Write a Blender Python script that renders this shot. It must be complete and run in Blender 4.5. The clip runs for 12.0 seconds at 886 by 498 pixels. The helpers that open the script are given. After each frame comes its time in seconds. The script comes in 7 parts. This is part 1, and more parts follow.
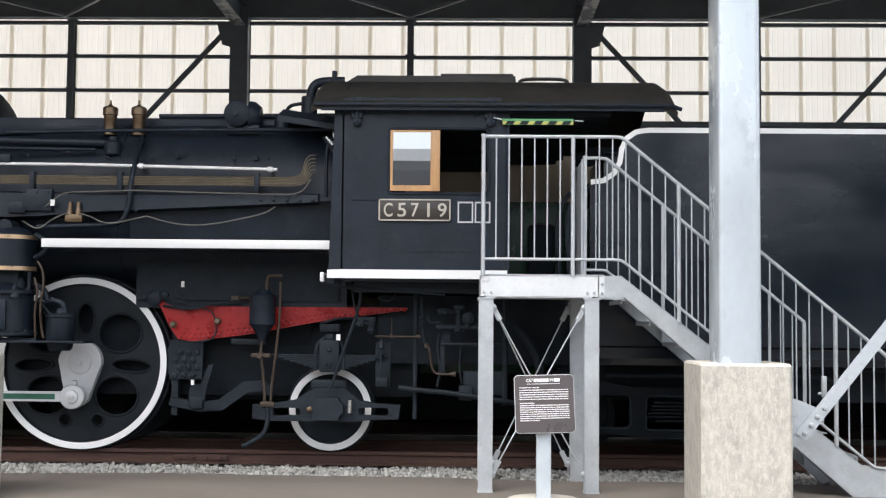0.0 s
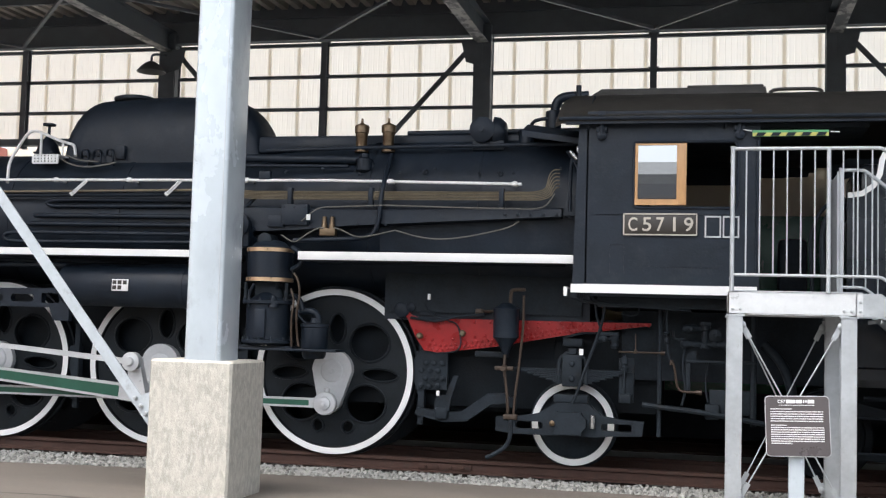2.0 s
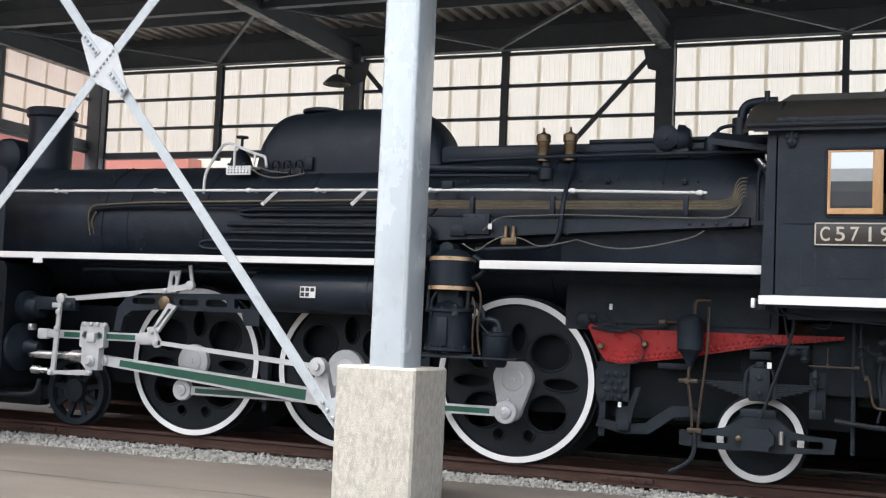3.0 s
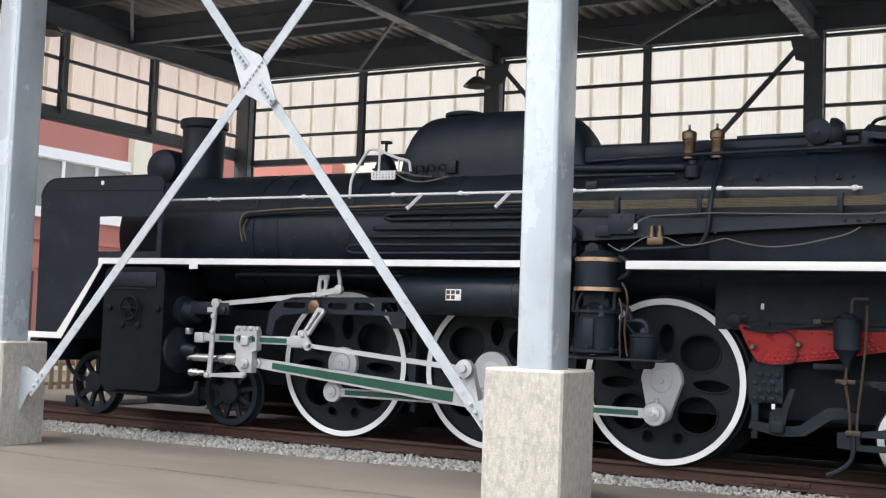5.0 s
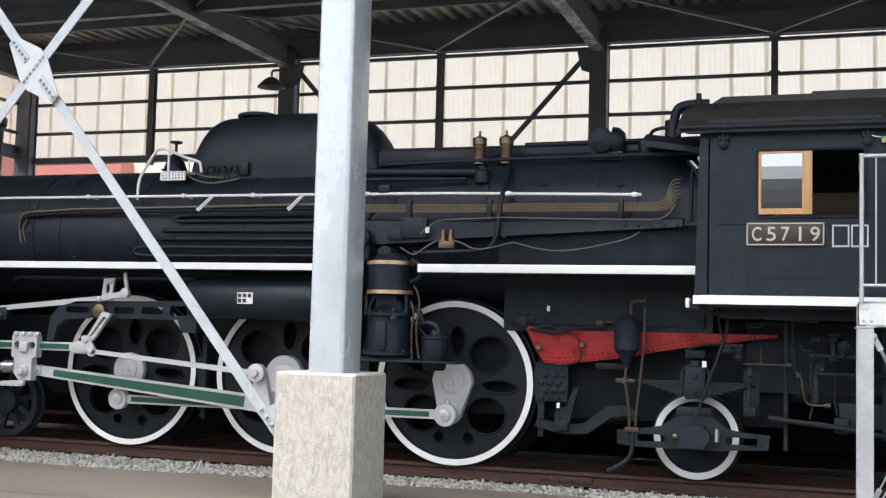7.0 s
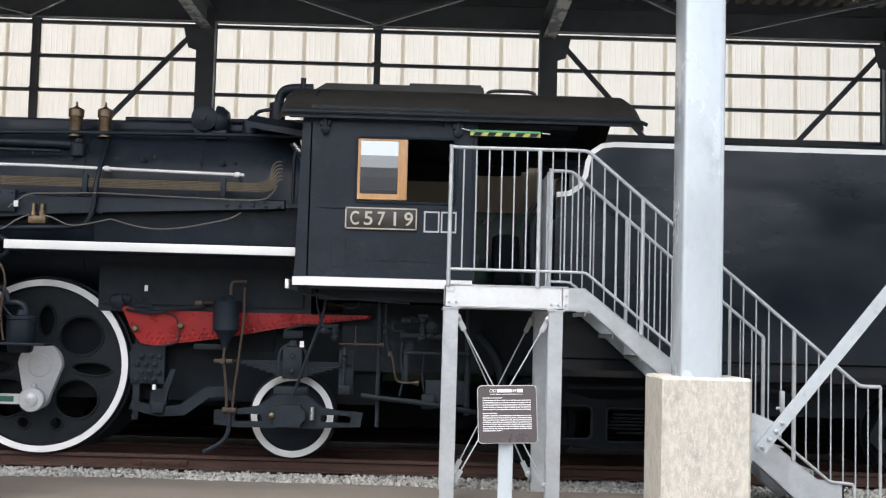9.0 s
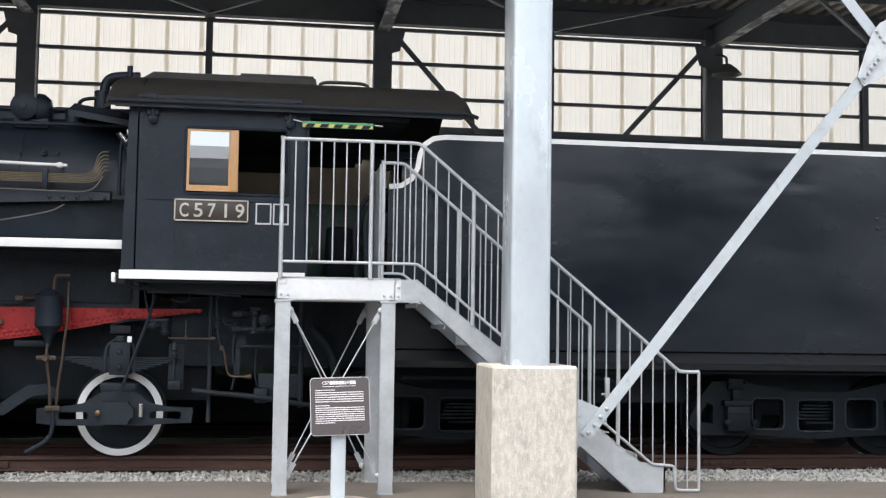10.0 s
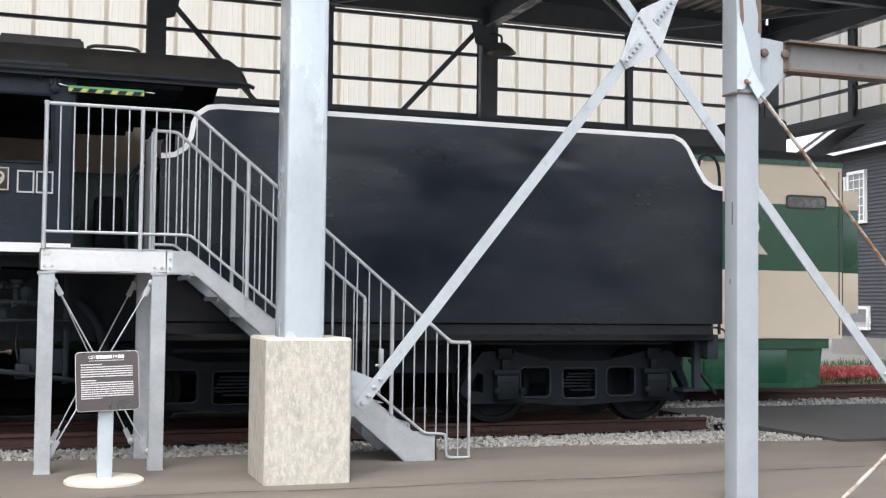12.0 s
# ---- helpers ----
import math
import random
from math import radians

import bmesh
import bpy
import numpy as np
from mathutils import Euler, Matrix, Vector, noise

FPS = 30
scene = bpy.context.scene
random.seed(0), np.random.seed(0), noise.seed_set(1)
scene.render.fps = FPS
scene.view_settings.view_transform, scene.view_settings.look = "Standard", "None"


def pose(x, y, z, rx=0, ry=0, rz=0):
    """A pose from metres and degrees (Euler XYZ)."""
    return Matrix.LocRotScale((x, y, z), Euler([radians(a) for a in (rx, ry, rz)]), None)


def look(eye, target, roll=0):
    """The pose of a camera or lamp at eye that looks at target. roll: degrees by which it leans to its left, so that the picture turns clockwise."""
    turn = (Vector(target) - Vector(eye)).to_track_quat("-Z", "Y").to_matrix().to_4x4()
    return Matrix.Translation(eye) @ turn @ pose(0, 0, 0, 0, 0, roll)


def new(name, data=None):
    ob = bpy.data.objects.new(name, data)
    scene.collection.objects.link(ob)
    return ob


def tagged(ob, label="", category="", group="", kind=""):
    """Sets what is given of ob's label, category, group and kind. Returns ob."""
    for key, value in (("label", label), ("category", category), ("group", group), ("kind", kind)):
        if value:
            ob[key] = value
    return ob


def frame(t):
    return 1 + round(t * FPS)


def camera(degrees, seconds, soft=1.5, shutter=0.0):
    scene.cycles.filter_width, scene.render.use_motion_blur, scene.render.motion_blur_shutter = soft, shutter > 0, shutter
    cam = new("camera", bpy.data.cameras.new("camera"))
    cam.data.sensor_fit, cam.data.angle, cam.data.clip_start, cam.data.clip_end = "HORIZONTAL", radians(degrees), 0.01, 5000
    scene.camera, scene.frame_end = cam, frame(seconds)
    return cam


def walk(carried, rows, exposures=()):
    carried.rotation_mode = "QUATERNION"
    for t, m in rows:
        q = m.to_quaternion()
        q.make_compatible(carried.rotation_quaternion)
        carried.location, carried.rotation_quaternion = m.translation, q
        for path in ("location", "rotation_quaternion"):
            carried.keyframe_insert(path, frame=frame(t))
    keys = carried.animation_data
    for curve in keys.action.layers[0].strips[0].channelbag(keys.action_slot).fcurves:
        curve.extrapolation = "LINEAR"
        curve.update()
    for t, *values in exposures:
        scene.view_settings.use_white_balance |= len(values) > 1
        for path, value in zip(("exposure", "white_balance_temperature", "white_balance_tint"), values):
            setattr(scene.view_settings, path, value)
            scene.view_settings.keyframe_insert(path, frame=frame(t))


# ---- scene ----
from mathutils import geometry

cam = camera(41.47, 12.0, soft=1.25)
# seconds, eye x y z, then degrees to the left of +y, up, and lean
ROWS = [
    (0, 3.953, -12.025, 1.348, 1.38, 3.49, 0.55),
    (0.5, 3.945, -12.029, 1.344, 3.59, 3.59, 0.92),
    (1, 3.931, -12.025, 1.345, 6.40, 3.76, 1.08),
    (1.5, 3.915, -12.030, 1.346, 9.30, 3.79, 1.34),
    (2, 3.898, -12.039, 1.350, 13.02, 3.95, 1.65),
    (2.5, 3.876, -12.036, 1.348, 17.30, 3.98, 2.17),
    (3, 3.866, -12.050, 1.357, 21.75, 4.05, 2.49),
    (3.5, 3.855, -12.066, 1.360, 25.98, 3.79, 2.89),
    (5.5, 3.834, -12.081, 1.389, 28.69, 3.75, 2.02),
    (6, 3.838, -12.080, 1.392, 26.28, 3.87, 2.00),
    (6.5, 3.848, -12.073, 1.393, 22.68, 4.11, 1.87),
    (7, 3.863, -12.070, 1.390, 18.66, 4.18, 1.55),
    (9, 3.900, -12.075, 1.365, -0.57, 3.88, 1.58),
    (9.5, 3.922, -12.085, 1.364, -4.65, 3.85, 1.17),
    (10, 3.946, -12.091, 1.365, -8.52, 3.65, 0.84),
    (10.5, 3.958, -12.102, 1.363, -11.87, 3.28, 0.72),
    (11, 3.971, -12.111, 1.359, -14.83, 2.78, 0.57),
    (11.5, 3.975, -12.115, 1.356, -17.27, 2.45, 0.62),
    (12, 3.977, -12.122, 1.356, -19.31, 2.48, 0.70),
]


def aim(t, x, y, z, yaw, pitch, roll):
    a, b = radians(yaw), radians(pitch)
    eye = Vector((x, y, z))
    return t, look(eye, eye + Vector((-math.sin(a) * math.cos(b), math.cos(a) * math.cos(b), math.sin(b))), roll)


walk(cam, [aim(*row) for row in ROWS], exposures=[(0, 0.75), (12, 0.75)])

# ---- light: a bright overcast sky ----
world = bpy.data.worlds.new("overcast_sky")
scene.world = world
world.use_nodes = True
wn = world.node_tree
sky = wn.nodes.new("ShaderNodeTexSky")
sky.sky_type, sky.sun_disc = "NISHITA", False
sky.sun_elevation, sky.sun_rotation = radians(62), radians(211)
sky.dust_density, sky.air_density = 4.0, 1.0
grey = wn.nodes.new("ShaderNodeHueSaturation")
grey.inputs["Saturation"].default_value = 0.42
wn.links.new(sky.outputs[0], grey.inputs["Color"])
back = next(n for n in wn.nodes if n.type == "BACKGROUND")
back.inputs[1].default_value = 0.3
wn.links.new(grey.outputs[0], back.inputs[0])

sun_data = bpy.data.lights.new("sun", "SUN")
sun_data.energy, sun_data.angle, sun_data.color = 0.3, radians(30), (1.0, 0.96, 0.9)
sun = new("sun", sun_data)
sun.matrix_world = look((-12, -20, 45), (0, 0, 0))


# ---- materials ----
def paint(name, colour, rough=0.5, metal=0.0, var=0.2, scale=2.5, fine=45.0, bump=0.15, stretch=(1, 1, 1), dirt_sheen=None, dirt_sheen_at=0.6, random_tone=0.0, dent=0.0, dirt_sheen_soft=0.14, spec=0.5):
    """A painted or raw surface: broad and fine tone changes, uneven gloss, fine relief and optional patches of grime,
    on the tender of painted sheen.
    """
    m = bpy.data.materials.new(name)
    m.use_nodes = True
    n, link = m.node_tree.nodes, m.node_tree.links.new
    b = n["Principled BSDF"]
    co = n.new("ShaderNodeTexCoord")
    mp = n.new("ShaderNodeMapping")
    mp.inputs["Scale"].default_value = stretch
    link(co.outputs["Object"], mp.inputs["Vector"])
    big, small = n.new("ShaderNodeTexNoise"), n.new("ShaderNodeTexNoise")
    big.inputs["Scale"].default_value, big.inputs["Detail"].default_value, big.inputs["Roughness"].default_value = scale, 6, 0.6
    small.inputs["Scale"].default_value, small.inputs["Detail"].default_value = fine, 4
    link(mp.outputs[0], big.inputs["Vector"]), link(mp.outputs[0], small.inputs["Vector"])
    mix = n.new("ShaderNodeMix")
    mix.data_type, mix.blend_type = "RGBA", "MIX"
    mix.inputs[6].default_value = (*[c * (1 - var) for c in colour], 1)
    mix.inputs[7].default_value = (*[min(1, c * (1 + var)) for c in colour], 1)
    add = n.new("ShaderNodeMath")
    add.operation = "MULTIPLY_ADD"
    add.inputs[1].default_value, add.inputs[2].default_value = 1.6, -0.55
    link(big.outputs["Fac"], add.inputs[0])
    wob = n.new("ShaderNodeMath")
    wob.operation = "MULTIPLY_ADD"
    wob.inputs[1].default_value = 0.5
    link(small.outputs["Fac"], wob.inputs[0]), link(add.outputs[0], wob.inputs[2])
    last = wob
    if random_tone:
        info, rt = n.new("ShaderNodeNewGeometry"), n.new("ShaderNodeMath")
        rt.operation, rt.inputs[1].default_value = "MULTIPLY_ADD", random_tone
        link(info.outputs["Random Per Island"], rt.inputs[0]), link(wob.outputs[0], rt.inputs[2])
        last = rt
    link(last.outputs[0], mix.inputs[0])
    out = mix.outputs[2]
    if dirt_sheen:
        patch = n.new("ShaderNodeTexNoise")
        patch.inputs["Scale"].default_value, patch.inputs["Detail"].default_value = scale * 1.7, 9
        patch.inputs["Roughness"].default_value = 0.7
        link(mp.outputs[0], patch.inputs["Vector"])
        ramp = n.new("ShaderNodeValToRGB")
        ramp.color_ramp.elements[0].position, ramp.color_ramp.elements[1].position = dirt_sheen_at, min(1, dirt_sheen_at + dirt_sheen_soft)
        link(patch.outputs["Fac"], ramp.inputs[0])
        # mixes in the patch colour: grime, on the tender its painted sheen
        soil = n.new("ShaderNodeMix")
        soil.data_type = "RGBA"
        soil.inputs[7].default_value = (*dirt_sheen, 1)
        link(ramp.outputs["Color"], soil.inputs[0]), link(out, soil.inputs[6])
        out = soil.outputs[2]
    link(out, b.inputs["Base Color"])
    gl = n.new("ShaderNodeMapRange")
    gl.inputs["To Min"].default_value, gl.inputs["To Max"].default_value = max(0.03, rough - 0.13), min(1, rough + 0.13)
    gl.inputs["From Min"].default_value, gl.inputs["From Max"].default_value = 0.3, 0.7
    link(big.outputs["Fac"], gl.inputs["Value"]), link(gl.outputs[0], b.inputs["Roughness"])
    b.inputs["Metallic"].default_value = metal
    b.inputs["Specular IOR Level"].default_value = spec
    if bump:
        bp = n.new("ShaderNodeBump")
        bp.inputs["Strength"].default_value, bp.inputs["Distance"].default_value = bump, 0.01
        link(small.outputs["Fac"], bp.inputs["Height"]), link(bp.outputs[0], b.inputs["Normal"])
        if dent:
            soft, db = n.new("ShaderNodeTexNoise"), n.new("ShaderNodeBump")
            soft.inputs["Scale"].default_value, soft.inputs["Detail"].default_value = 1.1, 2
            db.inputs["Strength"].default_value, db.inputs["Distance"].default_value = dent, 0.06
            link(mp.outputs[0], soft.inputs["Vector"]), link(soft.outputs["Fac"], db.inputs["Height"]), link(db.outputs[0], bp.inputs["Normal"])
    return m


BLACK = paint("black_loco_paint", (0.0098, 0.0155, 0.0245), 0.46, var=0.5, scale=2.6, bump=0.16, dirt_sheen=(0.0255, 0.0325, 0.041), dirt_sheen_at=0.52, dirt_sheen_soft=0.3, dent=0.3, spec=0.27)
# the tender's lighter patches are cloudy reflected sheen put into the colour
TENDER = paint("tender_black_paint", (0.005, 0.0092, 0.0155), 0.24, var=0.25, scale=0.55, fine=25, bump=0.03, stretch=(0.6, 1, 1.5), dirt_sheen=(0.016, 0.0215, 0.028), dirt_sheen_at=0.43, dirt_sheen_soft=0.42, dent=0.28, spec=0.52)
SOOT = paint("oily_running_gear", (0.02, 0.0262, 0.033), 0.6, var=0.5, scale=4, bump=0.3, dirt_sheen=(0.02, 0.018, 0.016), dirt_sheen_at=0.55, dirt_sheen_soft=0.25, spec=0.14)
WHEELBLACK = paint("oily_black_wheel", (0.0105, 0.014, 0.0175), 0.5, var=0.5, scale=4, bump=0.25, dirt_sheen=(0.018, 0.018, 0.018), dirt_sheen_at=0.56, dirt_sheen_soft=0.3, spec=0.2)
# black of the low parts, darkened to hold the shade under engine and tender
SHADEBLACK = paint("shade_darkened_black", (0.0062, 0.009, 0.012), 0.5, var=0.5, scale=4, bump=0.25, dirt_sheen=(0.016, 0.016, 0.016), dirt_sheen_at=0.58, dirt_sheen_soft=0.3, spec=0.13)
ROOFBLACK = paint("weathered_cab_roof", (0.026, 0.024, 0.021), 0.62, var=0.4, scale=3, bump=0.3, dirt_sheen=(0.06, 0.05, 0.04), dirt_sheen_at=0.6)
WHITE = paint("white_lining_paint", (0.8, 0.8, 0.79), 0.45, var=0.05, dirt_sheen=(0.5, 0.48, 0.45), dirt_sheen_at=0.66)
SILVER = paint("silver_rod_paint", (0.5, 0.51, 0.52), 0.4, metal=0.15, var=0.12, scale=6)
STEEL = paint("polished_steel", (0.6, 0.6, 0.6), 0.3, metal=0.9, var=0.1)
GREEN = paint("green_rod_paint", (0.012, 0.085, 0.052), 0.4, var=0.25, scale=5)
RED = paint("red_frame_paint", (0.33, 0.013, 0.014), 0.34, var=0.3, scale=5, dirt_sheen=(0.06, 0.014, 0.013), dirt_sheen_at=0.55, dirt_sheen_soft=0.2, spec=0.4)
BRASS = paint("aged_brass", (0.16, 0.115, 0.072), 0.42, metal=0.8, var=0.35, scale=14, dirt_sheen=(0.05, 0.035, 0.02), dirt_sheen_at=0.57)
GOLD = paint("brass_band", (0.6, 0.42, 0.26), 0.35, metal=0.7, var=0.2, scale=12)
COPPER = paint("dull_copper_pipe", (0.17, 0.14, 0.092), 0.5, metal=0.4, var=0.35, scale=9)
DRAINPIPE = paint("brown_drain_pipe", (0.06, 0.042, 0.03), 0.5, metal=0.3, var=0.4, scale=9)
CABLE = paint("grey_cable", (0.14, 0.135, 0.12), 0.6)
GALV = paint("galvanised_steel", (0.42, 0.447, 0.465), 0.42, metal=0.35, var=0.16, scale=7, fine=30, dirt_sheen=(0.33, 0.34, 0.34), dirt_sheen_at=0.6)
# galvanised steel lightened in colour to carry the edge beam's white sheen
GALVSHEEN = paint("sheen_galvanised_steel", (0.62, 0.64, 0.65), 0.38, metal=0.2, var=0.1, scale=7, fine=30, dirt_sheen=(0.5, 0.52, 0.53), dirt_sheen_at=0.6)
COLUMN = paint("grey_column_paint", (0.45, 0.505, 0.545), 0.22, metal=0.15, var=0.12, scale=2.2, fine=20, bump=0.04, stretch=(1, 1, 0.6), dirt_sheen=(0.36, 0.4, 0.43), dirt_sheen_at=0.56)
GUSSET = paint("pale_gusset_paint", (0.49, 0.515, 0.535), 0.42, metal=0.1, var=0.12, scale=6, dirt_sheen=(0.38, 0.4, 0.42), dirt_sheen_at=0.56)
BRACE = paint("dull_grey_brace_paint", (0.41, 0.45, 0.48), 0.4, metal=0.1, var=0.14, scale=5, bump=0.05, dirt_sheen=(0.29, 0.31, 0.325), dirt_sheen_at=0.55)
RUSTCOL = paint("rust_stained_grey_paint", (0.3, 0.335, 0.365), 0.42, var=0.1, scale=3.5, dirt_sheen=(0.3, 0.2, 0.13), dirt_sheen_at=0.68, dirt_sheen_soft=0.1)
RUSTROD = paint("rusty_rod", (0.42, 0.4, 0.375), 0.6, var=0.2, scale=4, dirt_sheen=(0.2, 0.115, 0.06), dirt_sheen_at=0.47, dirt_sheen_soft=0.1)
CONCRETE = paint("weathered_concrete", (0.425, 0.407, 0.357), 0.85, var=0.3, scale=13, fine=95, bump=0.8, stretch=(1.2, 1.2, 0.6), dirt_sheen=(0.545, 0.525, 0.465), dirt_sheen_at=0.47, dirt_sheen_soft=0.16)
CAPSTONE = paint("pale_plinth_arris", (0.55, 0.52, 0.45), 0.8, var=0.15, scale=8)
ASPHALT = paint("brown_asphalt", (0.148, 0.13, 0.111), 0.88, var=0.32, scale=0.9, fine=70, bump=0.5, stretch=(0.45, 1.6, 1), dirt_sheen=(0.185, 0.162, 0.136), dirt_sheen_at=0.5, dirt_sheen_soft=0.3)
JOINT = paint("joint_bitumen", (0.075, 0.066, 0.056), 0.9, var=0.35, scale=3, dirt_sheen=(0.14, 0.122, 0.104), dirt_sheen_at=0.5, dirt_sheen_soft=0.1)
CROSSING = paint("dark_asphalt", (0.07, 0.07, 0.07), 0.88, var=0.25, scale=1.5, fine=90, bump=0.5)
BALLAST = paint("ballast_stone", (0.195, 0.193, 0.18), 0.85, var=0.85, scale=9, bump=0.4, random_tone=0.95)
GRAVELBED = paint("gravel_bed", (0.16, 0.156, 0.148), 0.9, var=0.5, scale=30, bump=0.8)
RAIL = paint("rusty_rail", (0.062, 0.035, 0.028), 0.75, spec=0.2, var=0.3, scale=6, bump=0.3, dirt_sheen=(0.05, 0.035, 0.03), dirt_sheen_at=0.55)
SLEEPER = paint("old_sleeper", (0.07, 0.055, 0.045), 0.9, var=0.4, scale=6, bump=0.6)
SHED = paint("dark_shed_steel", (0.115, 0.136, 0.158), 0.55, var=0.25, scale=3, dirt_sheen=(0.2, 0.205, 0.205), dirt_sheen_at=0.64)
FLANGE = paint("pale_flange_paint", (0.36, 0.365, 0.36), 0.6, var=0.25, scale=2.2, stretch=(1, 0.5, 1), dirt_sheen=(0.1, 0.11, 0.12), dirt_sheen_at=0.47, dirt_sheen_soft=0.06)
ROOFSHEET = paint("roof_sheet", (0.43, 0.41, 0.375), 0.8, var=0.35, scale=1.5, stretch=(1, 0.3, 1))
WOOD = paint("varnished_window_wood", (0.5, 0.285, 0.125), 0.45, var=0.25, scale=10, stretch=(1, 1, 0.2), bump=0.2)
CREAM = paint("cream_railcar_paint", (0.73, 0.625, 0.475), 0.4, var=0.06, scale=1.5)
CARGREEN = paint("green_railcar_paint", (0.013, 0.08, 0.042), 0.2, var=0.2, scale=1.5, dirt_sheen=(0.03, 0.12, 0.07), dirt_sheen_at=0.58)
CARROOF = paint("railcar_roof", (0.035, 0.04, 0.042), 0.6, var=0.2)
PINK = paint("pink_render", (0.42, 0.17, 0.14), 0.85, var=0.08, scale=0.8)
PALE = paint("pale_render", (0.72, 0.68, 0.56), 0.85, var=0.06)
SIDING = paint("grey_house_siding", (0.05, 0.053, 0.06), 0.7, var=0.15)
HOUSEROOF = paint("house_roof", (0.06, 0.063, 0.07), 0.7, var=0.15)
PLASTIC = paint("white_window_frame", (0.8, 0.8, 0.8), 0.4, var=0.03)
SIGN = paint("brown_sign_face", (0.055, 0.045, 0.045), 0.35, var=0.08)
INK = paint("white_print", (0.75, 0.75, 0.75), 0.5, var=0.05)
PLATE = paint("number_plate_black", (0.03, 0.025, 0.02), 0.4, var=0.15)
LETTER = paint("dull_pale_brass", (0.47, 0.435, 0.37), 0.5, metal=0.1, var=0.1)
YELLOW = paint("yellow_tape", (0.5, 0.47, 0.12), 0.5, var=0.1)
TAPEGREEN = paint("green_tape", (0.1, 0.33, 0.14), 0.5, var=0.1)
GRASS = paint("grass_green", (0.06, 0.11, 0.03), 0.8, var=0.4, scale=8)
SOIL = paint("dry_garden_soil", (0.2, 0.165, 0.11), 0.9, var=0.3, scale=6, bump=0.6, dirt_sheen=(0.1, 0.12, 0.05), dirt_sheen_at=0.5)
FLOWER = paint("red_flowers", (0.5, 0.09, 0.08), 0.7, var=0.3, scale=20)
# web grey darkened for the shade on the beam; brown patches are rust
WEBSHADE = paint("shaded_web_grey", (0.155, 0.155, 0.155), 0.6, var=0.2, scale=3, dirt_sheen=(0.13, 0.1, 0.085), dirt_sheen_at=0.58)
RUSTBEAM = paint("rusted_beam", (0.115, 0.082, 0.064), 0.7, var=0.3, scale=4, bump=0.3, stretch=(0.4, 1, 1), dirt_sheen=(0.13, 0.07, 0.045), dirt_sheen_at=0.52, dirt_sheen_soft=0.2)
BOUNCEYARD = paint("pale_bounce_concrete", (0.44, 0.42, 0.385), 0.9, var=0.12)
PAVING = paint("pale_path", (0.27, 0.255, 0.23), 0.9, var=0.12)
FENCE = paint("tan_fence", (0.34, 0.25, 0.15), 0.7, var=0.15)
MAROON = paint("maroon_post", (0.07, 0.02, 0.018), 0.5)
LAMPSHADE = paint("dusty_lamp_shade", (0.12, 0.125, 0.12), 0.5, var=0.3)

# corrugated translucent sheet: lets daylight through
SHEET = bpy.data.materials.new("translucent_sheet")
SHEET.use_nodes = True
sn = SHEET.node_tree
for nd in list(sn.nodes):
    if nd.type == "BSDF_PRINCIPLED":
        sn.nodes.remove(nd)
so = next(nd for nd in sn.nodes if nd.type == "OUTPUT_MATERIAL")
s_tex, s_co = sn.nodes.new("ShaderNodeTexNoise"), sn.nodes.new("ShaderNodeTexCoord")
s_map = sn.nodes.new("ShaderNodeMapping")
s_map.inputs["Scale"].default_value = (1, 1, 0.3)
s_tex.inputs["Scale"].default_value, s_tex.inputs["Detail"].default_value = 1.6, 6
s_mix, s_tr, s_df, s_sh = (sn.nodes.new(k) for k in ("ShaderNodeMix", "ShaderNodeBsdfTranslucent", "ShaderNodeBsdfDiffuse", "ShaderNodeMixShader"))
s_mix.data_type = "RGBA"
s_mix.inputs[6].default_value, s_mix.inputs[7].default_value = (0.815, 0.755, 0.65, 1), (0.9, 0.85, 0.76, 1)
s_sh.inputs[0].default_value = 0.08
sn.links.new(s_co.outputs["Object"], s_map.inputs[0]), sn.links.new(s_map.outputs[0], s_tex.inputs[0])
sn.links.new(s_tex.outputs["Fac"], s_mix.inputs[0])
sn.links.new(s_mix.outputs[2], s_tr.inputs[0]), sn.links.new(s_mix.outputs[2], s_df.inputs[0])
sn.links.new(s_tr.outputs[0], s_sh.inputs[1]), sn.links.new(s_df.outputs[0], s_sh.inputs[2])
sn.links.new(s_sh.outputs[0], so.inputs[0])

LAP = SHEET.copy()
LAP.name = "sheet_lap"
lm = next(nd for nd in LAP.node_tree.nodes if nd.type == "MIX")
lm.inputs[6].default_value, lm.inputs[7].default_value = (0.92, 0.91, 0.885, 1), (0.96, 0.955, 0.94, 1)

GLASS = bpy.data.materials.new("window_glass")
GLASS.use_nodes = True
gb = GLASS.node_tree.nodes["Principled BSDF"]
gb.inputs["Base Color"].default_value = (0.37, 0.385, 0.4, 1)
gb.inputs["Metallic"].default_value = 0.85
gb.inputs["Roughness"].default_value = 0.004
gb.inputs["IOR"].default_value = 1.9
GREYGLASS = paint("grey_window_glass", (0.2, 0.205, 0.2), 0.08, var=0.2, scale=2, bump=0)
DARKGLASS = paint("dusty_dark_glass", (0.12, 0.125, 0.12), 0.25, var=0.4, scale=5)


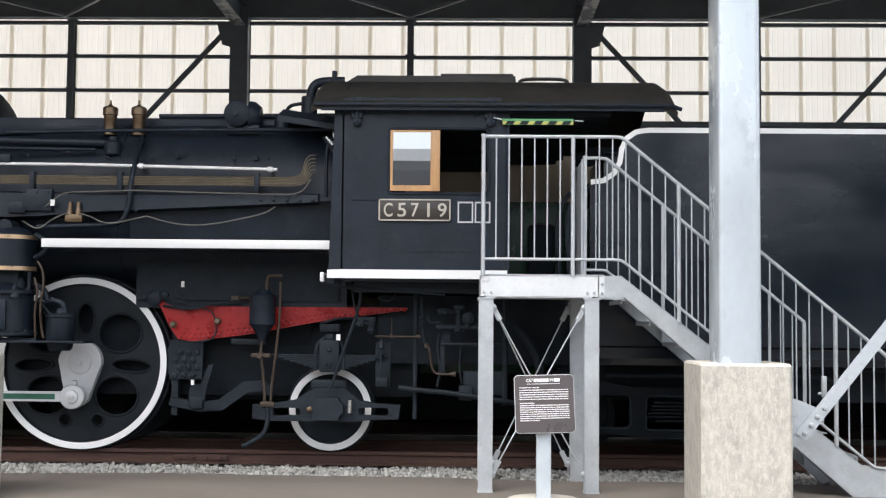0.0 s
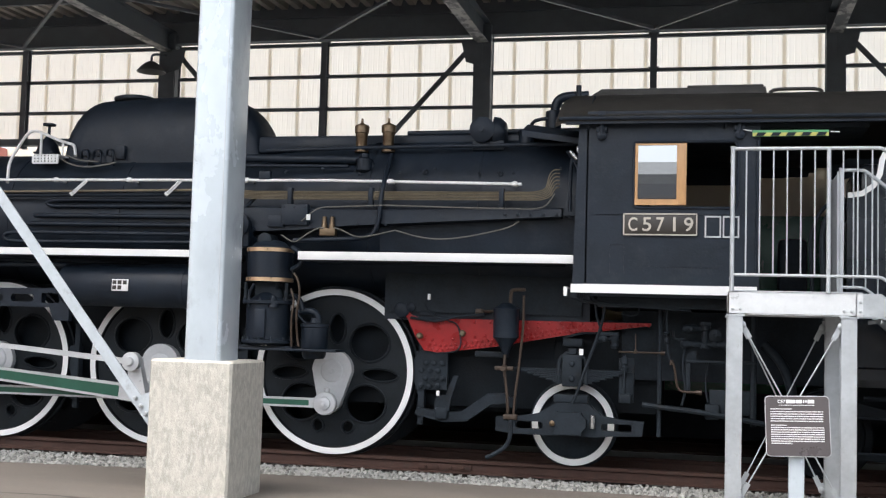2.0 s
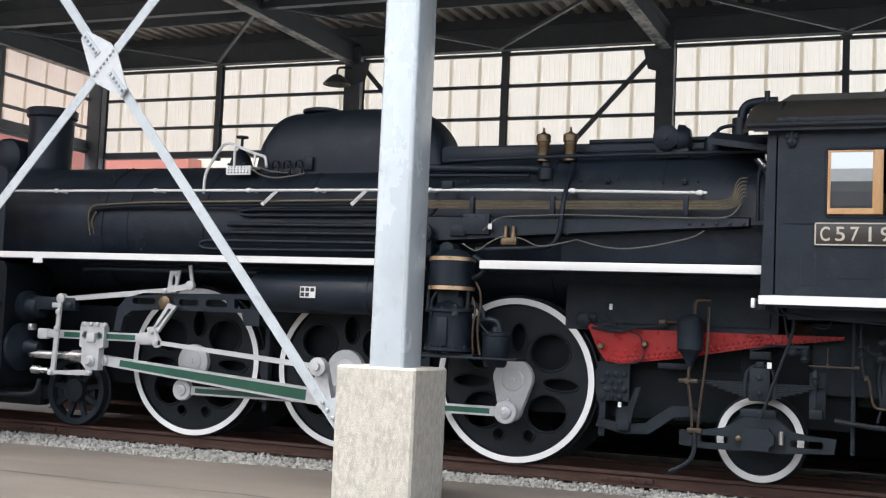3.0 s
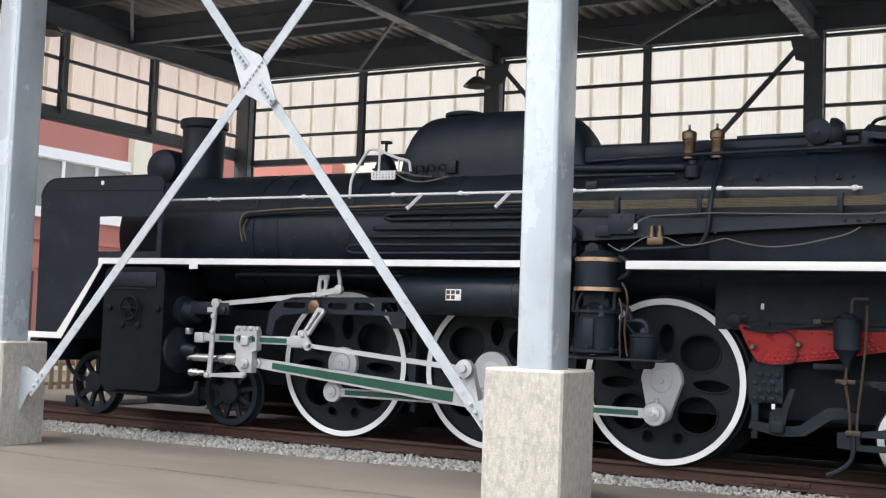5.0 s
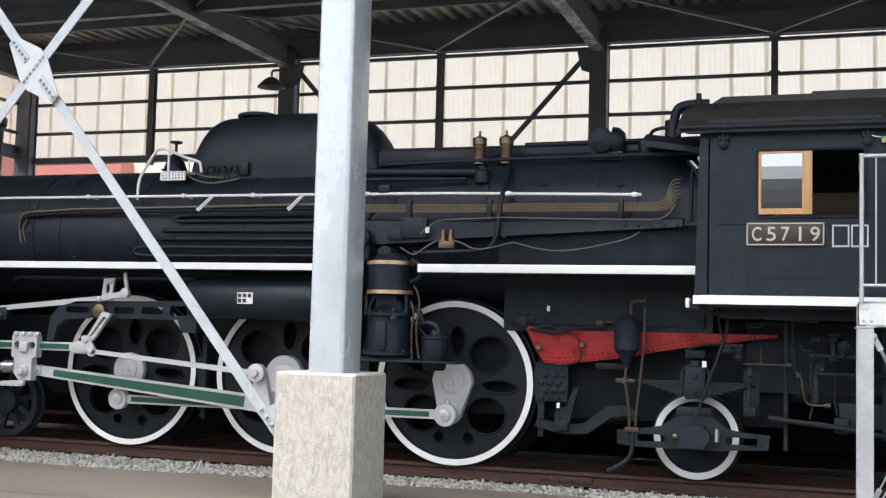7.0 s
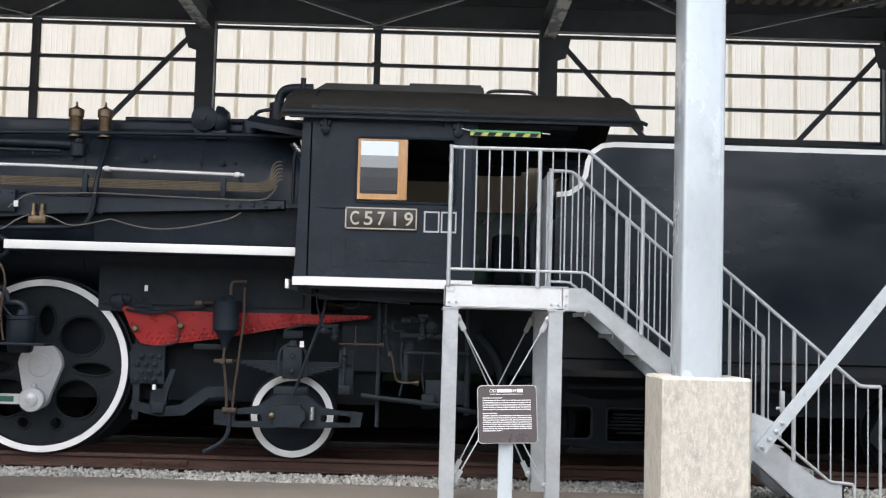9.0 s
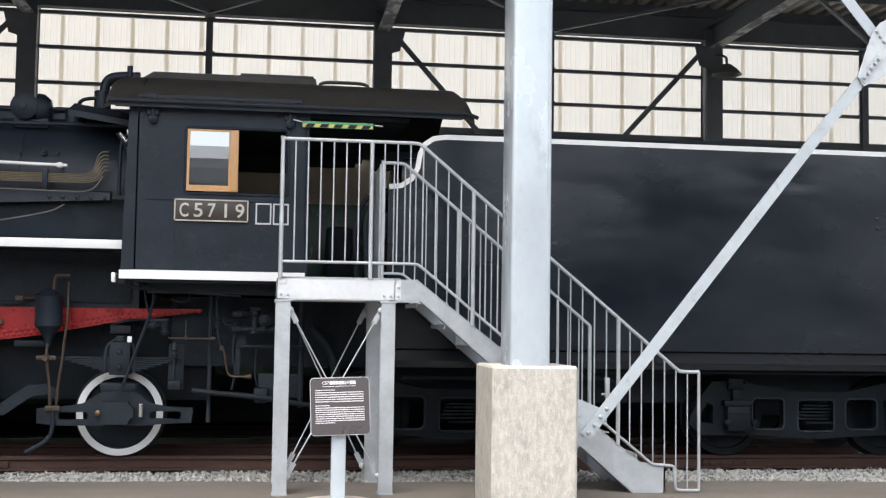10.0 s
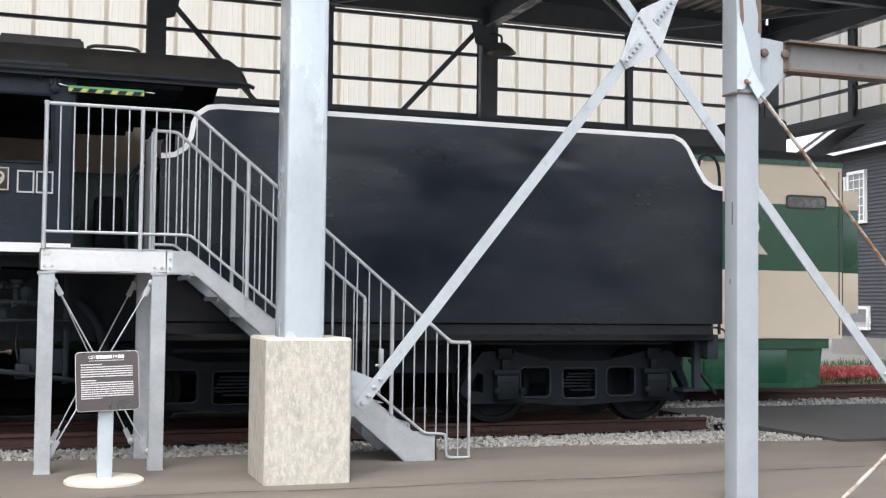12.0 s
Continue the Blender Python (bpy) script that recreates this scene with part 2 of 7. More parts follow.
# ---- mesh helpers ----
class Shape:
    """Vertices and faces gathered for one mesh."""

    def __init__(self):
        self.v, self.f, self.cuts = [], [], []

    def put(self, verts, faces):
        k = len(self.v)
        self.cuts.append((k, len(self.f)))
        self.v += [tuple(p) for p in verts]
        self.f += [tuple(i + k for i in f) for f in faces]
        return self

    def box(self, x0, x1, y0, y1, z0, z1, bevel=0.0):
        if bevel <= 0:
            return self.put([(x, y, z) for x in (x0, x1) for y in (y0, y1) for z in (z0, z1)],
                            [(0, 1, 3, 2), (4, 6, 7, 5), (0, 4, 5, 1), (2, 3, 7, 6), (0, 2, 6, 4), (1, 5, 7, 3)])
        bm = bmesh.new()
        bmesh.ops.create_cube(bm, size=1)
        for p in bm.verts:
            p.co = Vector(((x0 + x1) / 2 + p.co.x * (x1 - x0), (y0 + y1) / 2 + p.co.y * (y1 - y0), (z0 + z1) / 2 + p.co.z * (z1 - z0)))
        bmesh.ops.bevel(bm, geom=bm.edges[:], offset=bevel, segments=2, affect="EDGES", profile=0.5)
        bm.verts.index_update()
        self.put([p.co[:] for p in bm.verts], [[p.index for p in f.verts] for f in bm.faces])
        bm.free()
        return self

    def bar(self, a, b, w, h, up=(0, 0, 1)):
        """A straight bar of section w (sideways) by h (along up)."""
        a, b = Vector(a), Vector(b)
        d = (b - a).normalized()
        side = d.cross(Vector(up)).normalized()
        top = side.cross(d)
        c = [p + side * sx * w / 2 + top * sz * h / 2 for p in (a, b) for sx, sz in ((-1, -1), (1, -1), (1, 1), (-1, 1))]
        return self.put(c, [(0, 3, 2, 1), (4, 5, 6, 7), (0, 1, 5, 4), (1, 2, 6, 5), (2, 3, 7, 6), (3, 0, 4, 7)])

    def tube(self, pts, r, n=10, closed=True, bend=0.0):
        """A round pipe along points; r may be one radius or one a point."""
        pts = [Vector(p) for p in pts]
        if not isinstance(r, (list, tuple)) and len(pts) > 2 and closed:
            soft = [pts[0]]
            for a, p, b in zip(pts, pts[1:], pts[2:]):
                cut = bend if bend else 6 * r + 0.03
                u = p + (a - p).normalized() * min(cut, 0.48 * (a - p).length)
                w = p + (b - p).normalized() * min(cut, 0.48 * (b - p).length)
                soft += [u * (1 - t) ** 2 + p * 2 * t * (1 - t) + w * t * t for t in (0, 0.25, 0.5, 0.75, 1)]
            pts = soft + [pts[-1]]
        rs = r if isinstance(r, (list, tuple)) else [r] * len(pts)
        ring, verts, faces = None, [], []
        side = None
        for i, p in enumerate(pts):
            d = ((pts[min(i + 1, len(pts) - 1)] - p).normalized() + (p - pts[max(i - 1, 0)]).normalized()).normalized()
            if side is None:
                side = d.orthogonal().normalized()
            side = (side - d * side.dot(d)).normalized()
            other = d.cross(side)
            verts += [p + (side * math.cos(t) + other * math.sin(t)) * rs[i] for t in [2 * math.pi * k / n for k in range(n)]]
        for i in range(len(pts) - 1):
            faces += [(i * n + k, i * n + (k + 1) % n, (i + 1) * n + (k + 1) % n, (i + 1) * n + k) for k in range(n)]
        if closed:
            faces += [tuple(range(n - 1, -1, -1)), tuple((len(pts) - 1) * n + k for k in range(n))]
        return self.put(verts, faces)

    def turned(self, base, axis, profile, n=32):
        """A lathed body: profile of (distance along axis, radius)."""
        base, axis = Vector(base), Vector(axis).normalized()
        return self.tube_exact([base + axis * d for d, _ in profile], [r for _, r in profile], axis, n)

    def tube_exact(self, pts, rs, axis, n):
        side = axis.orthogonal().normalized()
        other = axis.cross(side)
        verts = [p + (side * math.cos(t) + other * math.sin(t)) * r for p, r in zip(pts, rs) for t in [2 * math.pi * k / n for k in range(n)]]
        faces = []
        for i in range(len(pts) - 1):
            faces += [(i * n + k, i * n + (k + 1) % n, (i + 1) * n + (k + 1) % n, (i + 1) * n + k) for k in range(n)]
        faces += [tuple(range(n - 1, -1, -1)), tuple((len(pts) - 1) * n + k for k in range(n))]
        return self.put(verts, faces)

    def plate(self, outer, holes=(), d0=0.0, d1=0.01, plane="xz"):
        """A flat plate with holes, its outline in the plane and its thickness from d0 to d1 along the third axis."""
        loops = [list(outer), *[list(h) for h in holes]]
        pts, edges = [], []
        for lp in loops:
            k = len(pts)
            pts += [Vector(p) for p in lp]
            edges += [(k + i, k + (i + 1) % len(lp)) for i in range(len(lp))]
        vs, _, tris, *_ = geometry.delaunay_2d_cdt(pts, edges, [], 0, 1e-5)

        def inside(c, lp):
            hit = False
            for (xa, ya), (xb, yb) in zip(lp, lp[1:] + lp[:1]):
                if (ya > c[1]) != (yb > c[1]) and c[0] < (xb - xa) * (c[1] - ya) / (yb - ya) + xa:
                    hit = not hit
            return hit

        keep = [t for t in tris if (c := sum((vs[i] for i in t), Vector((0, 0))) / 3) is not None and inside(c, loops[0]) and not any(inside(c, h) for h in loops[1:])]

        def lift(p, d):
            return {"xz": (p[0], d, p[1]), "xy": (p[0], p[1], d), "yz": (d, p[0], p[1])}[plane]

        m = len(vs)
        verts = [lift(p, d0) for p in vs] + [lift(p, d1) for p in vs]
        faces = [tuple(t) for t in keep] + [tuple(i + m for i in reversed(t)) for t in keep]
        count = {}
        for t in keep:
            for a, b in ((t[0], t[1]), (t[1], t[2]), (t[2], t[0])):
                count[(a, b)] = 1
        faces += [(b, a, a + m, b + m) for a, b in count if (b, a) not in count]
        return self.put(verts, faces)

    def loft(self, rings, ends=True):
        """Skin over rings of equal length."""
        n = len(rings[0])
        verts = [p for r in rings for p in r]
        faces = [(i * n + k, i * n + (k + 1) % n, (i + 1) * n + (k + 1) % n, (i + 1) * n + k) for i in range(len(rings) - 1) for k in range(n)]
        if ends:
            faces += [tuple(range(n - 1, -1, -1)), tuple((len(rings) - 1) * n + k for k in range(n))]
        return self.put(verts, faces)

    def bolts(self, places, r=0.012, axis=(0, -1, 0), h=0.012, n=6):
        for p in places:
            self.turned(p, axis, [(-0.002, r), (h * 0.7, r), (h, r * 0.6)], n)
        return self

    def mesh(self, name, material, smooth=40):
        me = bpy.data.meshes.new(name)
        me.from_pydata(self.v, [], self.f)
        bm = bmesh.new()
        bm.from_mesh(me)
        bmesh.ops.recalc_face_normals(bm, faces=bm.faces[:])
        if smooth:
            lim = radians(smooth)
            for f in bm.faces:
                f.smooth = True
            for e in bm.edges:
                if len(e.link_faces) == 2 and e.calc_face_angle(0) > lim:
                    e.smooth = False
        bm.to_mesh(me)
        bm.free()
        me.materials.append(material)
        return me


def circle(cx, cy, r, n=24, ry=None, turn=0.0):
    ry = r if ry is None else ry
    return [(cx + r * math.cos(a) * math.cos(turn) - ry * math.sin(a) * math.sin(turn), cy + r * math.cos(a) * math.sin(turn) + ry * math.sin(a) * math.cos(turn))
            for a in [2 * math.pi * k / n for k in range(n)]]


def rounded(x0, x1, z0, z1, r, n=5):
    out = []
    for cx, cz, a0 in ((x1 - r, z1 - r, 0), (x0 + r, z1 - r, 90), (x0 + r, z0 + r, 180), (x1 - r, z0 + r, 270)):
        out += [(cx + r * math.cos(radians(a0 + 90 * k / n)), cz + r * math.sin(radians(a0 + 90 * k / n))) for k in range(n + 1)]
    return out


def thing(name, at, label, category, group="", kind=""):
    ob = new(name)
    ob.location = at
    return tagged(ob, label, category, group, kind)


def part(name, shape, material, parent, label="", smooth=40):
    """One mesh, given in world places, under a thing or a part."""
    me = shape if isinstance(shape, bpy.types.Mesh) else shape.mesh(name, material, smooth)
    ob = new(name, me)
    ob.parent = parent
    if parent.type == "EMPTY":
        ob.matrix_parent_inverse = Matrix.Translation(-parent.location)
    return tagged(ob, label)


def pieces(name, shape, material, parent, label="", smooth=40):
    """Each body of a shape as a part of its own."""
    ends = shape.cuts[1:] + [(len(shape.v), len(shape.f))]
    for (v0, f0), (v1, f1) in zip(shape.cuts, ends):
        one = Shape()
        one.put(shape.v[v0:v1], [tuple(i - v0 for i in f) for f in shape.f[f0:f1]])
        part(name, one, material, parent, label, smooth)


def small(name, shape, material, parent, label=""):
    """Bolts, rivets or print too small to tell apart."""
    return tagged(part(name, shape, material, parent, label), kind="stuff")


def shifted(name, me, parent, d, label=""):
    """The same mesh again under a parent, moved by d."""
    ob = part(name, me, None, parent, label)
    ob.location = d
    return ob


def whole(name, shape, material, label, category, group="", kind="", smooth=40):
    return tagged(new(name, shape.mesh(name, material, smooth)), label, category, group, kind)


def rod_shape(a, b, ra, rb, n=14):
    """Outline of a rod with round ends, in the xz plane."""
    ang = math.atan2(b[1] - a[1], b[0] - a[0])
    out = [(b[0] + rb * math.cos(ang + t), b[1] + rb * math.sin(ang + t)) for t in [math.pi * (k / n - 0.5) for k in range(n + 1)]]
    return out + [(a[0] + ra * math.cos(ang + t), a[1] + ra * math.sin(ang + t)) for t in [math.pi * (k / n + 0.5) for k in range(n + 1)]]

# ---- setting: ground, track bed, shed ----
G = -0.135         # asphalt
YC = 0.64          # middle of the track
COLUMNS = [-13.5, -7.03, -0.295, 6.06, 12.6]
PLINTHS = [(-13.9, -13.15, -2.11), (-7.51, -6.78, -2.2), (-0.752, -0.005, -2.11), (5.745, 6.45, -2.11), (12.45, 13.2, -2.11)]
REARX = [-13.75, -7.13, -0.5, 6.03, 12.65, 19.4]
FRONT, REAR = -2.65, 10.05


def bed_edge(x):
    return float(np.interp(x, (-20, -5.6, -3.5, 1, 1.6, 5.3, 9.1, 10.7, 12.3, 30), (-1.25, -1.2, -1.18, -0.78, -0.77, -0.97, -1.05, -1.2, -1.3, -1.3))) + 0.025 * math.sin(x * 2.3)


# the forecourt stops at the track bed
edge = [(x * 0.5, bed_edge(x * 0.5)) for x in range(-70, 62)]
whole("ground", Shape().plate([(-1500, -1500), (1500, -1500), (1500, -0.9), (40, -0.9)] + [(x, y) for x, y in reversed(edge)] + [(-40, -0.9), (-1500, -0.9)], (), G - 0.3, G, "xy"), ASPHALT,
      "worn brown-grey asphalt forecourt", "ground", kind="structure")
whole("ground_yard", Shape().box(-1500, 1500, -2.2, 1500, G - 0.6, G - 0.1), GRAVELBED, "dark gravel bed under the tracks", "ground", kind="structure")
# pale ground added behind the shed bounces daylight up to the translucent wall
whole("pavement_bounce", Shape().box(-60, 16.0, 10.3, 80, G - 0.09, G), BOUNCEYARD, "added pale concrete behind the shed that bounces light onto the sheets", "pavement", kind="structure")
whole("pavement_inside", Shape().box(-11.2, 16.0, 5.6, 10.3, G - 0.09, G - 0.004), CROSSING, "dark worn asphalt inside the shed", "pavement", kind="structure")
whole("pavement_front", Shape().box(-60, -11.2, -0.5, 40, G - 0.08, G - 0.004), ASPHALT, "asphalt path past the buffer beam", "pavement", kind="structure")
whole("pavement_crossing", Shape().plate([(12.3, -1.5), (40, -2.3), (40, 2.2), (12.05, 2.2)], (), G - 0.05, G + 0.03, "xy"), CROSSING, "dark asphalt crossing over the track", "pavement", kind="structure")
whole("pavement_path", Shape().box(16.2, 60, 4.5, 5.6, G - 0.09, G + 0.02), PAVING, "pale concrete path beside the garden", "pavement", kind="structure")


# a worn construction joint runs along the forecourt
jt = Shape()
jx = [-30 + 0.25 * k for k in range(240)]
jy = [-3.1 + 0.06 * math.sin(0.45 * x + 1) + 0.025 * math.sin(2.7 * x) + 0.012 * math.sin(7.1 * x) for x in jx]
jw = [0.012 + 0.01 * abs(math.sin(1.3 * x)) + 0.006 * math.sin(5 * x) ** 2 for x in jx]
jt.put([(x, y - w, G + 0.003) for x, y, w in zip(jx, jy, jw)] + [(x, y + w, G + 0.003) for x, y, w in zip(jx, jy, jw)], [(k, k + 1, k + 241, k + 240) for k in range(239)])
whole("joint_forecourt", jt, JOINT, "dark worn joint across the asphalt forecourt", "joint", kind="structure")


def rail_pair(yc, x0, x1):
    for s in (-1, 1):
        y = yc + s * 0.565
        t = thing("rail", ((x0 + x1) / 2, y, -0.14), "rust-brown steel rail on ballast", "rail", "rails of the tracks")
        prof = [(-0.062, -0.14), (0.062, -0.14), (0.062, -0.128), (0.012, -0.112), (0.009, -0.045), (0.033, -0.034), (0.033, -0.006), (0.026, 0), (-0.026, 0), (-0.033, -0.006), (-0.033, -0.034), (-0.009, -0.045), (-0.012, -0.112), (-0.062, -0.128)]
        part("rail_bar", Shape().loft([[(x, y + a, z) for a, z in prof] for x in (x0, x1)]), RAIL, t, smooth=30)
        if s < 0 and yc < 1:
            for xj in (1.19, -6.4, 8.9):
                fp = part("fish_plate", Shape().box(xj - 0.28, xj + 0.28, y - 0.045, y - 0.012, -0.118, -0.05, 0.006), RAIL, t, "rusted joint plate")
                small("bolt", Shape().bolts([(xj + d, y - 0.045, -0.085) for d in (-0.2, -0.07, 0.07, 0.2)], 0.018, h=0.02), RAIL, fp)


rail_pair(YC, -11.5, 11.6)
rail_pair(3.95, -9.0, 30.0)
slp = Shape().box(-0.1, 0.1, YC - 0.8, YC + 0.8, -0.32, -0.17, 0.01).mesh("sleeper", SLEEPER)
for k in range(39):
    tagged(new("sleeper", slp), "old brown timber sleeper half sunk in ballast", "sleeper", "sleepers under the track").location.x = -11.3 + 0.6 * k


def stones(seed, spots, size):
    """Broken stones as one mesh: each a rough twelve-cornered lump."""
    rng = np.random.default_rng(seed)
    bm = bmesh.new()
    bmesh.ops.create_icosphere(bm, subdivisions=1, radius=1)
    base = np.array([v.co[:] for v in bm.verts])
    tri = np.array([[v.index for v in f.verts] for f in bm.faces])
    bm.free()
    n = len(spots)
    q = rng.normal(size=(n, 3, 3))
    q = np.linalg.qr(q)[0]
    s = size * rng.uniform(0.4, 1.35, (n, 1, 3))
    v = base[None] * s * rng.uniform(0.5, 1.25, (n, 12, 1))
    v = v @ q + np.array(spots)[:, None]
    f = tri[None] + 12 * np.arange(n)[:, None, None]
    me = bpy.data.meshes.new("ballast")
    me.from_pydata(v.reshape(-1, 3).tolist(), [], f.reshape(-1, 3).tolist())
    me.materials.append(BALLAST)
    return me


rng = np.random.default_rng(4)
spots = []
for x in np.arange(-13, 14.2, 0.046):
    front = bed_edge(x)
    for y in np.arange(front, 0.0, 0.05):
        if x > 12.25:
            continue
        heap = 0.012 - 0.026 * min(1, max(0, (y - front - 0.12) / 0.5))
        spots.append((x + rng.uniform(-0.025, 0.025), y + rng.uniform(-0.03, 0.03), G - 0.02 + heap + rng.uniform(-0.012, 0.015)))
for k in range(5200):
    x = rng.uniform(-13, 12.2)
    spots.append((x, rng.uniform(0.12, 2.6), G - 0.05 + rng.uniform(0, 0.04)))
for k in range(420):
    spots.append((rng.uniform(10.9, 12.2), rng.uniform(0.15, 1.1), G + 0.02 + rng.uniform(0, 0.03)))
tagged(new("ballast", stones(5, spots, 0.027)), "light grey broken stone ballast beside the rails", "ballast", kind="stuff")
far_spots = [(rng.uniform(12.3, 22), rng.uniform(2.25, 3.2), G - 0.03 + rng.uniform(0, 0.05)) for _ in range(2600)]
tagged(new("ballast_far", stones(6, far_spots, 0.035)), "pale stone ballast of the second track", "ballast", kind="stuff")


# ---- shed ----
def i_beam(sh, a, b, w, h, up=(0, 0, 1)):
    up = Vector(up)
    sh.bar(a, b, 0.012, h, up)
    sh.bar(Vector(a) + up * h / 2, Vector(b) + up * h / 2, w, 0.018, up)
    sh.bar(Vector(a) - up * h / 2, Vector(b) - up * h / 2, w, 0.018, up)


GIRTS = (7.04, 6.385, 5.72, 5.12)


def light_wall(name, a, b, posts, out, low=5.06):
    """A high band of translucent sheet on dark girts, from a to b along x or y; out points outside."""
    t = thing(name, ((a[0] + b[0]) / 2, (a[1] + b[1]) / 2, 5.0), "translucent cream sheet wall on dark steel girts, open below", "wall", kind="structure")
    a, b, o = Vector((*a, 0)), Vector((*b, 0)), Vector((*out, 0))
    d = (b - a).normalized()
    L = (b - a).length
    # ribbed sheets between the posts, each with its own lap
    first = (9.585 - a.x) % 0.6345 if d.x else 0.25
    cuts = [0.0] + [first + 0.6345 * i for i in range(int((L - first) / 0.6345) + 1)] + [L]
    for x0, x1 in zip(cuts, cuts[1:]):
        prof = []
        for k in range(6):
            u = x0 + (x1 - x0) * k / 6
            w = (x1 - x0) / 6
            prof += [(u + w * 0.02, 0.0), (u + w * 0.72, 0.0), (u + w * 0.8, 0.0025), (u + w * 0.92, 0.0025)]
        prof.append((x1 + 0.03, 0.004))
        prof[0] = (x0 - 0.03, -0.004)
        sh = Shape()
        rows = [[a + d * u + o * (0.09 + v) + Vector((0, 0, z)) for u, v in prof] for z in (low, 7.4)]
        m = len(prof)
        sh.put(rows[0] + rows[1], [(k, k + 1, k + 1 + m, k + m) for k in range(m - 1)])
        part("sheet", sh, SHEET, t, smooth=0)
    for k, z in enumerate(GIRTS[:3] + (low + 0.03,)):
        h = 0.16 if k == 3 else 0.065
        if k == 3 and low > 5.2:
            z, h = low - 0.13, 0.3
        g = Shape().bar(a + o * 0.04 + Vector((0, 0, z)), b + o * 0.04 + Vector((0, 0, z)), 0.07, h)
        if k == 3:
            g.bar(a + o * -0.02 + Vector((0, 0, z - 0.06)), b + o * -0.02 + Vector((0, 0, z - 0.06)), 0.1, 0.03)
        part("girt", g, SHED, t)
    for p in posts:
        q = a + d * p
        g = Shape()
        i_beam(g, q - o * 0.02 + Vector((0, 0, low - 0.11)), q - o * 0.02 + Vector((0, 0, 7.05)), 0.12, 0.14, o)
        for z in GIRTS[:3]:
            g.bar(q - o * 0.02 - d * 0.1 + Vector((0, 0, z + 0.02)), q - o * 0.02 + d * 0.1 + Vector((0, 0, z + 0.02)), 0.05, 0.05)
        part("post", g, SHED, t)
    # lap strips where the sheets meet
    laps = Shape()
    for u in cuts[1:-1]:
        q = a + d * u
        laps.bar(q + o * 0.083 + Vector((0, 0, low + 0.02)), q + o * 0.083 + Vector((0, 0, 7.38)), 0.08, 0.004, o)
    pieces("lap_strip", laps, LAP, t)
    return t


mids = [-10.52, -3.785, 2.76, 9.36, 15.96]
light_wall("wall_rear", (REARX[0], REAR + 0.1), (REARX[5], REAR + 0.1), [m - REARX[0] for m in mids], (0, 1))
light_wall("wall_left_end", (REARX[0] - 0.1, -2.6), (REARX[0] - 0.1, REAR), [1.9, 4.4, 6.95, 9.5], (-1, 0), 5.4)
light_wall("wall_right_end", (REARX[5] + 0.1, -2.6), (REARX[5] + 0.1, REAR), [2.1, 4.7, 7.28, 9.86], (1, 0), 5.25)

whole("bay_beam_rear", Shape().box(REARX[4], REARX[5], REAR - 0.02, REAR + 0.1, 4.7, 5.02), SHED, "dark lower beam of the last rear bay", "beam", kind="structure")

# roof
rf = Shape()
pr = []
for k in range(int((REARX[5] - REARX[0] + 1.2) / 0.3)):
    x = REARX[0] - 0.6 + 0.3 * k
    pr += [(x, 7.62), (x + 0.13, 7.62), (x + 0.17, 7.74), (x + 0.26, 7.74)]
rf.put([(x, y, z + (y + 3) * 0.012) for y in (-4.3, REAR + 0.2) for x, z in pr], [(k, k + 1, k + 1 + len(pr), k + len(pr)) for k in range(len(pr) - 1)])
whole("ceiling", rf, ROOFSHEET, "ribbed grey-brown metal roof sheet seen from below", "roof", kind="structure", smooth=0)
for i, x in enumerate(REARX):
    g = Shape()
    i_beam(g, (x, -4.2, 7.14), (x, REAR, 7.14), 0.24, 0.42)
    rbm = whole("roof_beam", g, SHED, "dark steel roof beam with a pale weathered lower flange", "beam", "roof beams of the shed", kind="structure", smooth=0)
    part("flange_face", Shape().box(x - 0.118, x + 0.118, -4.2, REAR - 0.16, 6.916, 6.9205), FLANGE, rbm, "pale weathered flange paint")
    c = Shape()
    i_beam(c, (x, REAR - 0.02, G - 0.1), (x, REAR - 0.02, 7.28), 0.34, 0.3, (0, 1, 0))
    c.box(x - 0.16, x + 0.16, REAR - 0.1, REAR + 0.06, G - 0.1, 7.28)
    whole("rear_column", c, SHED, "dark steel column of the rear shed wall", "column", "rear columns of the shed", kind="structure", smooth=0)
g = Shape()
i_beam(g, (REARX[0], REAR - 0.02, 7.33), (REARX[5], REAR - 0.02, 7.33), 0.2, 0.46)
g.box(REARX[0], REARX[5], REAR + 0.06, REAR + 0.075, 7.105, 8.0).box(REARX[0] - 0.03, REARX[0] - 0.015, -4, REAR, 7.1, 8.0).box(REARX[5] + 0.015, REARX[5] + 0.03, -4, REAR, 7.1, 8.0)
whole("eaves_beam_rear", g, SHED, "dark eaves beam along the rear wall", "beam", kind="structure", smooth=0)
for k, y in enumerate((-4.1, -2.65, -0.9, 0.85, 2.6, 4.35, 6.1, 7.9)):
    g = Shape()
    if y == 2.6 or y == 6.1:
        i_beam(g, (REARX[0], y, 7.22), (REARX[5], y, 7.22), 0.16, 0.3)
    g.bar((REARX[0] - 0.5, y, 7.5), (REARX[5] + 0.5, y, 7.5), 0.075, 0.2)
    whole("purlin", g, SHED, "dark steel purlin under the roof sheets", "beam", "purlins under the roof", kind="structure", smooth=0)
for i in range(5):
    x0, x1 = REARX[i], REARX[i + 1]
    g = Shape()
    m = (x0 + x1) / 2
    for xe in (x0, x1):
        g.bar((m, REAR - 0.2, 7.1), (xe, 6.1, 7.16), 0.06, 0.06)
        g.bar((m, 2.6, 7.1), (xe, 6.1, 7.16), 0.06, 0.06)
    whole("roof_brace", g, SHED, "dark diagonal bracing under the roof", "brace", "roof braces", kind="structure", smooth=0)
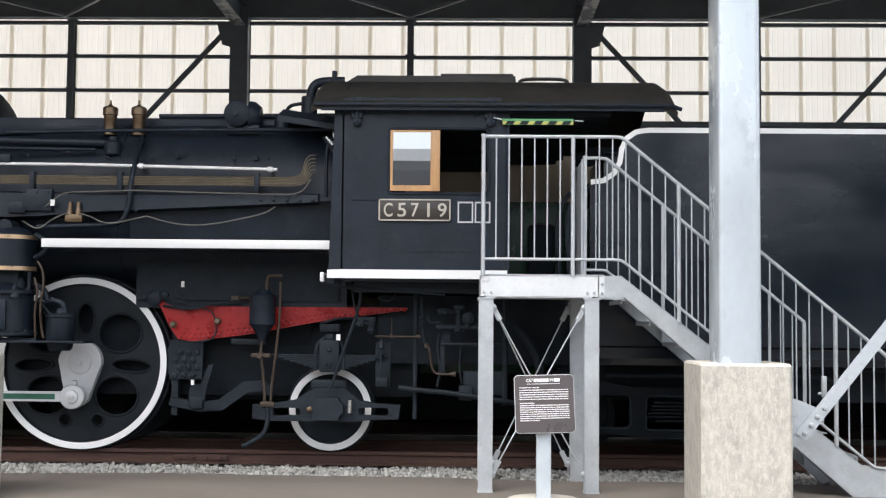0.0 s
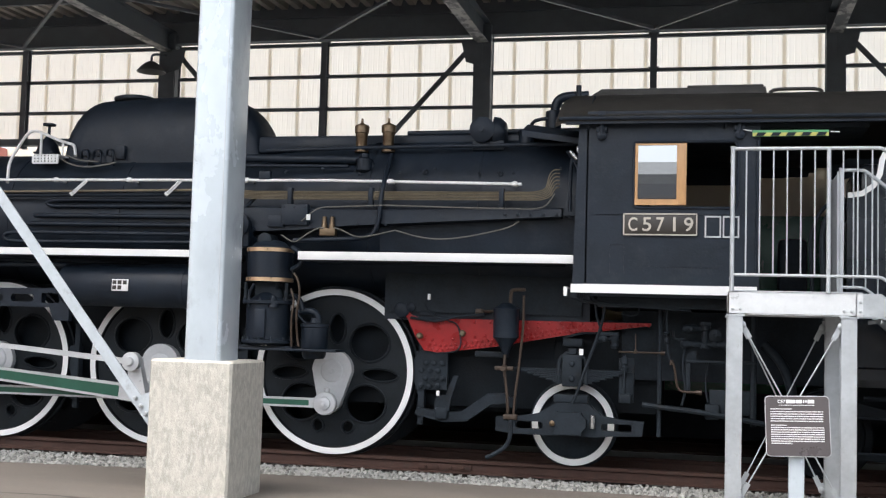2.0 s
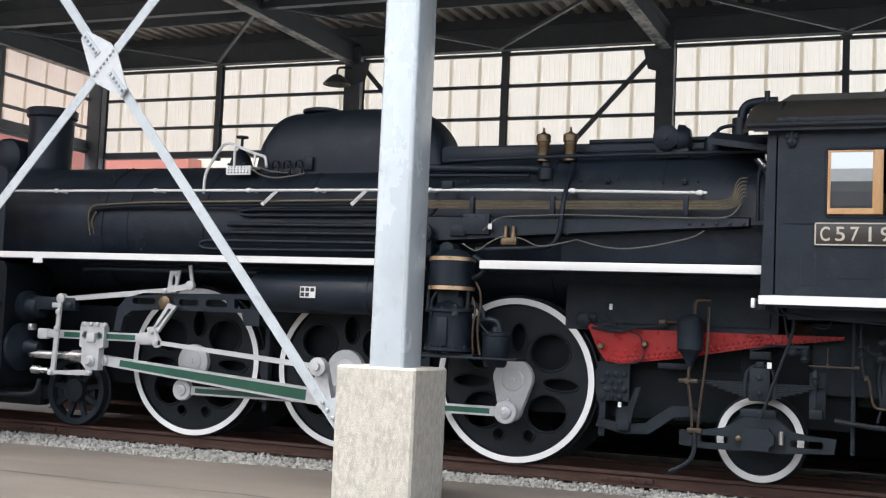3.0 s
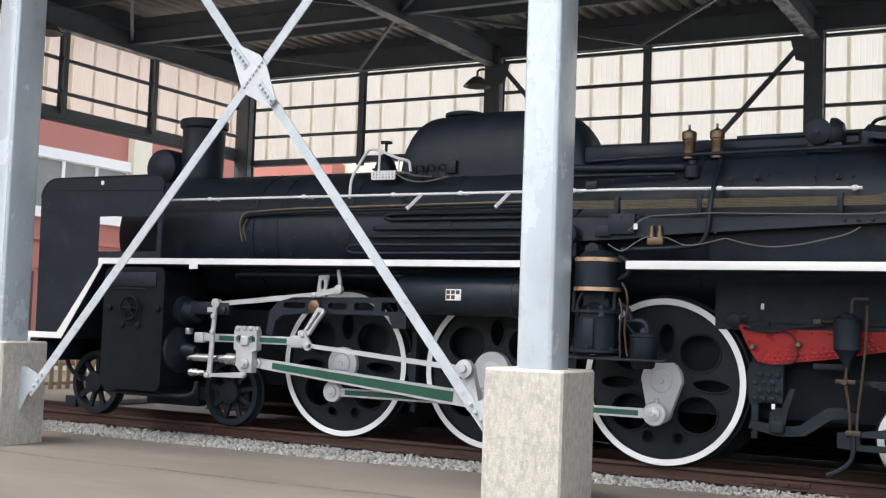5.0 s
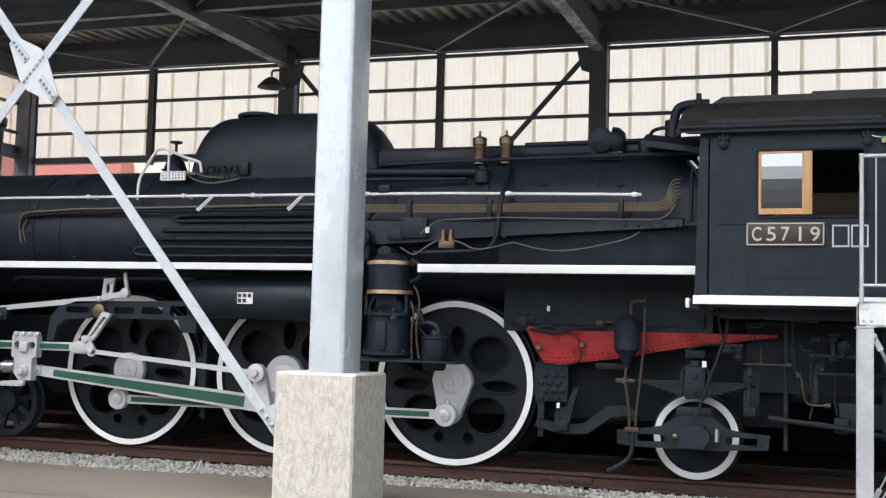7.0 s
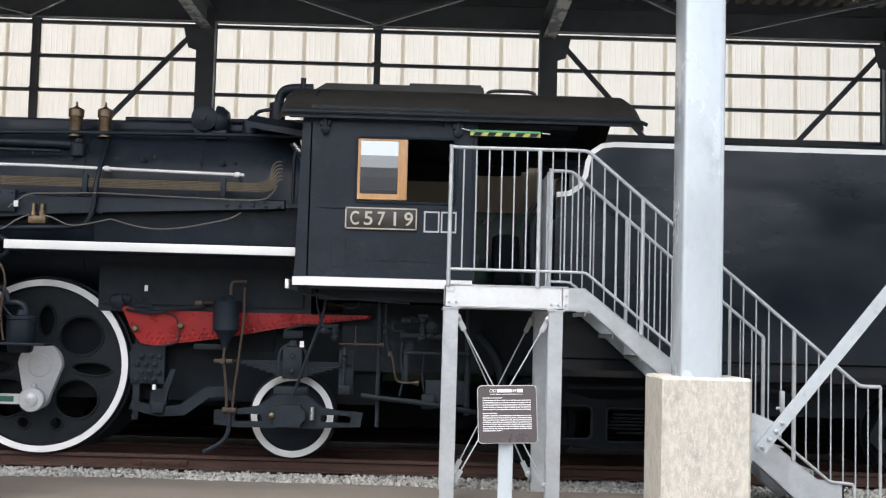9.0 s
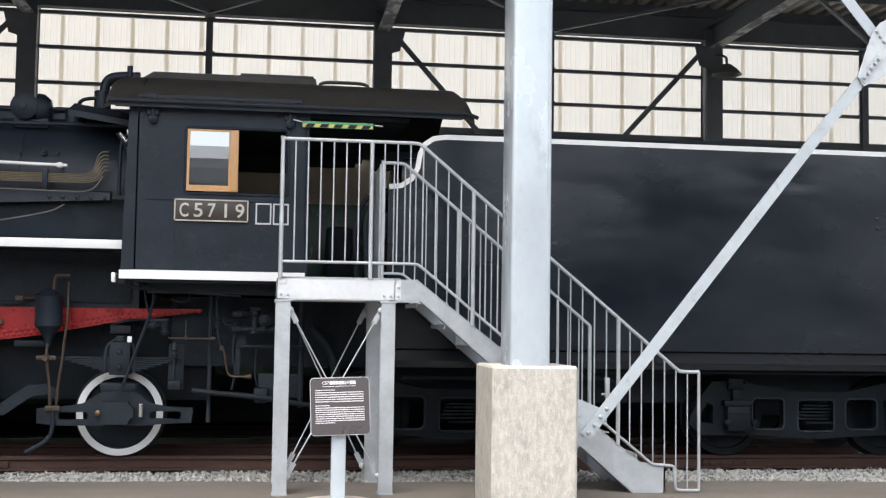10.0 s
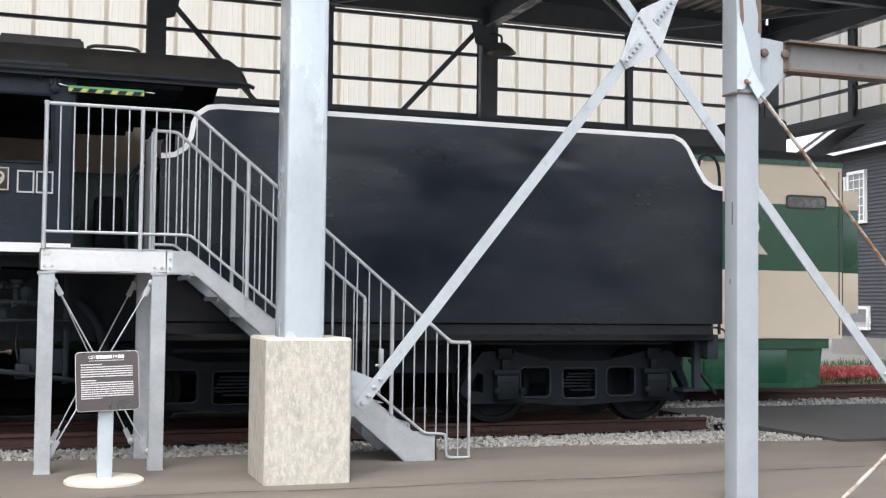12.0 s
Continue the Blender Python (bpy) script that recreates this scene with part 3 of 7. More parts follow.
for x0, x1 in ((REARX[1], REARX[2]), (REARX[3], REARX[4])):
    for p, q in ((x0, x1), (x1, x0)):
        s = 1 if q > p else -1
        g = Shape().bar((p + s * 0.18, REAR - 0.12, 6.92), (q - s * 0.2, REAR - 0.12 - s * 0.04, 0.05), 0.02, 0.1)
        g.plate([(p, 6.95), (p + s * 0.42, 6.95), (p + s * 0.32, 6.55), (p, 6.45)], (), REAR - 0.19, REAR - 0.175)
        whole("wall_brace", g, SHED, "dark diagonal brace of the rear wall bay", "brace", "braces of the rear wall", kind="structure", smooth=0)


def shed_lamp(at, end):
    t = thing("wall_lamp", at, "dusty grey dome lamp on a bracket under the roof", "lamp", "lamps of the shed")
    x, y, z = at
    part("shade", Shape().turned((x, y, z), (0, 0, -1), [(0, 0.07), (0.03, 0.12), (0.1, 0.2), (0.2, 0.29), (0.215, 0.29), (0.21, 0.27), (0.12, 0.19)], 24), LAMPSHADE, t)
    part("bracket", Shape().tube([(x, y, z + 0.02), (x, y, z + 0.16), end], 0.025), SHED, t)


shed_lamp((-7.28, 9.5, 6.62), (-7.13, REAR - 0.1, 6.85))
shed_lamp((12.75, 9.5, 6.52), (12.65, REAR - 0.1, 6.8))
shed_lamp((-13.4, 3.49, 6.87), (-13.86, 3.49, 7.04))


# ---- front columns on concrete plinths, with crossed braces ----
def plinth(x0, x1, y1):
    x = (x0 + x1) / 2
    t = thing("concrete_plinth", (x, FRONT + 0.15, G), "stained weathered concrete column plinth with pale arrises", "plinth", "plinths of the front columns")
    y0, top = -2.86, 1.035
    c = 0.02
    ring = [(x0 + c, y0), (x1 - c, y0), (x1, y0 + c), (x1, y1 - c), (x1 - c, y1), (x0 + c, y1), (x0, y1 - c), (x0, y0 + c)]
    inn = [(x + (p - x) * 0.965, -2.485 + (q + 2.485) * 0.965) for p, q in ring]
    part("block", Shape().loft([[(p, q, z) for p, q in ring] for z in (G - 0.1, top - c)], False), CONCRETE, t, smooth=0)
    part("arris", Shape().loft([[(p, q, top - c) for p, q in ring], [(p, q, top) for p, q in inn]], False).put([(p, q, top) for p, q in inn], [tuple(range(8))]), CAPSTONE, t, "pale chamfered top edge", smooth=0)
    return t


def column(x):
    t = thing("steel_column", (x, FRONT, 1.05), "pale grey painted steel box column on a concrete plinth", "column", "front columns of the shed")
    part("shaft", Shape().plate(rounded(x - 0.165, x + 0.165, -2.83, -2.42, 0.03, 3), (), 1.02, 6.9, "xy"), COLUMN, t, smooth=50)
    part("seam", Shape().box(x + 0.128, x + 0.134, -2.8335, -2.829, 1.03, 6.9), GALV, t)


for ends, xc in zip(PLINTHS, COLUMNS):
    plinth(*ends)
    column(xc)


def cross_brace(xa, xb, m, zc, x0, x1, flip):
    t = thing("cross_brace", (m, -2.6, 0.4), "pale grey flat-bar cross brace with a bolted middle gusset", "brace", "cross braces of the front")
    lo = [(xa, 0.45), (xb, 0.45)]
    hi = [(2 * m - lo[0][0], 2 * zc - 0.45), (2 * m - lo[1][0], 2 * zc - 0.45)]
    for k in range(2):
        y = -2.6 + 0.02 * k
        a, b = Vector((lo[k][0], y, lo[k][1])), Vector((hi[k][0], y, hi[k][1]))
        d = (b - a).normalized()
        part("bar", Shape().bar(a, b, 0.012, 0.1, (-d.z, 0, d.x)).bar(a + Vector((0, 0.03, 0)), b + Vector((0, 0.03, 0)), 0.06, 0.012, (-d.z, 0, d.x)), BRACE, t, smooth=0)
        s = 1 if k == 0 else -1
        e = x0 if k == 0 else x1
        foot = [(e, 0.25), (e + s * 0.005, 0.75), (e + s * 0.1, 0.75), (e + s * 0.27, 0.68), (e + s * 0.015, 0.25)]
        fp = part("foot_plate", Shape().plate(foot, (), -2.585, -2.575), BRACE, t, smooth=0)
        small("bolt", Shape().bolts([a + d * (0.04 + 0.085 * i) + Vector((0, -0.014, 0)) for i in range(4)], 0.02, h=0.022), GALV, fp)
    d = Vector((hi[0][0] - lo[0][0], 0, hi[0][1] - lo[0][1])).normalized()
    e = Vector((-d.x, 0, d.z))
    c = Vector((m, 0, zc))
    if flip:
        d, e = e, d
    pts = [c + d * 0.41 + e * 0.05, c + d * 0.41 - e * 0.05, c + d * 0.04 - e * 0.19, c - d * 0.08 - e * 0.19, c - d * 0.41 - e * 0.05, c - d * 0.41 + e * 0.05, c - d * 0.04 + e * 0.19, c + d * 0.08 + e * 0.19]
    gp = part("gusset", Shape().plate([(p.x, p.z) for p in pts], (), -2.628, -2.618), GUSSET, t, "bright bolted gusset plate", smooth=0)
    gb2 = Shape()
    for s in (-1, 1):
        a, b = c + d * s * 0.12 + Vector((0, -2.632, 0)), c + d * s * 0.4 + Vector((0, -2.632, 0))
        part("splice_plate", Shape().bar(a, b, 0.01, 0.085, (-d.z, 0, d.x)), BRACE, gp, smooth=0)
        gb2.bolts([c + d * s * r + Vector((0, -2.637, 0)) for r in (0.15, 0.205, 0.26, 0.315, 0.37)], 0.018, h=0.022)
    gb2.bolts([c + e * r + Vector((0, -2.628, 0)) for r in (-0.16, -0.11, -0.055, 0.0, 0.055, 0.11, 0.16)], 0.018, h=0.022)
    tagged(part("bolt", gb2, GALV, gp), kind="stuff")


cross_brace(-6.61, -0.82, -3.62, 3.88, -6.78, -0.75, True)
cross_brace(6.58, 12.17, 9.29, 3.85, 6.45, 12.45, False)

# ---- steam locomotive ----
LOCO = thing("steam_locomotive", (-2.5, YC, 0), "black preserved steam locomotive with white-lined running boards and tyres", "locomotive")
NEAR = -0.74


def arch(x, zc, r, y=YC, n=40):
    return [(x, y + r * math.cos(2 * math.pi * k / n), zc + r * math.sin(2 * math.pi * k / n)) for k in range(n)]


boiler = part("boiler", Shape().loft([arch(-5.45, 2.5, 0.8), arch(-1.4, 2.5, 0.82), arch(0.3, 2.55, 0.93), arch(2.68, 2.56, 0.95)]), BLACK, LOCO)
bands = Shape()
for x, zc, r in ((-5.1, 2.5, 0.802), (-4.0, 2.5, 0.808), (-2.6, 2.5, 0.815), (-1.35, 2.5, 0.822), (0.32, 2.55, 0.932), (1.5, 2.555, 0.942)):
    bands.loft([arch(x - 0.03, zc, r + 0.001), arch(x - 0.03, zc, r + 0.008), arch(x + 0.03, zc, r + 0.008), arch(x + 0.03, zc, r + 0.001)], False)
pieces("cladding_band", bands, BLACK, boiler)
smokebox = part("smokebox", Shape().turned((-5.45, YC, 2.5), (-1, 0, 0), [(0, 0.81), (2.25, 0.81), (2.3, 0.79), (2.33, 0.6), (2.42, 0.4), (2.45, 0)], 48), BLACK, LOCO)
small("rivet", Shape().bolts([(-5.52 - 0.06 * (k % 2), YC - 0.81 * math.cos(a), 2.5 + 0.81 * math.sin(a)) for k in range(26) for a in [radians(-30 + 5 * k)]], 0.014, h=0.01), BLACK, smokebox)
# firebox
fb = []
for x in (0.5, 2.68):
    ring = [(x, YC - 0.95, 2.5), (x, YC - 0.92, 2.15), (x, YC - 0.66, 2.0), (x, YC - 0.66, 1.45), (x, YC + 0.66, 1.45), (x, YC + 0.66, 2.0), (x, YC + 0.92, 2.15), (x, YC + 0.95, 2.5)]
    fb.append(ring)
part("firebox", Shape().loft(fb), BLACK, LOCO, smooth=20)
# sloping casing below the pipes
part("side_casing", Shape().loft([[(x, -0.3, zt + 0.03), (x, -0.44, zt), (x, -0.45, zb), (x, 0.0, zb - 0.04)] for x, zt, zb in ((-1.05, 2.59, 2.33), (-0.37, 2.58, 2.355), (0.14, 2.57, 2.4), (2.42, 2.585, 2.512))]), BLACK, LOCO, smooth=20)
small("rivet", Shape().bolts([(1.85 + 0.13 * k, -0.45, 2.53) for k in range(5)] + [(-0.9 + 0.3 * k, -0.44, 2.42) for k in range(6)], 0.02, h=0.015, n=8), BLACK, LOCO)
part("lower_casing", Shape().box(0.72, 2.5, -0.12, 0.2, 2.1, 2.38, 0.05), BLACK, LOCO)

part("top_casing", Shape().box(-1.1, 2.66, 0.2, 1.08, 3.27, 3.465, 0.04), BLACK, LOCO)

# frames and inside, their black darkened for the shade down there
part("main_frame", Shape().box(-8.3, 3.4, 0.2, 0.24, 0.55, 1.5).box(-8.3, 3.4, 1.04, 1.08, 0.55, 1.5).box(-5.2, 0.6, 0.3, 1.0, 1.2, 1.75), SHADEBLACK, LOCO)
part("ash_pan", Shape().loft([[(x, YC - 0.5, 1.45), (x, YC + 0.5, 1.45), (x, YC + 0.35, 0.5), (x, YC - 0.35, 0.5)] for x in (0.95, 2.3)]), SHADEBLACK, LOCO)

small("stay_bolt", Shape().bolts([(-0.6 + 0.42 * k + 0.05 * math.sin(3 * k), -0.21 - 0.03 * (k % 2), 3.0 + 0.03 * math.sin(2 * k)) for k in range(8)] + [(-5.3, -0.12, 2.25 + 0.075 * k) for k in range(8)] + [(-4.85 + 0.05 * (k % 2), -0.15, 2.2 + 0.07 * k) for k in range(6)], 0.017, h=0.014, n=8), BLACK, boiler)
pieces("wash_out_plug", Shape().turned((0.95, -0.21, 3.0), (0, -1, 0.4), [(0, 0.03), (0.015, 0.03), (0.02, 0.018), (0.035, 0.016)], 14).turned((1.75, -0.22, 2.98), (0, -1, 0.4), [(0, 0.03), (0.015, 0.03), (0.02, 0.018), (0.035, 0.016)], 14).box(-0.85, -0.72, -0.36, -0.3, 2.9, 2.99, 0.01), BLACK, boiler)
pieces("angle_pipe", Shape().tube([(-5.62, -0.15, 2.37), (-5.66, -0.18, 2.6), (-5.58, -0.21, 2.74), (-4.8, -0.235, 2.772), (-1.25, -0.34, 2.79)], 0.013, 8).tube([(-5.56, -0.15, 2.38), (-5.6, -0.18, 2.55), (-5.52, -0.2, 2.66)], 0.012, 8), COPPER, boiler)

# chimney, heater, dome
chx = -7.01
part("chimney", Shape().turned((chx, YC, 3.2), (0, 0, 1), [(0, 0.42), (0.06, 0.33), (0.14, 0.29), (0.8, 0.3), (0.83, 0.335), (0.92, 0.34), (0.94, 0.32), (0.94, 0.26), (0.6, 0.25)], 36), BLACK, LOCO)
part("feedwater_heater", Shape().turned((-7.49, 0.26, 3.45), (0, 1, 0), [(0, 0.05), (0.02, 0.19), (0.06, 0.255), (0.12, 0.272), (0.62, 0.272), (0.68, 0.255), (0.72, 0.19), (0.74, 0.05)], 32), BLACK, LOCO)
part("heater_saddle", Shape().box(-7.67, -7.31, 0.35, 0.95, 3.2, 3.35, 0.03), BLACK, LOCO)


def dome_ring(x, h, w):
    pts = []
    for k in range(33):
        a = math.pi * k / 32
        c, s = math.cos(a), math.sin(a)
        pts.append((x, YC + w * math.copysign(abs(c) ** 0.62, c), 3.0 + (h - 3.0) * abs(s) ** 0.62))
    return pts


rings = []
for i in range(49):
    u = i / 48
    x = -3.545 + u * 2.46
    if u < 0.22:
        h = 3.3 + 0.66 * (1 - (1 - u / 0.22) ** 2.8) ** 0.42
    elif u < 0.78:
        h = 3.96 + 0.03 * math.sin((u - 0.22) / 0.56 * math.pi)
    else:
        v = (u - 0.78) / 0.22
        h = 3.3 + 0.66 * math.sqrt(max(0, 1 - v ** 1.9))
    rings.append(dome_ring(x, h, 0.42 + 0.06 * math.sin(u * math.pi)))
rings.append(dome_ring(-0.98, 3.22, 0.5))
dome = part("dome", Shape().loft(rings, True), BLACK, LOCO, smooth=50)
part("dome_hatch", Shape().turned((-2.85, YC, 3.97), (0, 0, 1), [(0, 0.26), (0.03, 0.26), (0.05, 0.2), (0.055, 0)], 24), BLACK, dome)
sp = Shape()
for k, x in enumerate((-3.22, -3.06, -2.9)):
    sp.tube([(x - 0.06, 0.2, 3.22), (x - 0.05, 0.16, 3.3), (x, 0.15, 3.32), (x + 0.05, 0.15, 3.28), (x + 0.06, 0.12, 3.16), (x + 0.1, 0.08, 3.12)], 0.012, 8)
    sp.box(x - 0.02, x + 0.03, 0.15, 0.25, 3.24, 3.32, 0.006)
pieces("sand_pipe", sp, BLACK, dome)
part("feed_pipe", Shape().tube([(-3.45, 0.02, 3.2), (-3.3, -0.03, 3.12), (-3.1, -0.05, 3.08), (-2.9, -0.04, 3.1), (-2.72, -0.02, 3.14)], 0.01, 6).tube([(-3.4, 0.05, 3.24), (-3.2, 0.0, 3.17), (-2.95, 0.0, 3.15)], 0.008, 6), CABLE, dome, "thin pale pipe")
part("valve_box", Shape().box(-2.82, -2.7, 0.12, 0.22, 3.2, 3.36, 0.012), BLACK, dome)

# bell-like valve, white rail and grating before the dome
cv = part("check_valve", Shape().turned((-3.86, 0.42, 3.2), (0, 0, 1), [(0, 0.15), (0.14, 0.14), (0.22, 0.11), (0.28, 0.06), (0.33, 0.03), (0.34, 0.018), (0.44, 0.018), (0.45, 0.075), (0.475, 0.075), (0.48, 0)], 20), BLACK, LOCO)
part("flange", Shape().box(-3.99, -3.73, 0.3, 0.54, 3.3, 3.325, 0.01), BLACK, cv)
holes = [circle(-3.755 + 0.044 * i, 3.16 + 0.033 * j, 0.011, 8) for i in range(7) for j in range(3)]
part("step_grating", Shape().plate(rounded(-3.79, -3.455, 3.13, 3.24, 0.015, 2), holes, -0.02, 0.0).box(-3.79, -3.455, 0.0, 0.2, 3.222, 3.24), WHITE, LOCO, "perforated off-white step plate")
part("loop_rail", Shape().tube([(-3.92, -0.28, 2.88), (-4.03, -0.1, 3.15), (-3.99, 0.05, 3.38), (-3.96, 0.15, 3.53), (-3.9, 0.19, 3.55), (-3.84, 0.2, 3.54), (-3.59, 0.22, 3.433), (-3.42, 0.22, 3.391), (-3.38, 0.2, 3.36), (-3.335, 0.15, 3.244)], 0.018).tube([(-3.82, 0.2, 3.53), (-3.82, 0.2, 3.22)], 0.016).tube([(-3.54, 0.21, 3.41), (-3.54, 0.2, 3.24)], 0.014), WHITE, LOCO, "white grab rail")

# hand rail with stanchions
hr = [(-7.9, -0.24, 2.92), (-4.5, -0.28, 2.91), (-1.6, -0.3, 2.9), (0.0, -0.37, 2.885), (2.0, -0.38, 2.845)]
rail = part("hand_rail", Shape().tube(hr, 0.0165), WHITE, LOCO, "white boiler hand rail")
kn = Shape()
for x, y, z in ((-6.1, -0.26, 2.916), (-4.6, -0.28, 2.912), (-3.3, -0.29, 2.907), (-2.4, -0.295, 2.903), (-1.0, -0.33, 2.895), (0.62, -0.373, 2.873), (1.93, -0.38, 2.846)):
    kn.turned((x - 0.03, y, z), (1, 0, 0), [(0, 0.02), (0.015, 0.028), (0.045, 0.028), (0.06, 0.02)], 12).tube([(x, y, z), (x, y + 0.2, z)], 0.014)
pieces("stanchion", kn, WHITE, rail)
st = Shape()
for x in (-2.92, -1.78):
    st.bar((x, -0.29, 2.9), (x - 0.09, -0.42, 2.74), 0.035, 0.03).bar((x - 0.09, -0.42, 2.74), (x - 0.11, -0.43, 2.72), 0.07, 0.04)
pieces("step", st, WHITE, rail)

# pipes along the boiler
pp = Shape()
for k in range(6):
    z = 2.754 - 0.0155 * k
    pp.tube([(-1.2, -0.36, z + 0.05), (-0.9, -0.42, z + 0.01), (0, -0.45, z + 0.002), (2.14 + 0.014 * k, -0.45, z), (2.26 + 0.009 * k, -0.45, z + 0.03), (2.29 + 0.009 * k, -0.45, 2.93 - 0.033 * k), (2.33 + 0.006 * k, -0.44, 2.985 - 0.036 * k), (2.39, -0.42, 2.985 - 0.036 * k)], 0.0062, 6, bend=0.05)
pieces("oil_pipe", pp, COPPER, LOCO, "row of dull brass oil pipes")
cl = Shape()
for x in (-0.45, 0.435, 1.81):
    cl.box(x - 0.025, x + 0.025, -0.475, -0.4, 2.6, 2.8, 0.006)
pieces("pipe_clip", cl, BLACK, LOCO)
bp = Shape()
bp.tube([(-5.61, -0.1, 2.3), (-5.645, -0.15, 2.6), (-5.56, -0.18, 2.71), (-4.76, -0.2, 2.738), (-1.2, -0.28, 2.75)], 0.026)
bp.tube([(-1.3, -0.2, 2.69), (-3.36, -0.2, 2.69), (-3.48, -0.2, 2.66), (-3.4, -0.2, 2.622), (-3.3, -0.2, 2.62), (-1.3, -0.22, 2.622)], 0.02)
for z, x0, x1 in ((2.515, -3.7, -1.1), (2.42, -3.78, -1.1)):
    bp.tube([(x0, -0.05, z), (x0 + 0.1, -0.2, z), (x1, -0.22, z - 0.01)], 0.026)
bp.tube([(-1.0, -0.3, 2.305), (-3.75, -0.28, 2.315), (-3.92, -0.28, 2.3), (-3.92, -0.28, 2.225), (-3.75, -0.28, 2.21), (-1.0, -0.3, 2.22)], 0.024)
bp.tube([(-5.55, -0.3, 1.9), (-5.45, -0.45, 1.945), (-1.2, -0.45, 1.94)], 0.03)
bp.tube([(-1.5, 0.0, 3.2), (-0.8, -0.1, 3.16), (0.3, -0.12, 3.14), (0.34, -0.1, 3.05)], 0.045)
bp.tube([(-1.3, -0.17, 3.08), (0.1, -0.2, 3.06)], 0.02)
bp.tube([(0.55, -0.1, 3.2), (0.56, -0.34, 2.95), (0.55, -0.48, 2.7), (0.54, -0.48, 2.44), (0.47, -0.48, 2.29), (0.34, -0.48, 2.265), (-0.38, -0.48, 2.24)], 0.026)
bp.tube([(-0.9, -0.3, 2.72), (-0.95, -0.42, 2.6), (-1.15, -0.45, 2.5), (-1.3, -0.45, 2.45)], 0.022)
bp.tube([(0.6, 0.35, 3.5), (2.6, 0.35, 3.52)], 0.03)
bp.tube([(-0.9, -0.02, 3.26), (0.2, -0.06, 3.28), (2.6, -0.1, 3.3)], 0.022)
pieces("pipe", bp, BLACK, LOCO)
vb = Shape().turned((0.26, -0.14, 3.0), (0, 0, 1), [(0, 0.05), (0.02, 0.09), (0.14, 0.09), (0.16, 0.05), (0.2, 0.05)], 14).turned((-0.98, -0.5, 2.4), (0, -1, 0), [(0, 0.12), (0.06, 0.12), (0.08, 0.08), (0.14, 0.07), (0.15, 0.0)], 18)
vb.turned((-1.1, -0.5, 2.3), (0, -1, 0), [(0, 0.08), (0.1, 0.08), (0.11, 0.0)], 14).box(-1.08, -0.88, -0.5, -0.35, 2.16, 2.42, 0.02)
pieces("valve", vb, BLACK, LOCO)
part("junction_box", Shape().box(-0.53, -0.235, -0.5, -0.42, 2.4, 2.62, 0.008).box(-0.68, -0.5, -0.49, -0.42, 2.38, 2.5, 0.008).bolts([(-0.5 + 0.115 * i, -0.5, 2.43 + 0.16 * j) for i in range(3) for j in range(2)], 0.012, h=0.01), BLACK, LOCO)
lub = part("lubricator", Shape().box(-0.1, 0.075, -0.5, -0.42, 2.29, 2.37, 0.01).turned((-0.055, -0.47, 2.36), (0, 0, 1), [(0, 0.035), (0.05, 0.03), (0.06, 0.022), (0.13, 0.022), (0.14, 0.0)], 12).turned((0.03, -0.47, 2.36), (0, 0, 1), [(0, 0.035), (0.05, 0.03), (0.06, 0.022), (0.13, 0.022), (0.14, 0.0)], 12), BRASS, LOCO, "small brass twin valve")
cb = Shape()
cb.tube([(-0.52, -0.5, 2.3), (-0.36, -0.52, 2.2), (-0.24, -0.52, 2.3), (-0.1, -0.51, 2.375), (-0.05, -0.5, 2.37)], 0.007, 6, bend=0.2)
cb.tube([(0.06, -0.5, 2.375), (0.16, -0.52, 2.35), (0.33, -0.52, 2.262), (0.61, -0.52, 2.325), (0.72, -0.5, 2.355)], 0.007, 6, bend=0.2)
cb.tube([(0.72, -0.49, 2.355), (0.95, -0.49, 2.29), (1.18, -0.49, 2.262), (1.45, -0.49, 2.29), (1.68, -0.49, 2.34), (1.9, -0.49, 2.39), (2.0, -0.47, 2.46)], 0.007, 6, bend=0.2)
cb.tube([(-0.3, -0.5, 2.44), (-0.2, -0.52, 2.52), (-0.1, -0.52, 2.585), (0.25, -0.5, 2.6), (0.6, -0.5, 2.613), (1.4, -0.5, 2.59), (2.18, -0.49, 2.58), (2.28, -0.48, 2.62), (2.35, -0.46, 2.74)], 0.007, 6, bend=0.1)
pieces("cable", cb, CABLE, LOCO)
for x in (0.177, 0.477):
    v = part("safety_valve", Shape().turned((x, 0.0, 3.19), (0, 0, 1), [(0.05, 0.075), (0.08, 0.075), (0.085, 0.062), (0.21, 0.06), (0.22, 0.066), (0.255, 0.066), (0.262, 0.078), (0.33, 0.08), (0.345, 0.07), (0.36, 0.03), (0.375, 0.014), (0.42, 0.011)], 20), BRASS, LOCO, "aged brass safety valve")
pieces("tag", Shape().box(-0.235, -0.195, -0.53, -0.51, 2.45, 2.51).box(1.01, 1.04, -0.2, -0.18, 1.66, 1.72).box(1.17, 1.2, -0.36, -0.34, 0.68, 0.73).box(2.62, 2.66, -0.4, -0.38, 1.14, 1.2), WHITE, LOCO, "small white tags")

# generator and fittings before the cab
gen = Shape().turned((1.51, 0.05, 3.47), (0, -1, 0), [(-0.3, 0.12), (0.0, 0.13), (0.02, 0.135), (0.1, 0.135), (0.12, 0.1), (0.13, 0.03), (0.15, 0.03)], 24)
gen.turned((1.62, 0.12, 3.46), (1, 0, 0), [(0, 0.17), (0.06, 0.16), (0.12, 0.11), (0.14, 0)], 20).box(1.4, 1.74, 0.0, 0.3, 3.26, 3.36, 0.01)
part("generator", gen, BLACK, LOCO)
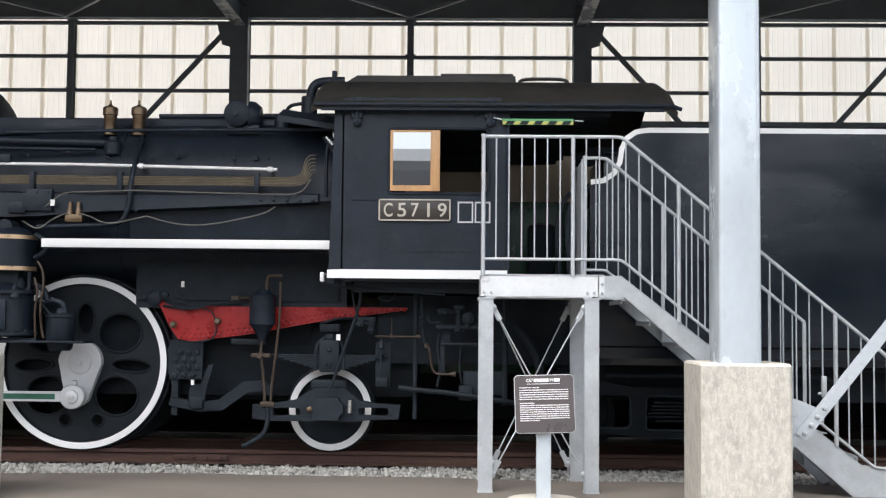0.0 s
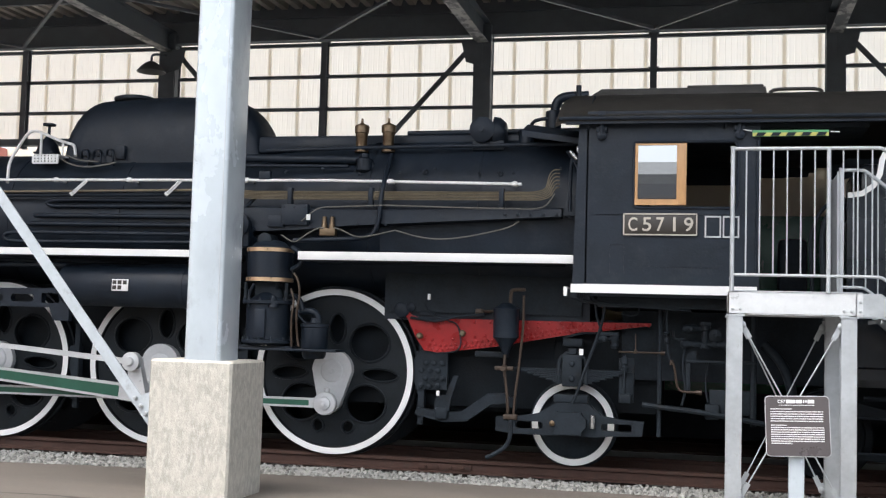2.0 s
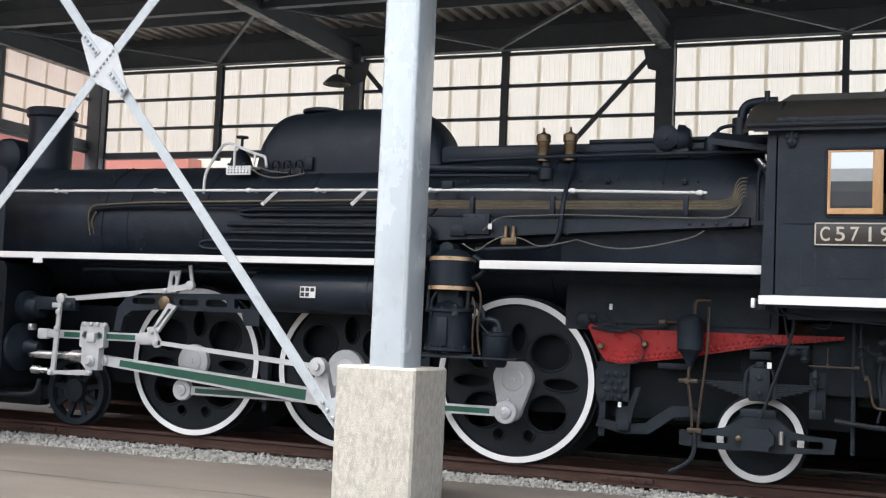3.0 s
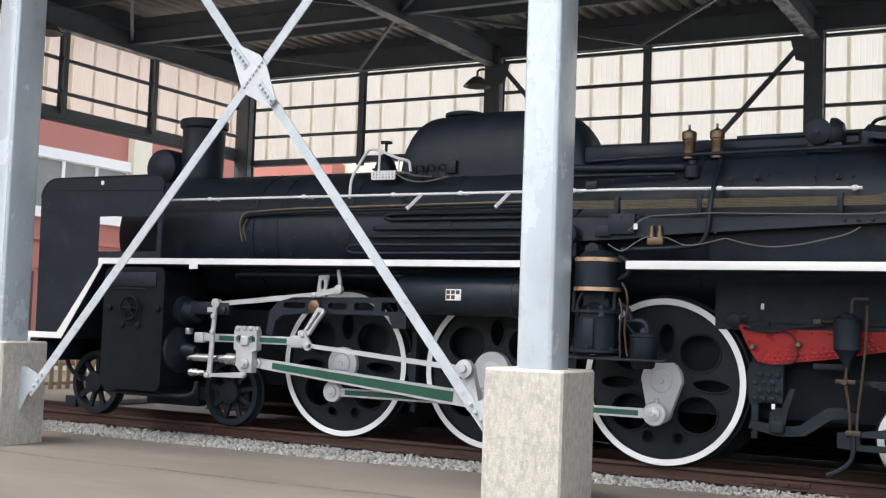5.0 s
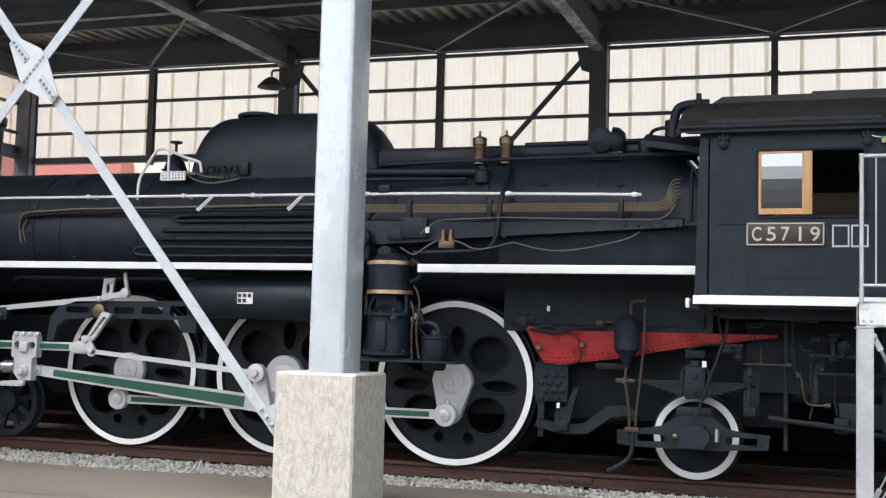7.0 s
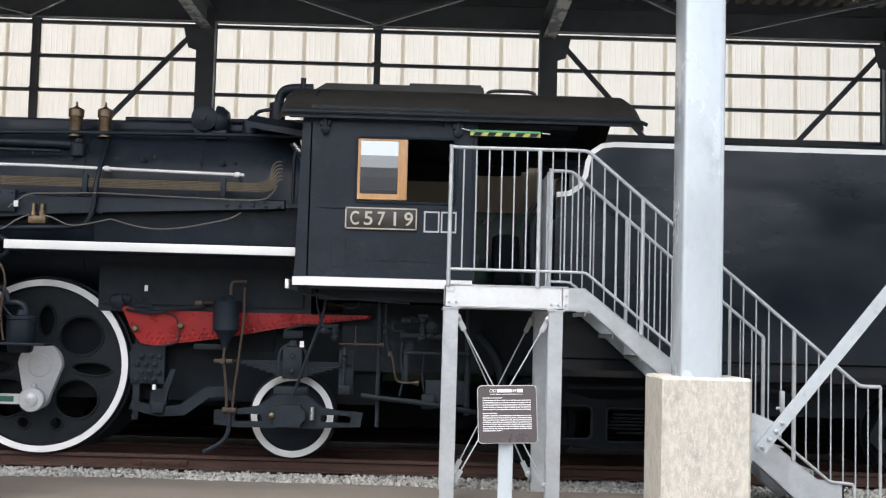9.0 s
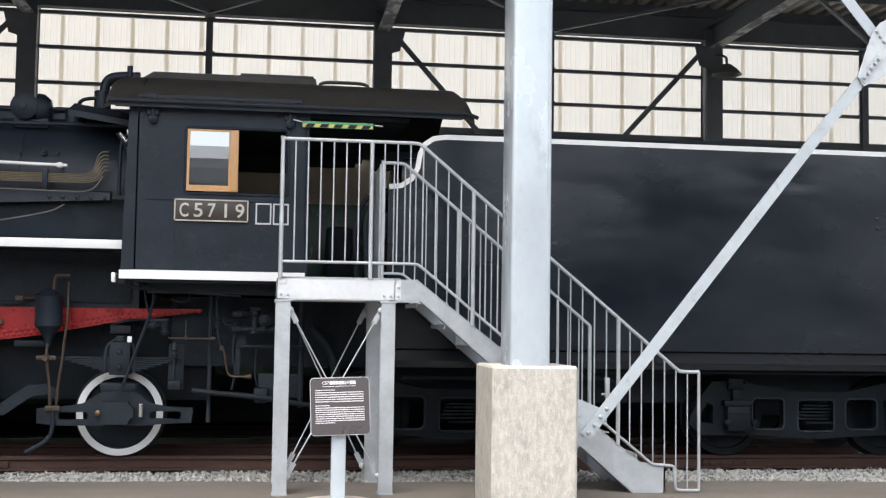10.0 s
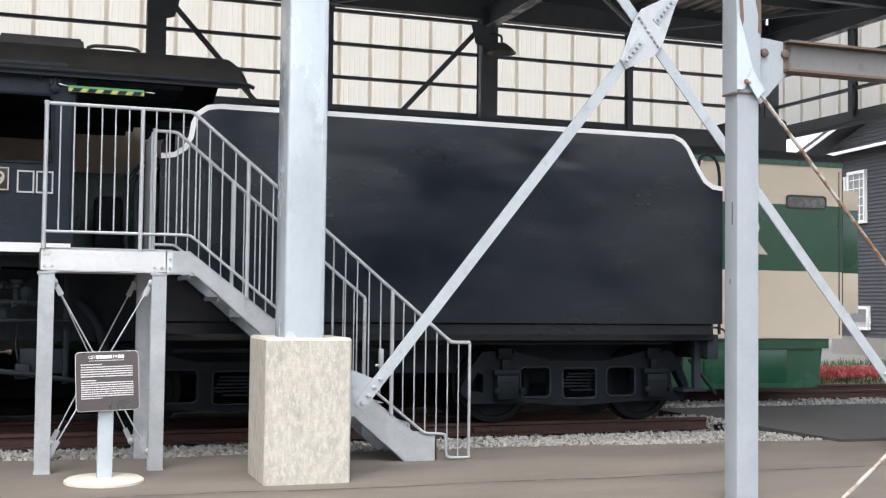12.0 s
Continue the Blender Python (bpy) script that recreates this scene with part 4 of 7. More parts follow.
w = Shape().tube([(1.98, 0.2, 3.45), (2.0, 0.18, 3.58), (2.1, 0.15, 3.61), (2.55, 0.15, 3.62)], 0.02, bend=0.08)
w.tube([(2.24, 0.2, 3.4), (2.24, 0.2, 3.7), (2.27, 0.2, 3.82), (2.37, 0.2, 3.86), (2.6, 0.2, 3.86)], 0.05, bend=0.12)
w.turned((2.23, 0.2, 3.5), (0, 0, 1), [(0, 0.085), (0.19, 0.085), (0.2, 0.06)], 16)
w.turned((1.96, 0.15, 3.34), (0, 0, 1), [(0, 0.09), (0.14, 0.085), (0.16, 0.03)], 14).tube([(2.5, 0.15, 3.8), (2.5, 0.15, 3.96)], 0.028)
w.tube([(2.45, 0.1, 3.62), (2.6, 0.1, 3.66)], 0.035)
pieces("whistle_pipe", w, BLACK, LOCO)
g2 = Shape().tube([(2.5, -0.42, 2.5), (2.5, -0.42, 3.1), (2.6, -0.42, 3.2)], 0.018).tube([(2.6, -0.5, 2.3), (2.6, -0.5, 3.25)], 0.014).tube([(2.46, -0.36, 3.18), (2.56, -0.44, 3.05), (2.62, -0.48, 2.9)], 0.02)
g2.box(2.44, 2.62, -0.46, -0.38, 2.52, 2.56).turned((2.58, -0.44, 2.72), (0, -1, 0), [(0, 0.035), (0.04, 0.035), (0.05, 0.01)], 12).turned((2.56, -0.44, 3.08), (0, -1, 0), [(0, 0.03), (0.05, 0.03), (0.06, 0.01)], 12)
pieces("gauge_pipe", g2, BLACK, LOCO)
part("steam_fitting", Shape().tube([(2.5, -0.5, 3.16), (2.57, -0.5, 3.08)], 0.02).tube([(2.57, -0.5, 3.2), (2.62, -0.5, 3.06)], 0.014), STEEL, LOCO)
part("visor", Shape().loft([[(x, -0.55, z0), (x, -0.2, z0 + 0.12), (x, YC, z0 + 0.2), (x, YC, z0 + 0.14), (x, -0.2, z0 + 0.04), (x, -0.55, z0 - 0.06)] for x, z0 in ((2.02, 3.37), (2.7, 3.27))]), BLACK, LOCO, smooth=20)

# smoke deflector
for y in (-0.73, 2 * YC + 0.72):
    outl = [(-8.62, 1.1), (-8.2, 1.1), (-7.52, 2.08), (-6.47, 2.08), (-6.47, 3.0)] + [(-6.59 + 0.12 * math.cos(radians(a)), 3.067 + 0.12 * math.sin(radians(a))) for a in (0, 30, 60, 90)] + [(-8.39 - 0.26 * math.sin(radians(a)), 2.927 + 0.26 * math.cos(radians(a))) for a in (0, 20, 40, 60, 80, 90)]
    d = part("smoke_deflector", Shape().plate(outl, [rounded(-7.55, -6.54, 2.2, 2.66, 0.015, 2)], y, y + 0.008), BLACK, LOCO, smooth=0)
    rim = Shape().tube([(x, y + 0.004, z) for x, z in outl[3:]], 0.013, 6)
    rim.tube([(-8.6, y - 0.003, 3.04), (-6.5, y - 0.003, 2.985)], 0.006, 5)
    part("rim", rim, BLACK, d)
    part("peep_hole", Shape().turned((-7.53, y - 0.002, 3.11), (0, 1, 0), [(0, 0.03), (0.004, 0.03)], 14), WHITE, d)

# running boards with white edges
rb = part("running_board", Shape().box(-7.5, -1.1, NEAR + 0.012, 0.1, 2.03, 2.1).box(-7.5, -1.1, 1.2, 2 * YC - NEAR, 2.03, 2.1).plate([(-8.8, 1.03), (-8.14, 1.03), (-7.45, 2.03), (-7.52, 2.1), (-8.2, 1.11), (-8.8, 1.11)], (), NEAR + 0.012, 2 * YC - NEAR - 0.012), BLACK, LOCO, smooth=0)
part("white_edge", Shape().plate([(-8.8, 0.93), (-8.72, 0.93), (-8.7, 1.035), (-8.13, 1.035), (-7.44, 2.04), (-1.1, 2.035), (-1.1, 2.107), (-7.52, 2.115), (-7.525, 2.015), (-8.21, 1.115), (-8.8, 1.115)], (), NEAR, NEAR + 0.012), WHITE, rb, "white painted edge", smooth=0)
part("edge_tab", Shape().box(-5.97, -5.84, NEAR - 0.004, NEAR + 0.01, 1.98, 2.04), WHITE, rb)
rb2 = part("rear_running_board", Shape().box(-0.236, 2.636, NEAR + 0.012, 0.1, 2.02, 2.1).box(-0.236, 2.636, 1.2, 2 * YC - NEAR, 2.02, 2.1), BLACK, LOCO, smooth=0)
part("white_edge", Shape().box(-0.236, 2.636, NEAR, NEAR + 0.012, 2.025, 2.11, 0.003), WHITE, rb2, "white painted edge")
part("step_bracket", Shape().tube([(2.5, -0.6, 2.02), (2.62, -0.62, 1.98), (2.66, -0.62, 1.7)], 0.02).box(2.5, 2.62, -0.72, -0.66, 1.7, 1.78), BLACK, LOCO)
part("step_end", Shape().box(2.5, 2.535, -0.8, -0.6, 1.71, 1.8, 0.006), WHITE, LOCO)

# air tank and maker's plate
tank = part("air_tank", Shape().turned((-3.05, -0.42, 1.73), (1, 0, 0), [(0, 0.1), (0.02, 0.2), (0.06, 0.23), (1.95, 0.23), (1.99, 0.2), (2.02, 0.1)], 32), BLACK, LOCO)
part("strap", Shape().turned((-1.6, -0.42, 1.73), (1, 0, 0), [(0, 0.232), (0, 0.238), (0.05, 0.238), (0.05, 0.232)], 32), BLACK, tank)
mp = part("makers_plate", Shape().box(-2.35, -2.16, -0.662, -0.65, 1.665, 1.79, 0.003), WHITE, tank, "small white stencilled plate")
bars = Shape()
for r in range(2):
    for c in range(3 - r):
        bars.box(-2.34 + 0.06 * c, -2.295 + 0.06 * c, -0.665, -0.6615, 1.735 - 0.055 * r, 1.778 - 0.055 * r)
part("print", bars, PLATE, mp)

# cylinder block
# near block in the shade-darkened black, far block in plain black
cy = part("cylinder_block", Shape().plate(rounded(-7.3, -6.27, 0.45, 2.03, 0.12), (), -0.72, 0.1), SHADEBLACK, LOCO, smooth=25)
part("cylinder_block", Shape().plate(rounded(-7.3, -6.27, 0.45, 2.03, 0.12), (), 1.2, 2 * YC + 0.72), BLACK, LOCO, smooth=25)
hw = Shape().turned((-6.8, -0.73, 1.5), (0, -1, 0), [(0, 0.04), (0.05, 0.04), (0.055, 0)], 16).tube([(-6.8 + 0.15 * math.cos(radians(15 * k)), -0.77, 1.5 + 0.15 * math.sin(radians(15 * k))) for k in range(25)], 0.016, 8, False)
for k in range(6):
    a = radians(60 * k)
    hw.tube([(-6.8, -0.765, 1.5), (-6.8 + 0.15 * math.cos(a), -0.77, 1.5 + 0.15 * math.sin(a))], 0.012, 6)
part("hand_wheel", hw, SHADEBLACK, cy)
pieces("cover_nut", Shape().bolts([(-7.18, -0.72, 1.5), (-6.36, -0.72, 1.5), (-6.95, -0.72, 1.28), (-6.68, -0.72, 1.28)], 0.045, h=0.03, n=12), SHADEBLACK, cy)
part("cover_panel", Shape().box(-7.15, -6.4, -0.735, -0.718, 1.78, 1.96, 0.006).box(-7.1, -6.55, -0.745, -0.73, 1.745, 1.76), BLACK, cy)
part("cylinder_head", Shape().turned((-6.27, -0.35, 1.48), (1, 0, 0), [(0, 0.2), (0.08, 0.2), (0.1, 0.15), (0.25, 0.14), (0.27, 0.1), (0.3, 0.1)], 24).turned((-6.27, -0.4, 0.98), (1, 0, 0), [(0, 0.3), (0.05, 0.3), (0.08, 0.2), (0.12, 0.1), (0.3, 0.06)], 28), BLACK, cy)
part("drain_pipe", Shape().tube([(-7.3, -0.55, 0.42), (-6.4, -0.55, 0.4), (-5.9, -0.5, 0.4), (-5.85, -0.5, 0.6)], 0.03), SOOT, cy)
cy.location = (-0.11, 0, -0.03)

# front end: buffer beam, coupler, hose, bogie frame
part("buffer_beam", Shape().box(-8.75, -8.6, -0.7, 2 * YC + 0.7, 0.72, 1.02, 0.01), BLACK, LOCO)
part("coupler", Shape().box(-9.1, -8.7, YC - 0.1, YC + 0.1, 0.72, 0.95, 0.03).box(-9.3, -9.05, YC - 0.17, YC + 0.14, 0.7, 0.98, 0.05), SOOT, LOCO)
part("brake_hose", Shape().tube([(-8.75, 0.1, 0.95), (-8.8, 0.02, 0.8), (-8.72, 0.0, 0.62), (-8.55, 0.0, 0.5), (-8.45, 0.0, 0.42)], 0.03), SOOT, LOCO)
part("guard_iron", Shape().box(-8.75, -8.55, 0.0, 0.06, 0.06, 0.22, 0.01).bar((-8.6, 0.03, 0.15), (-8.3, 0.05, 0.35), 0.03, 0.06), SOOT, LOCO)
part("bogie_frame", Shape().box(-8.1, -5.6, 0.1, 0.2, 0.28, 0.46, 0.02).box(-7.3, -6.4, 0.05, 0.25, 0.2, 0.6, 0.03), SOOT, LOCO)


# wheels
def driver_meshes():
    holes = [circle(0.485 * math.cos(radians(a)), 0.485 * math.sin(radians(a)), 0.222, 24, 0.2) for a in (39, 141, -43, -137)]
    holes += [circle(0.5 * math.cos(radians(a)), 0.5 * math.sin(radians(a)), 0.2, 20, 0.07, radians(a)) for a in (-3, 183)]
    holes += [circle(0.02, 0.45, 0.09, 20, 0.16)]
    holes += [circle(0.6 * math.cos(radians(a)), 0.6 * math.sin(radians(a)), 0.065, 14) for a in (-74, -106)]
    web = Shape().plate(circle(0, 0, 0.79, 72), holes, 0.035, 0.11)
    web.turned((0, 0.02, 0), (0, 1, 0), [(0, 0.2), (0.02, 0.22), (0.1, 0.22)], 32)
    lips = Shape()
    for h in holes:
        lips.tube([(x, 0.034, z) for x, z in h] + [(h[0][0], 0.034, h[0][1])], 0.014, 6, False)
    tyre = Shape()
    prof = [(0.0, 0.795), (0.0, 0.868), (0.006, 0.875), (0.1, 0.88), (0.105, 0.9), (0.13, 0.905), (0.13, 0.79)]
    n = 96
    tyre.put([(r * math.cos(2 * math.pi * k / n), d, r * math.sin(2 * math.pi * k / n)) for d, r in prof for k in range(n)],
             [(i * n + k, i * n + (k + 1) % n, ((i + 1) % len(prof)) * n + (k + 1) % n, ((i + 1) % len(prof)) * n + k) for i in range(len(prof)) for k in range(n)])
    band = Shape().put([(r * math.cos(2 * math.pi * k / n), d, r * math.sin(2 * math.pi * k / n)) for d, r in ((-0.001, 0.803), (-0.004, 0.805), (-0.004, 0.865), (-0.001, 0.868)) for k in range(n)],
                       [(i * n + k, i * n + (k + 1) % n, (i + 1) * n + (k + 1) % n, (i + 1) * n + k) for i in range(3) for k in range(n)])
    return web.mesh("driving_wheel", WHEELBLACK, 25), lips.mesh("hole_rim", WHEELBLACK), tyre.mesh("tyre", WHEELBLACK), band.mesh("white_tyre_band", WHITE)


d_web, d_lip, d_tyre, d_band = driver_meshes()
DRIVERS = (-4.09, -2.05, -0.052)
for me in (d_web, d_lip, d_tyre, d_band):
    me.transform(Matrix.Diagonal((1.016, 1, 1.016, 1)))
for x in DRIVERS:
    wl = shifted("driving_wheel", d_web, LOCO, (x, 0, 0.875))
    for nm, me in (("hole_rim", d_lip), ("tyre", d_tyre), ("white_tyre_band", d_band)):
        shifted(nm, me, wl, (0, 0, 0), "white painted tyre face" if nm == "white_tyre_band" else "")
    far = shifted("driving_wheel", d_web, LOCO, (x, 2 * YC, 0.875))
    far.rotation_euler = (0, 0, math.pi)
    shifted("tyre", d_tyre, far, (0, 0, 0))
    part("axle", Shape().turned((x, 0.1, 0.875), (0, 1, 0), [(0, 0.1), (1.1, 0.1)], 20), SOOT, LOCO)
    part("brake_shoe", Shape().plate([(x + 0.9 + 0.04 * math.sin(k), 0.45 + 0.1 * k) for k in range(7)] + [(x + 1.0, 1.05), (x + 1.0, 0.45)], (), 0.02, 0.12).bar((x + 0.96, 0.07, 1.3), (x + 0.96, 0.07, 0.35), 0.05, 0.06, (1, 0, 0)), SOOT, LOCO)


def small_wheel(x, r, spokes, white, name):
    n = 64
    t = Shape()
    prof = [(0.0, r - 0.075), (0.0, r - 0.006), (0.006, r), (0.1, r + 0.004), (0.11, r + 0.025), (0.13, r + 0.025), (0.13, r - 0.08)]
    t.put([(x + q * math.cos(2 * math.pi * k / n), d, r + q * math.sin(2 * math.pi * k / n)) for d, q in prof for k in range(n)],
          [(i * n + k, i * n + (k + 1) % n, ((i + 1) % len(prof)) * n + (k + 1) % n, ((i + 1) % len(prof)) * n + k) for i in range(len(prof)) for k in range(n)])
    wl = part(name, t, SOOT, LOCO)
    if white:
        part("white_tyre_band", Shape().put([(x + q * math.cos(2 * math.pi * k / n), d, r + q * math.sin(2 * math.pi * k / n)) for d, q in ((-0.001, r - 0.075), (-0.004, r - 0.073), (-0.004, r - 0.012), (-0.001, r - 0.008)) for k in range(n)],
             [(i * n + k, i * n + (k + 1) % n, (i + 1) * n + (k + 1) % n, (i + 1) * n + k) for i in range(3) for k in range(n)]), WHITE, wl, "white painted tyre face")
        part("disc", Shape().turned((x, 0.03, r), (0, 1, 0), [(0, 0.1), (0.02, 0.2), (0.05, r - 0.07), (0.07, r - 0.07)], 40), SOOT, wl)
    else:
        s = Shape().turned((x, 0.0, r), (0, 1, 0), [(-0.05, 0.1), (-0.04, 0.14), (0.02, 0.15), (0.1, 0.15)], 24)
        for k in range(spokes):
            a = 2 * math.pi * k / spokes + 0.2
            s.bar((x + 0.1 * math.cos(a), 0.06, r + 0.1 * math.sin(a)), (x + (r - 0.06) * math.cos(a), 0.06, r + (r - 0.06) * math.sin(a)), 0.045, 0.06, (-math.sin(a), 0, math.cos(a)))
        part("spokes", s, SOOT, wl)
    return wl


small_wheel(-8.2, 0.43, 9, False, "leading_wheel")
small_wheel(-5.82, 0.43, 9, False, "leading_wheel")
small_wheel(2.525, 0.43, 0, True, "trailing_wheel")

# hubs and cranks
for x, big in zip(DRIVERS, (False, True, True)):
    if big:
        hub = rod_shape((x, 0.885), (x - 0.022, 0.56), 0.222, 0.13)
        cr = part("crank", Shape().plate(hub, (), -0.06, 0.03), SILVER, LOCO, "silver painted crank")
    else:
        cr = part("hub", Shape().turned((x, 0.03, 0.875), (0, -1, 0), [(0, 0.205), (0.07, 0.205), (0.08, 0.185), (0.082, 0)], 36), SILVER, LOCO, "silver painted hub")
    part("axle_end", Shape().turned((x, -0.05, 0.88), (0, -1, 0), [(0, 0.13), (0.015, 0.12), (0.018, 0.11), (0.02, 0.03), (0.03, 0.025), (0.03, 0)], 24), SILVER, cr)

# coupling rods
PIN = 0.54
cr = part("coupling_rod", Shape().plate(rod_shape((-4.11, PIN), (-0.072, PIN), 0.05, 0.05), (), -0.2, -0.155), SILVER, LOCO, "silver coupling rod with green channel", smooth=25)
part("green_channel", Shape().box(-3.93, -0.25, -0.204, -0.198, PIN - 0.028, PIN + 0.028), GREEN, cr)
for x in (-4.11, -2.075, -0.072):
    e = part("rod_end", Shape().turned((x, -0.15, PIN), (0, -1, 0), [(0, 0.125), (0.06, 0.125), (0.07, 0.115), (0.072, 0.07), (0.09, 0.065), (0.095, 0.03), (0.105, 0.02), (0.105, 0)], 28), SILVER, cr)
    part("oil_cup", Shape().turned((x + 0.02, -0.2, PIN + 0.12), (0, 0, 1), [(0, 0.03), (0.04, 0.03), (0.05, 0.015)], 10), SILVER, e)

# main rod, crosshead, slide bar
ma, mb = Vector((-5.14, 0.838)), Vector((-2.075, 0.56))
mr = part("main_rod", Shape().plate(rod_shape(ma, mb, 0.06, 0.092), (), -0.36, -0.3), SILVER, LOCO, "silver main rod with green channel", smooth=25)
dv = (mb - ma).normalized()
nv = Vector((-dv.y, dv.x))
gp = [ma + dv * 0.24 + nv * 0.038, ma + dv * 2.78 + nv * 0.06, ma + dv * 2.78 - nv * 0.06, ma + dv * 0.24 - nv * 0.038]
part("green_channel", Shape().plate([p[:] for p in gp], (), -0.366, -0.358), GREEN, mr, smooth=0)
part("rod_end", Shape().turned((mb[0], -0.28, mb[1]), (0, -1, 0), [(0, 0.15), (0.1, 0.15), (0.11, 0.13), (0.115, 0.06), (0.14, 0.05), (0.14, 0)], 28), SILVER, mr)
part("rod_end", Shape().turned((ma[0], -0.28, ma[1]), (0, -1, 0), [(0, 0.065), (0.1, 0.065), (0.11, 0.04), (0.13, 0.035), (0.13, 0)], 20), SILVER, mr)
xh = [(-5.42, 1.22), (-5.4, 1.29), (-5.1, 1.29), (-5.07, 1.22), (-5.07, 1.0), (-5.13, 0.98), (-5.13, 0.72), (-5.3, 0.72), (-5.38, 0.8), (-5.38, 0.98), (-5.42, 1.0)]
xd = part("crosshead", Shape().plate(xh, [circle(-5.34, 1.13, 0.05, 14), circle(-5.14, 1.13, 0.05, 14)], -0.48, -0.38).bolts([(-5.36 + 0.1 * k, -0.48, 1.265) for k in range(4)] + [(-5.24, -0.48, 1.1), (-5.24, -0.48, 0.84)], 0.03, h=0.03, n=8).box(-5.3, -5.18, -0.52, -0.47, 1.05, 1.17, 0.02), SILVER, LOCO, "silver crosshead")
part("crosshead_pin", Shape().turned((-5.24, -0.48, 0.83), (0, -1, 0), [(0, 0.07), (0.03, 0.07), (0.05, 0.045), (0.07, 0.04), (0.07, 0)], 20), SILVER, xd)
sb = part("slide_bar", Shape().box(-6.05, -4.45, -0.42, -0.34, 1.08, 1.18, 0.01).box(-4.62, -4.42, -0.43, -0.3, 1.05, 1.2, 0.03).box(-6.1, -5.95, -0.44, -0.33, 1.06, 1.19, 0.02), SILVER, LOCO, "silver slide bar with green face")
part("green_channel", Shape().box(-5.7, -4.66, -0.425, -0.418, 1.1, 1.16), GREEN, sb)
part("piston_rod", Shape().turned((-6.2, -0.4, 0.87), (1, 0, 0), [(0, 0.05), (0.62, 0.05), (0.63, 0.075), (0.8, 0.075)], 20), STEEL, LOCO, "bright steel piston rod")
pieces("drain_cock", Shape().turned((-6.12, -0.45, 0.68), (1, 0, 0), [(0, 0.05), (0.1, 0.05), (0.12, 0.035), (0.25, 0.035)], 14).box(-6.2, -6.14, -0.5, -0.4, 1.16, 1.24, 0.01), STEEL, LOCO)

# valve gear
vg = part("radius_rod", Shape().plate(rod_shape((-5.74, 1.555), (-4.1, 1.71), 0.028, 0.034), (), -0.46, -0.43).turned((-5.74, -0.42, 1.565), (0, -1, 0), [(0, 0.06), (0.07, 0.06), (0.08, 0.03)], 16), SILVER, LOCO, "silver radius rod", smooth=25)
part("lifting_link", Shape().plate([(-4.2, 1.665), (-4.07, 1.675), (-4.03, 1.94), (-4.17, 1.93)], [circle(-4.115, 1.82, 0.028, 12, 0.065)], -0.5, -0.47).plate(rod_shape((-4.22, 1.69), (-3.86, 1.765), 0.028, 0.034), (), -0.53, -0.505).turned((-3.86, -0.5, 1.765), (0, -1, 0), [(0, 0.055), (0.05, 0.055), (0.06, 0.03)], 14).bar((-3.89, -0.5, 2.0), (-3.85, -0.5, 1.78), 0.025, 0.04).bolts([(-4.2, -0.53, 1.695), (-4.08, -0.5, 1.9)], 0.03, h=0.03, n=10), SILVER, vg)
part("combination_lever", Shape().plate(rod_shape((-5.72, 1.5), (-5.766, 0.66), 0.022, 0.034), (), -0.52, -0.49).plate(rod_shape((-5.766, 0.665), (-5.2, 0.69), 0.02, 0.036), (), -0.55, -0.525).bolts([(-5.766, -0.55, 0.665), (-5.2, -0.55, 0.69), (-5.725, -0.52, 1.4), (-5.735, -0.52, 1.2)], 0.035, h=0.03, n=10), SILVER, vg)
part("valve_spindle_guide", Shape().box(-6.17, -5.53, -0.47, -0.36, 1.42, 1.58, 0.02).bolts([(-5.6, -0.47, 1.48)], 0.04, h=0.04, n=10), BLACK, LOCO)
part("guide_plate", Shape().box(-5.87, -5.77, -0.478, -0.468, 1.45, 1.51, 0.004), SILVER, vg)
part("expansion_link", Shape().plate([(-4.37, 1.19), (-4.25, 1.21), (-4.02, 1.52), (-4.13, 1.55)], [[(-4.29, 1.26), (-4.25, 1.27), (-4.08, 1.48), (-4.12, 1.49)]], -0.56, -0.51).plate(rod_shape((-4.32, 1.22), (-4.23, 1.085), 0.05, 0.055), (), -0.6, -0.56).bolts([(-4.3, -0.6, 1.21), (-4.23, -0.6, 1.09), (-4.36, -0.56, 1.24)], 0.028, h=0.03, n=10), SILVER, vg, smooth=20)
part("eccentric_rod", Shape().plate(rod_shape((-4.23, 1.09), (-2.11, 0.915), 0.024, 0.03), (), -0.6, -0.57).turned((-2.11, -0.55, 0.92), (0, -1, 0), [(0, 0.1), (0.08, 0.1), (0.09, 0.05), (0.12, 0.04), (0.12, 0)], 20), SILVER, vg, smooth=25)
part("return_crank", Shape().plate(rod_shape((-2.11, 0.915), (-2.06, 0.58), 0.07, 0.1), (), -0.55, -0.46), SILVER, vg, smooth=25)
br = [(-4.95, 1.2), (-4.85, 1.2), (-4.81, 1.38), (-4.7, 1.45), (-4.35, 1.475), (-3.2, 1.475), (-3.15, 1.33), (-2.96, 1.33), (-2.96, 1.69), (-4.55, 1.665), (-4.8, 1.6), (-4.91, 1.48)]
brk = part("gear_bracket", Shape().plate(br, [rounded(-4.7, -4.38, 1.53, 1.605, 0.035), rounded(-4.05, -3.78, 1.53, 1.61, 0.035), rounded(-3.68, -3.4, 1.53, 1.615, 0.035), rounded(-3.3, -3.08, 1.52, 1.63, 0.02)], -0.46, -0.38), BLACK, LOCO, smooth=20)
part("trunnion", Shape().turned((-4.215, -0.47, 1.555), (0, -1, 0), [(0, 0.08), (0.05, 0.08), (0.06, 0.065), (0.06, 0)], 24), BRASS, brk, "brass trunnion cap")

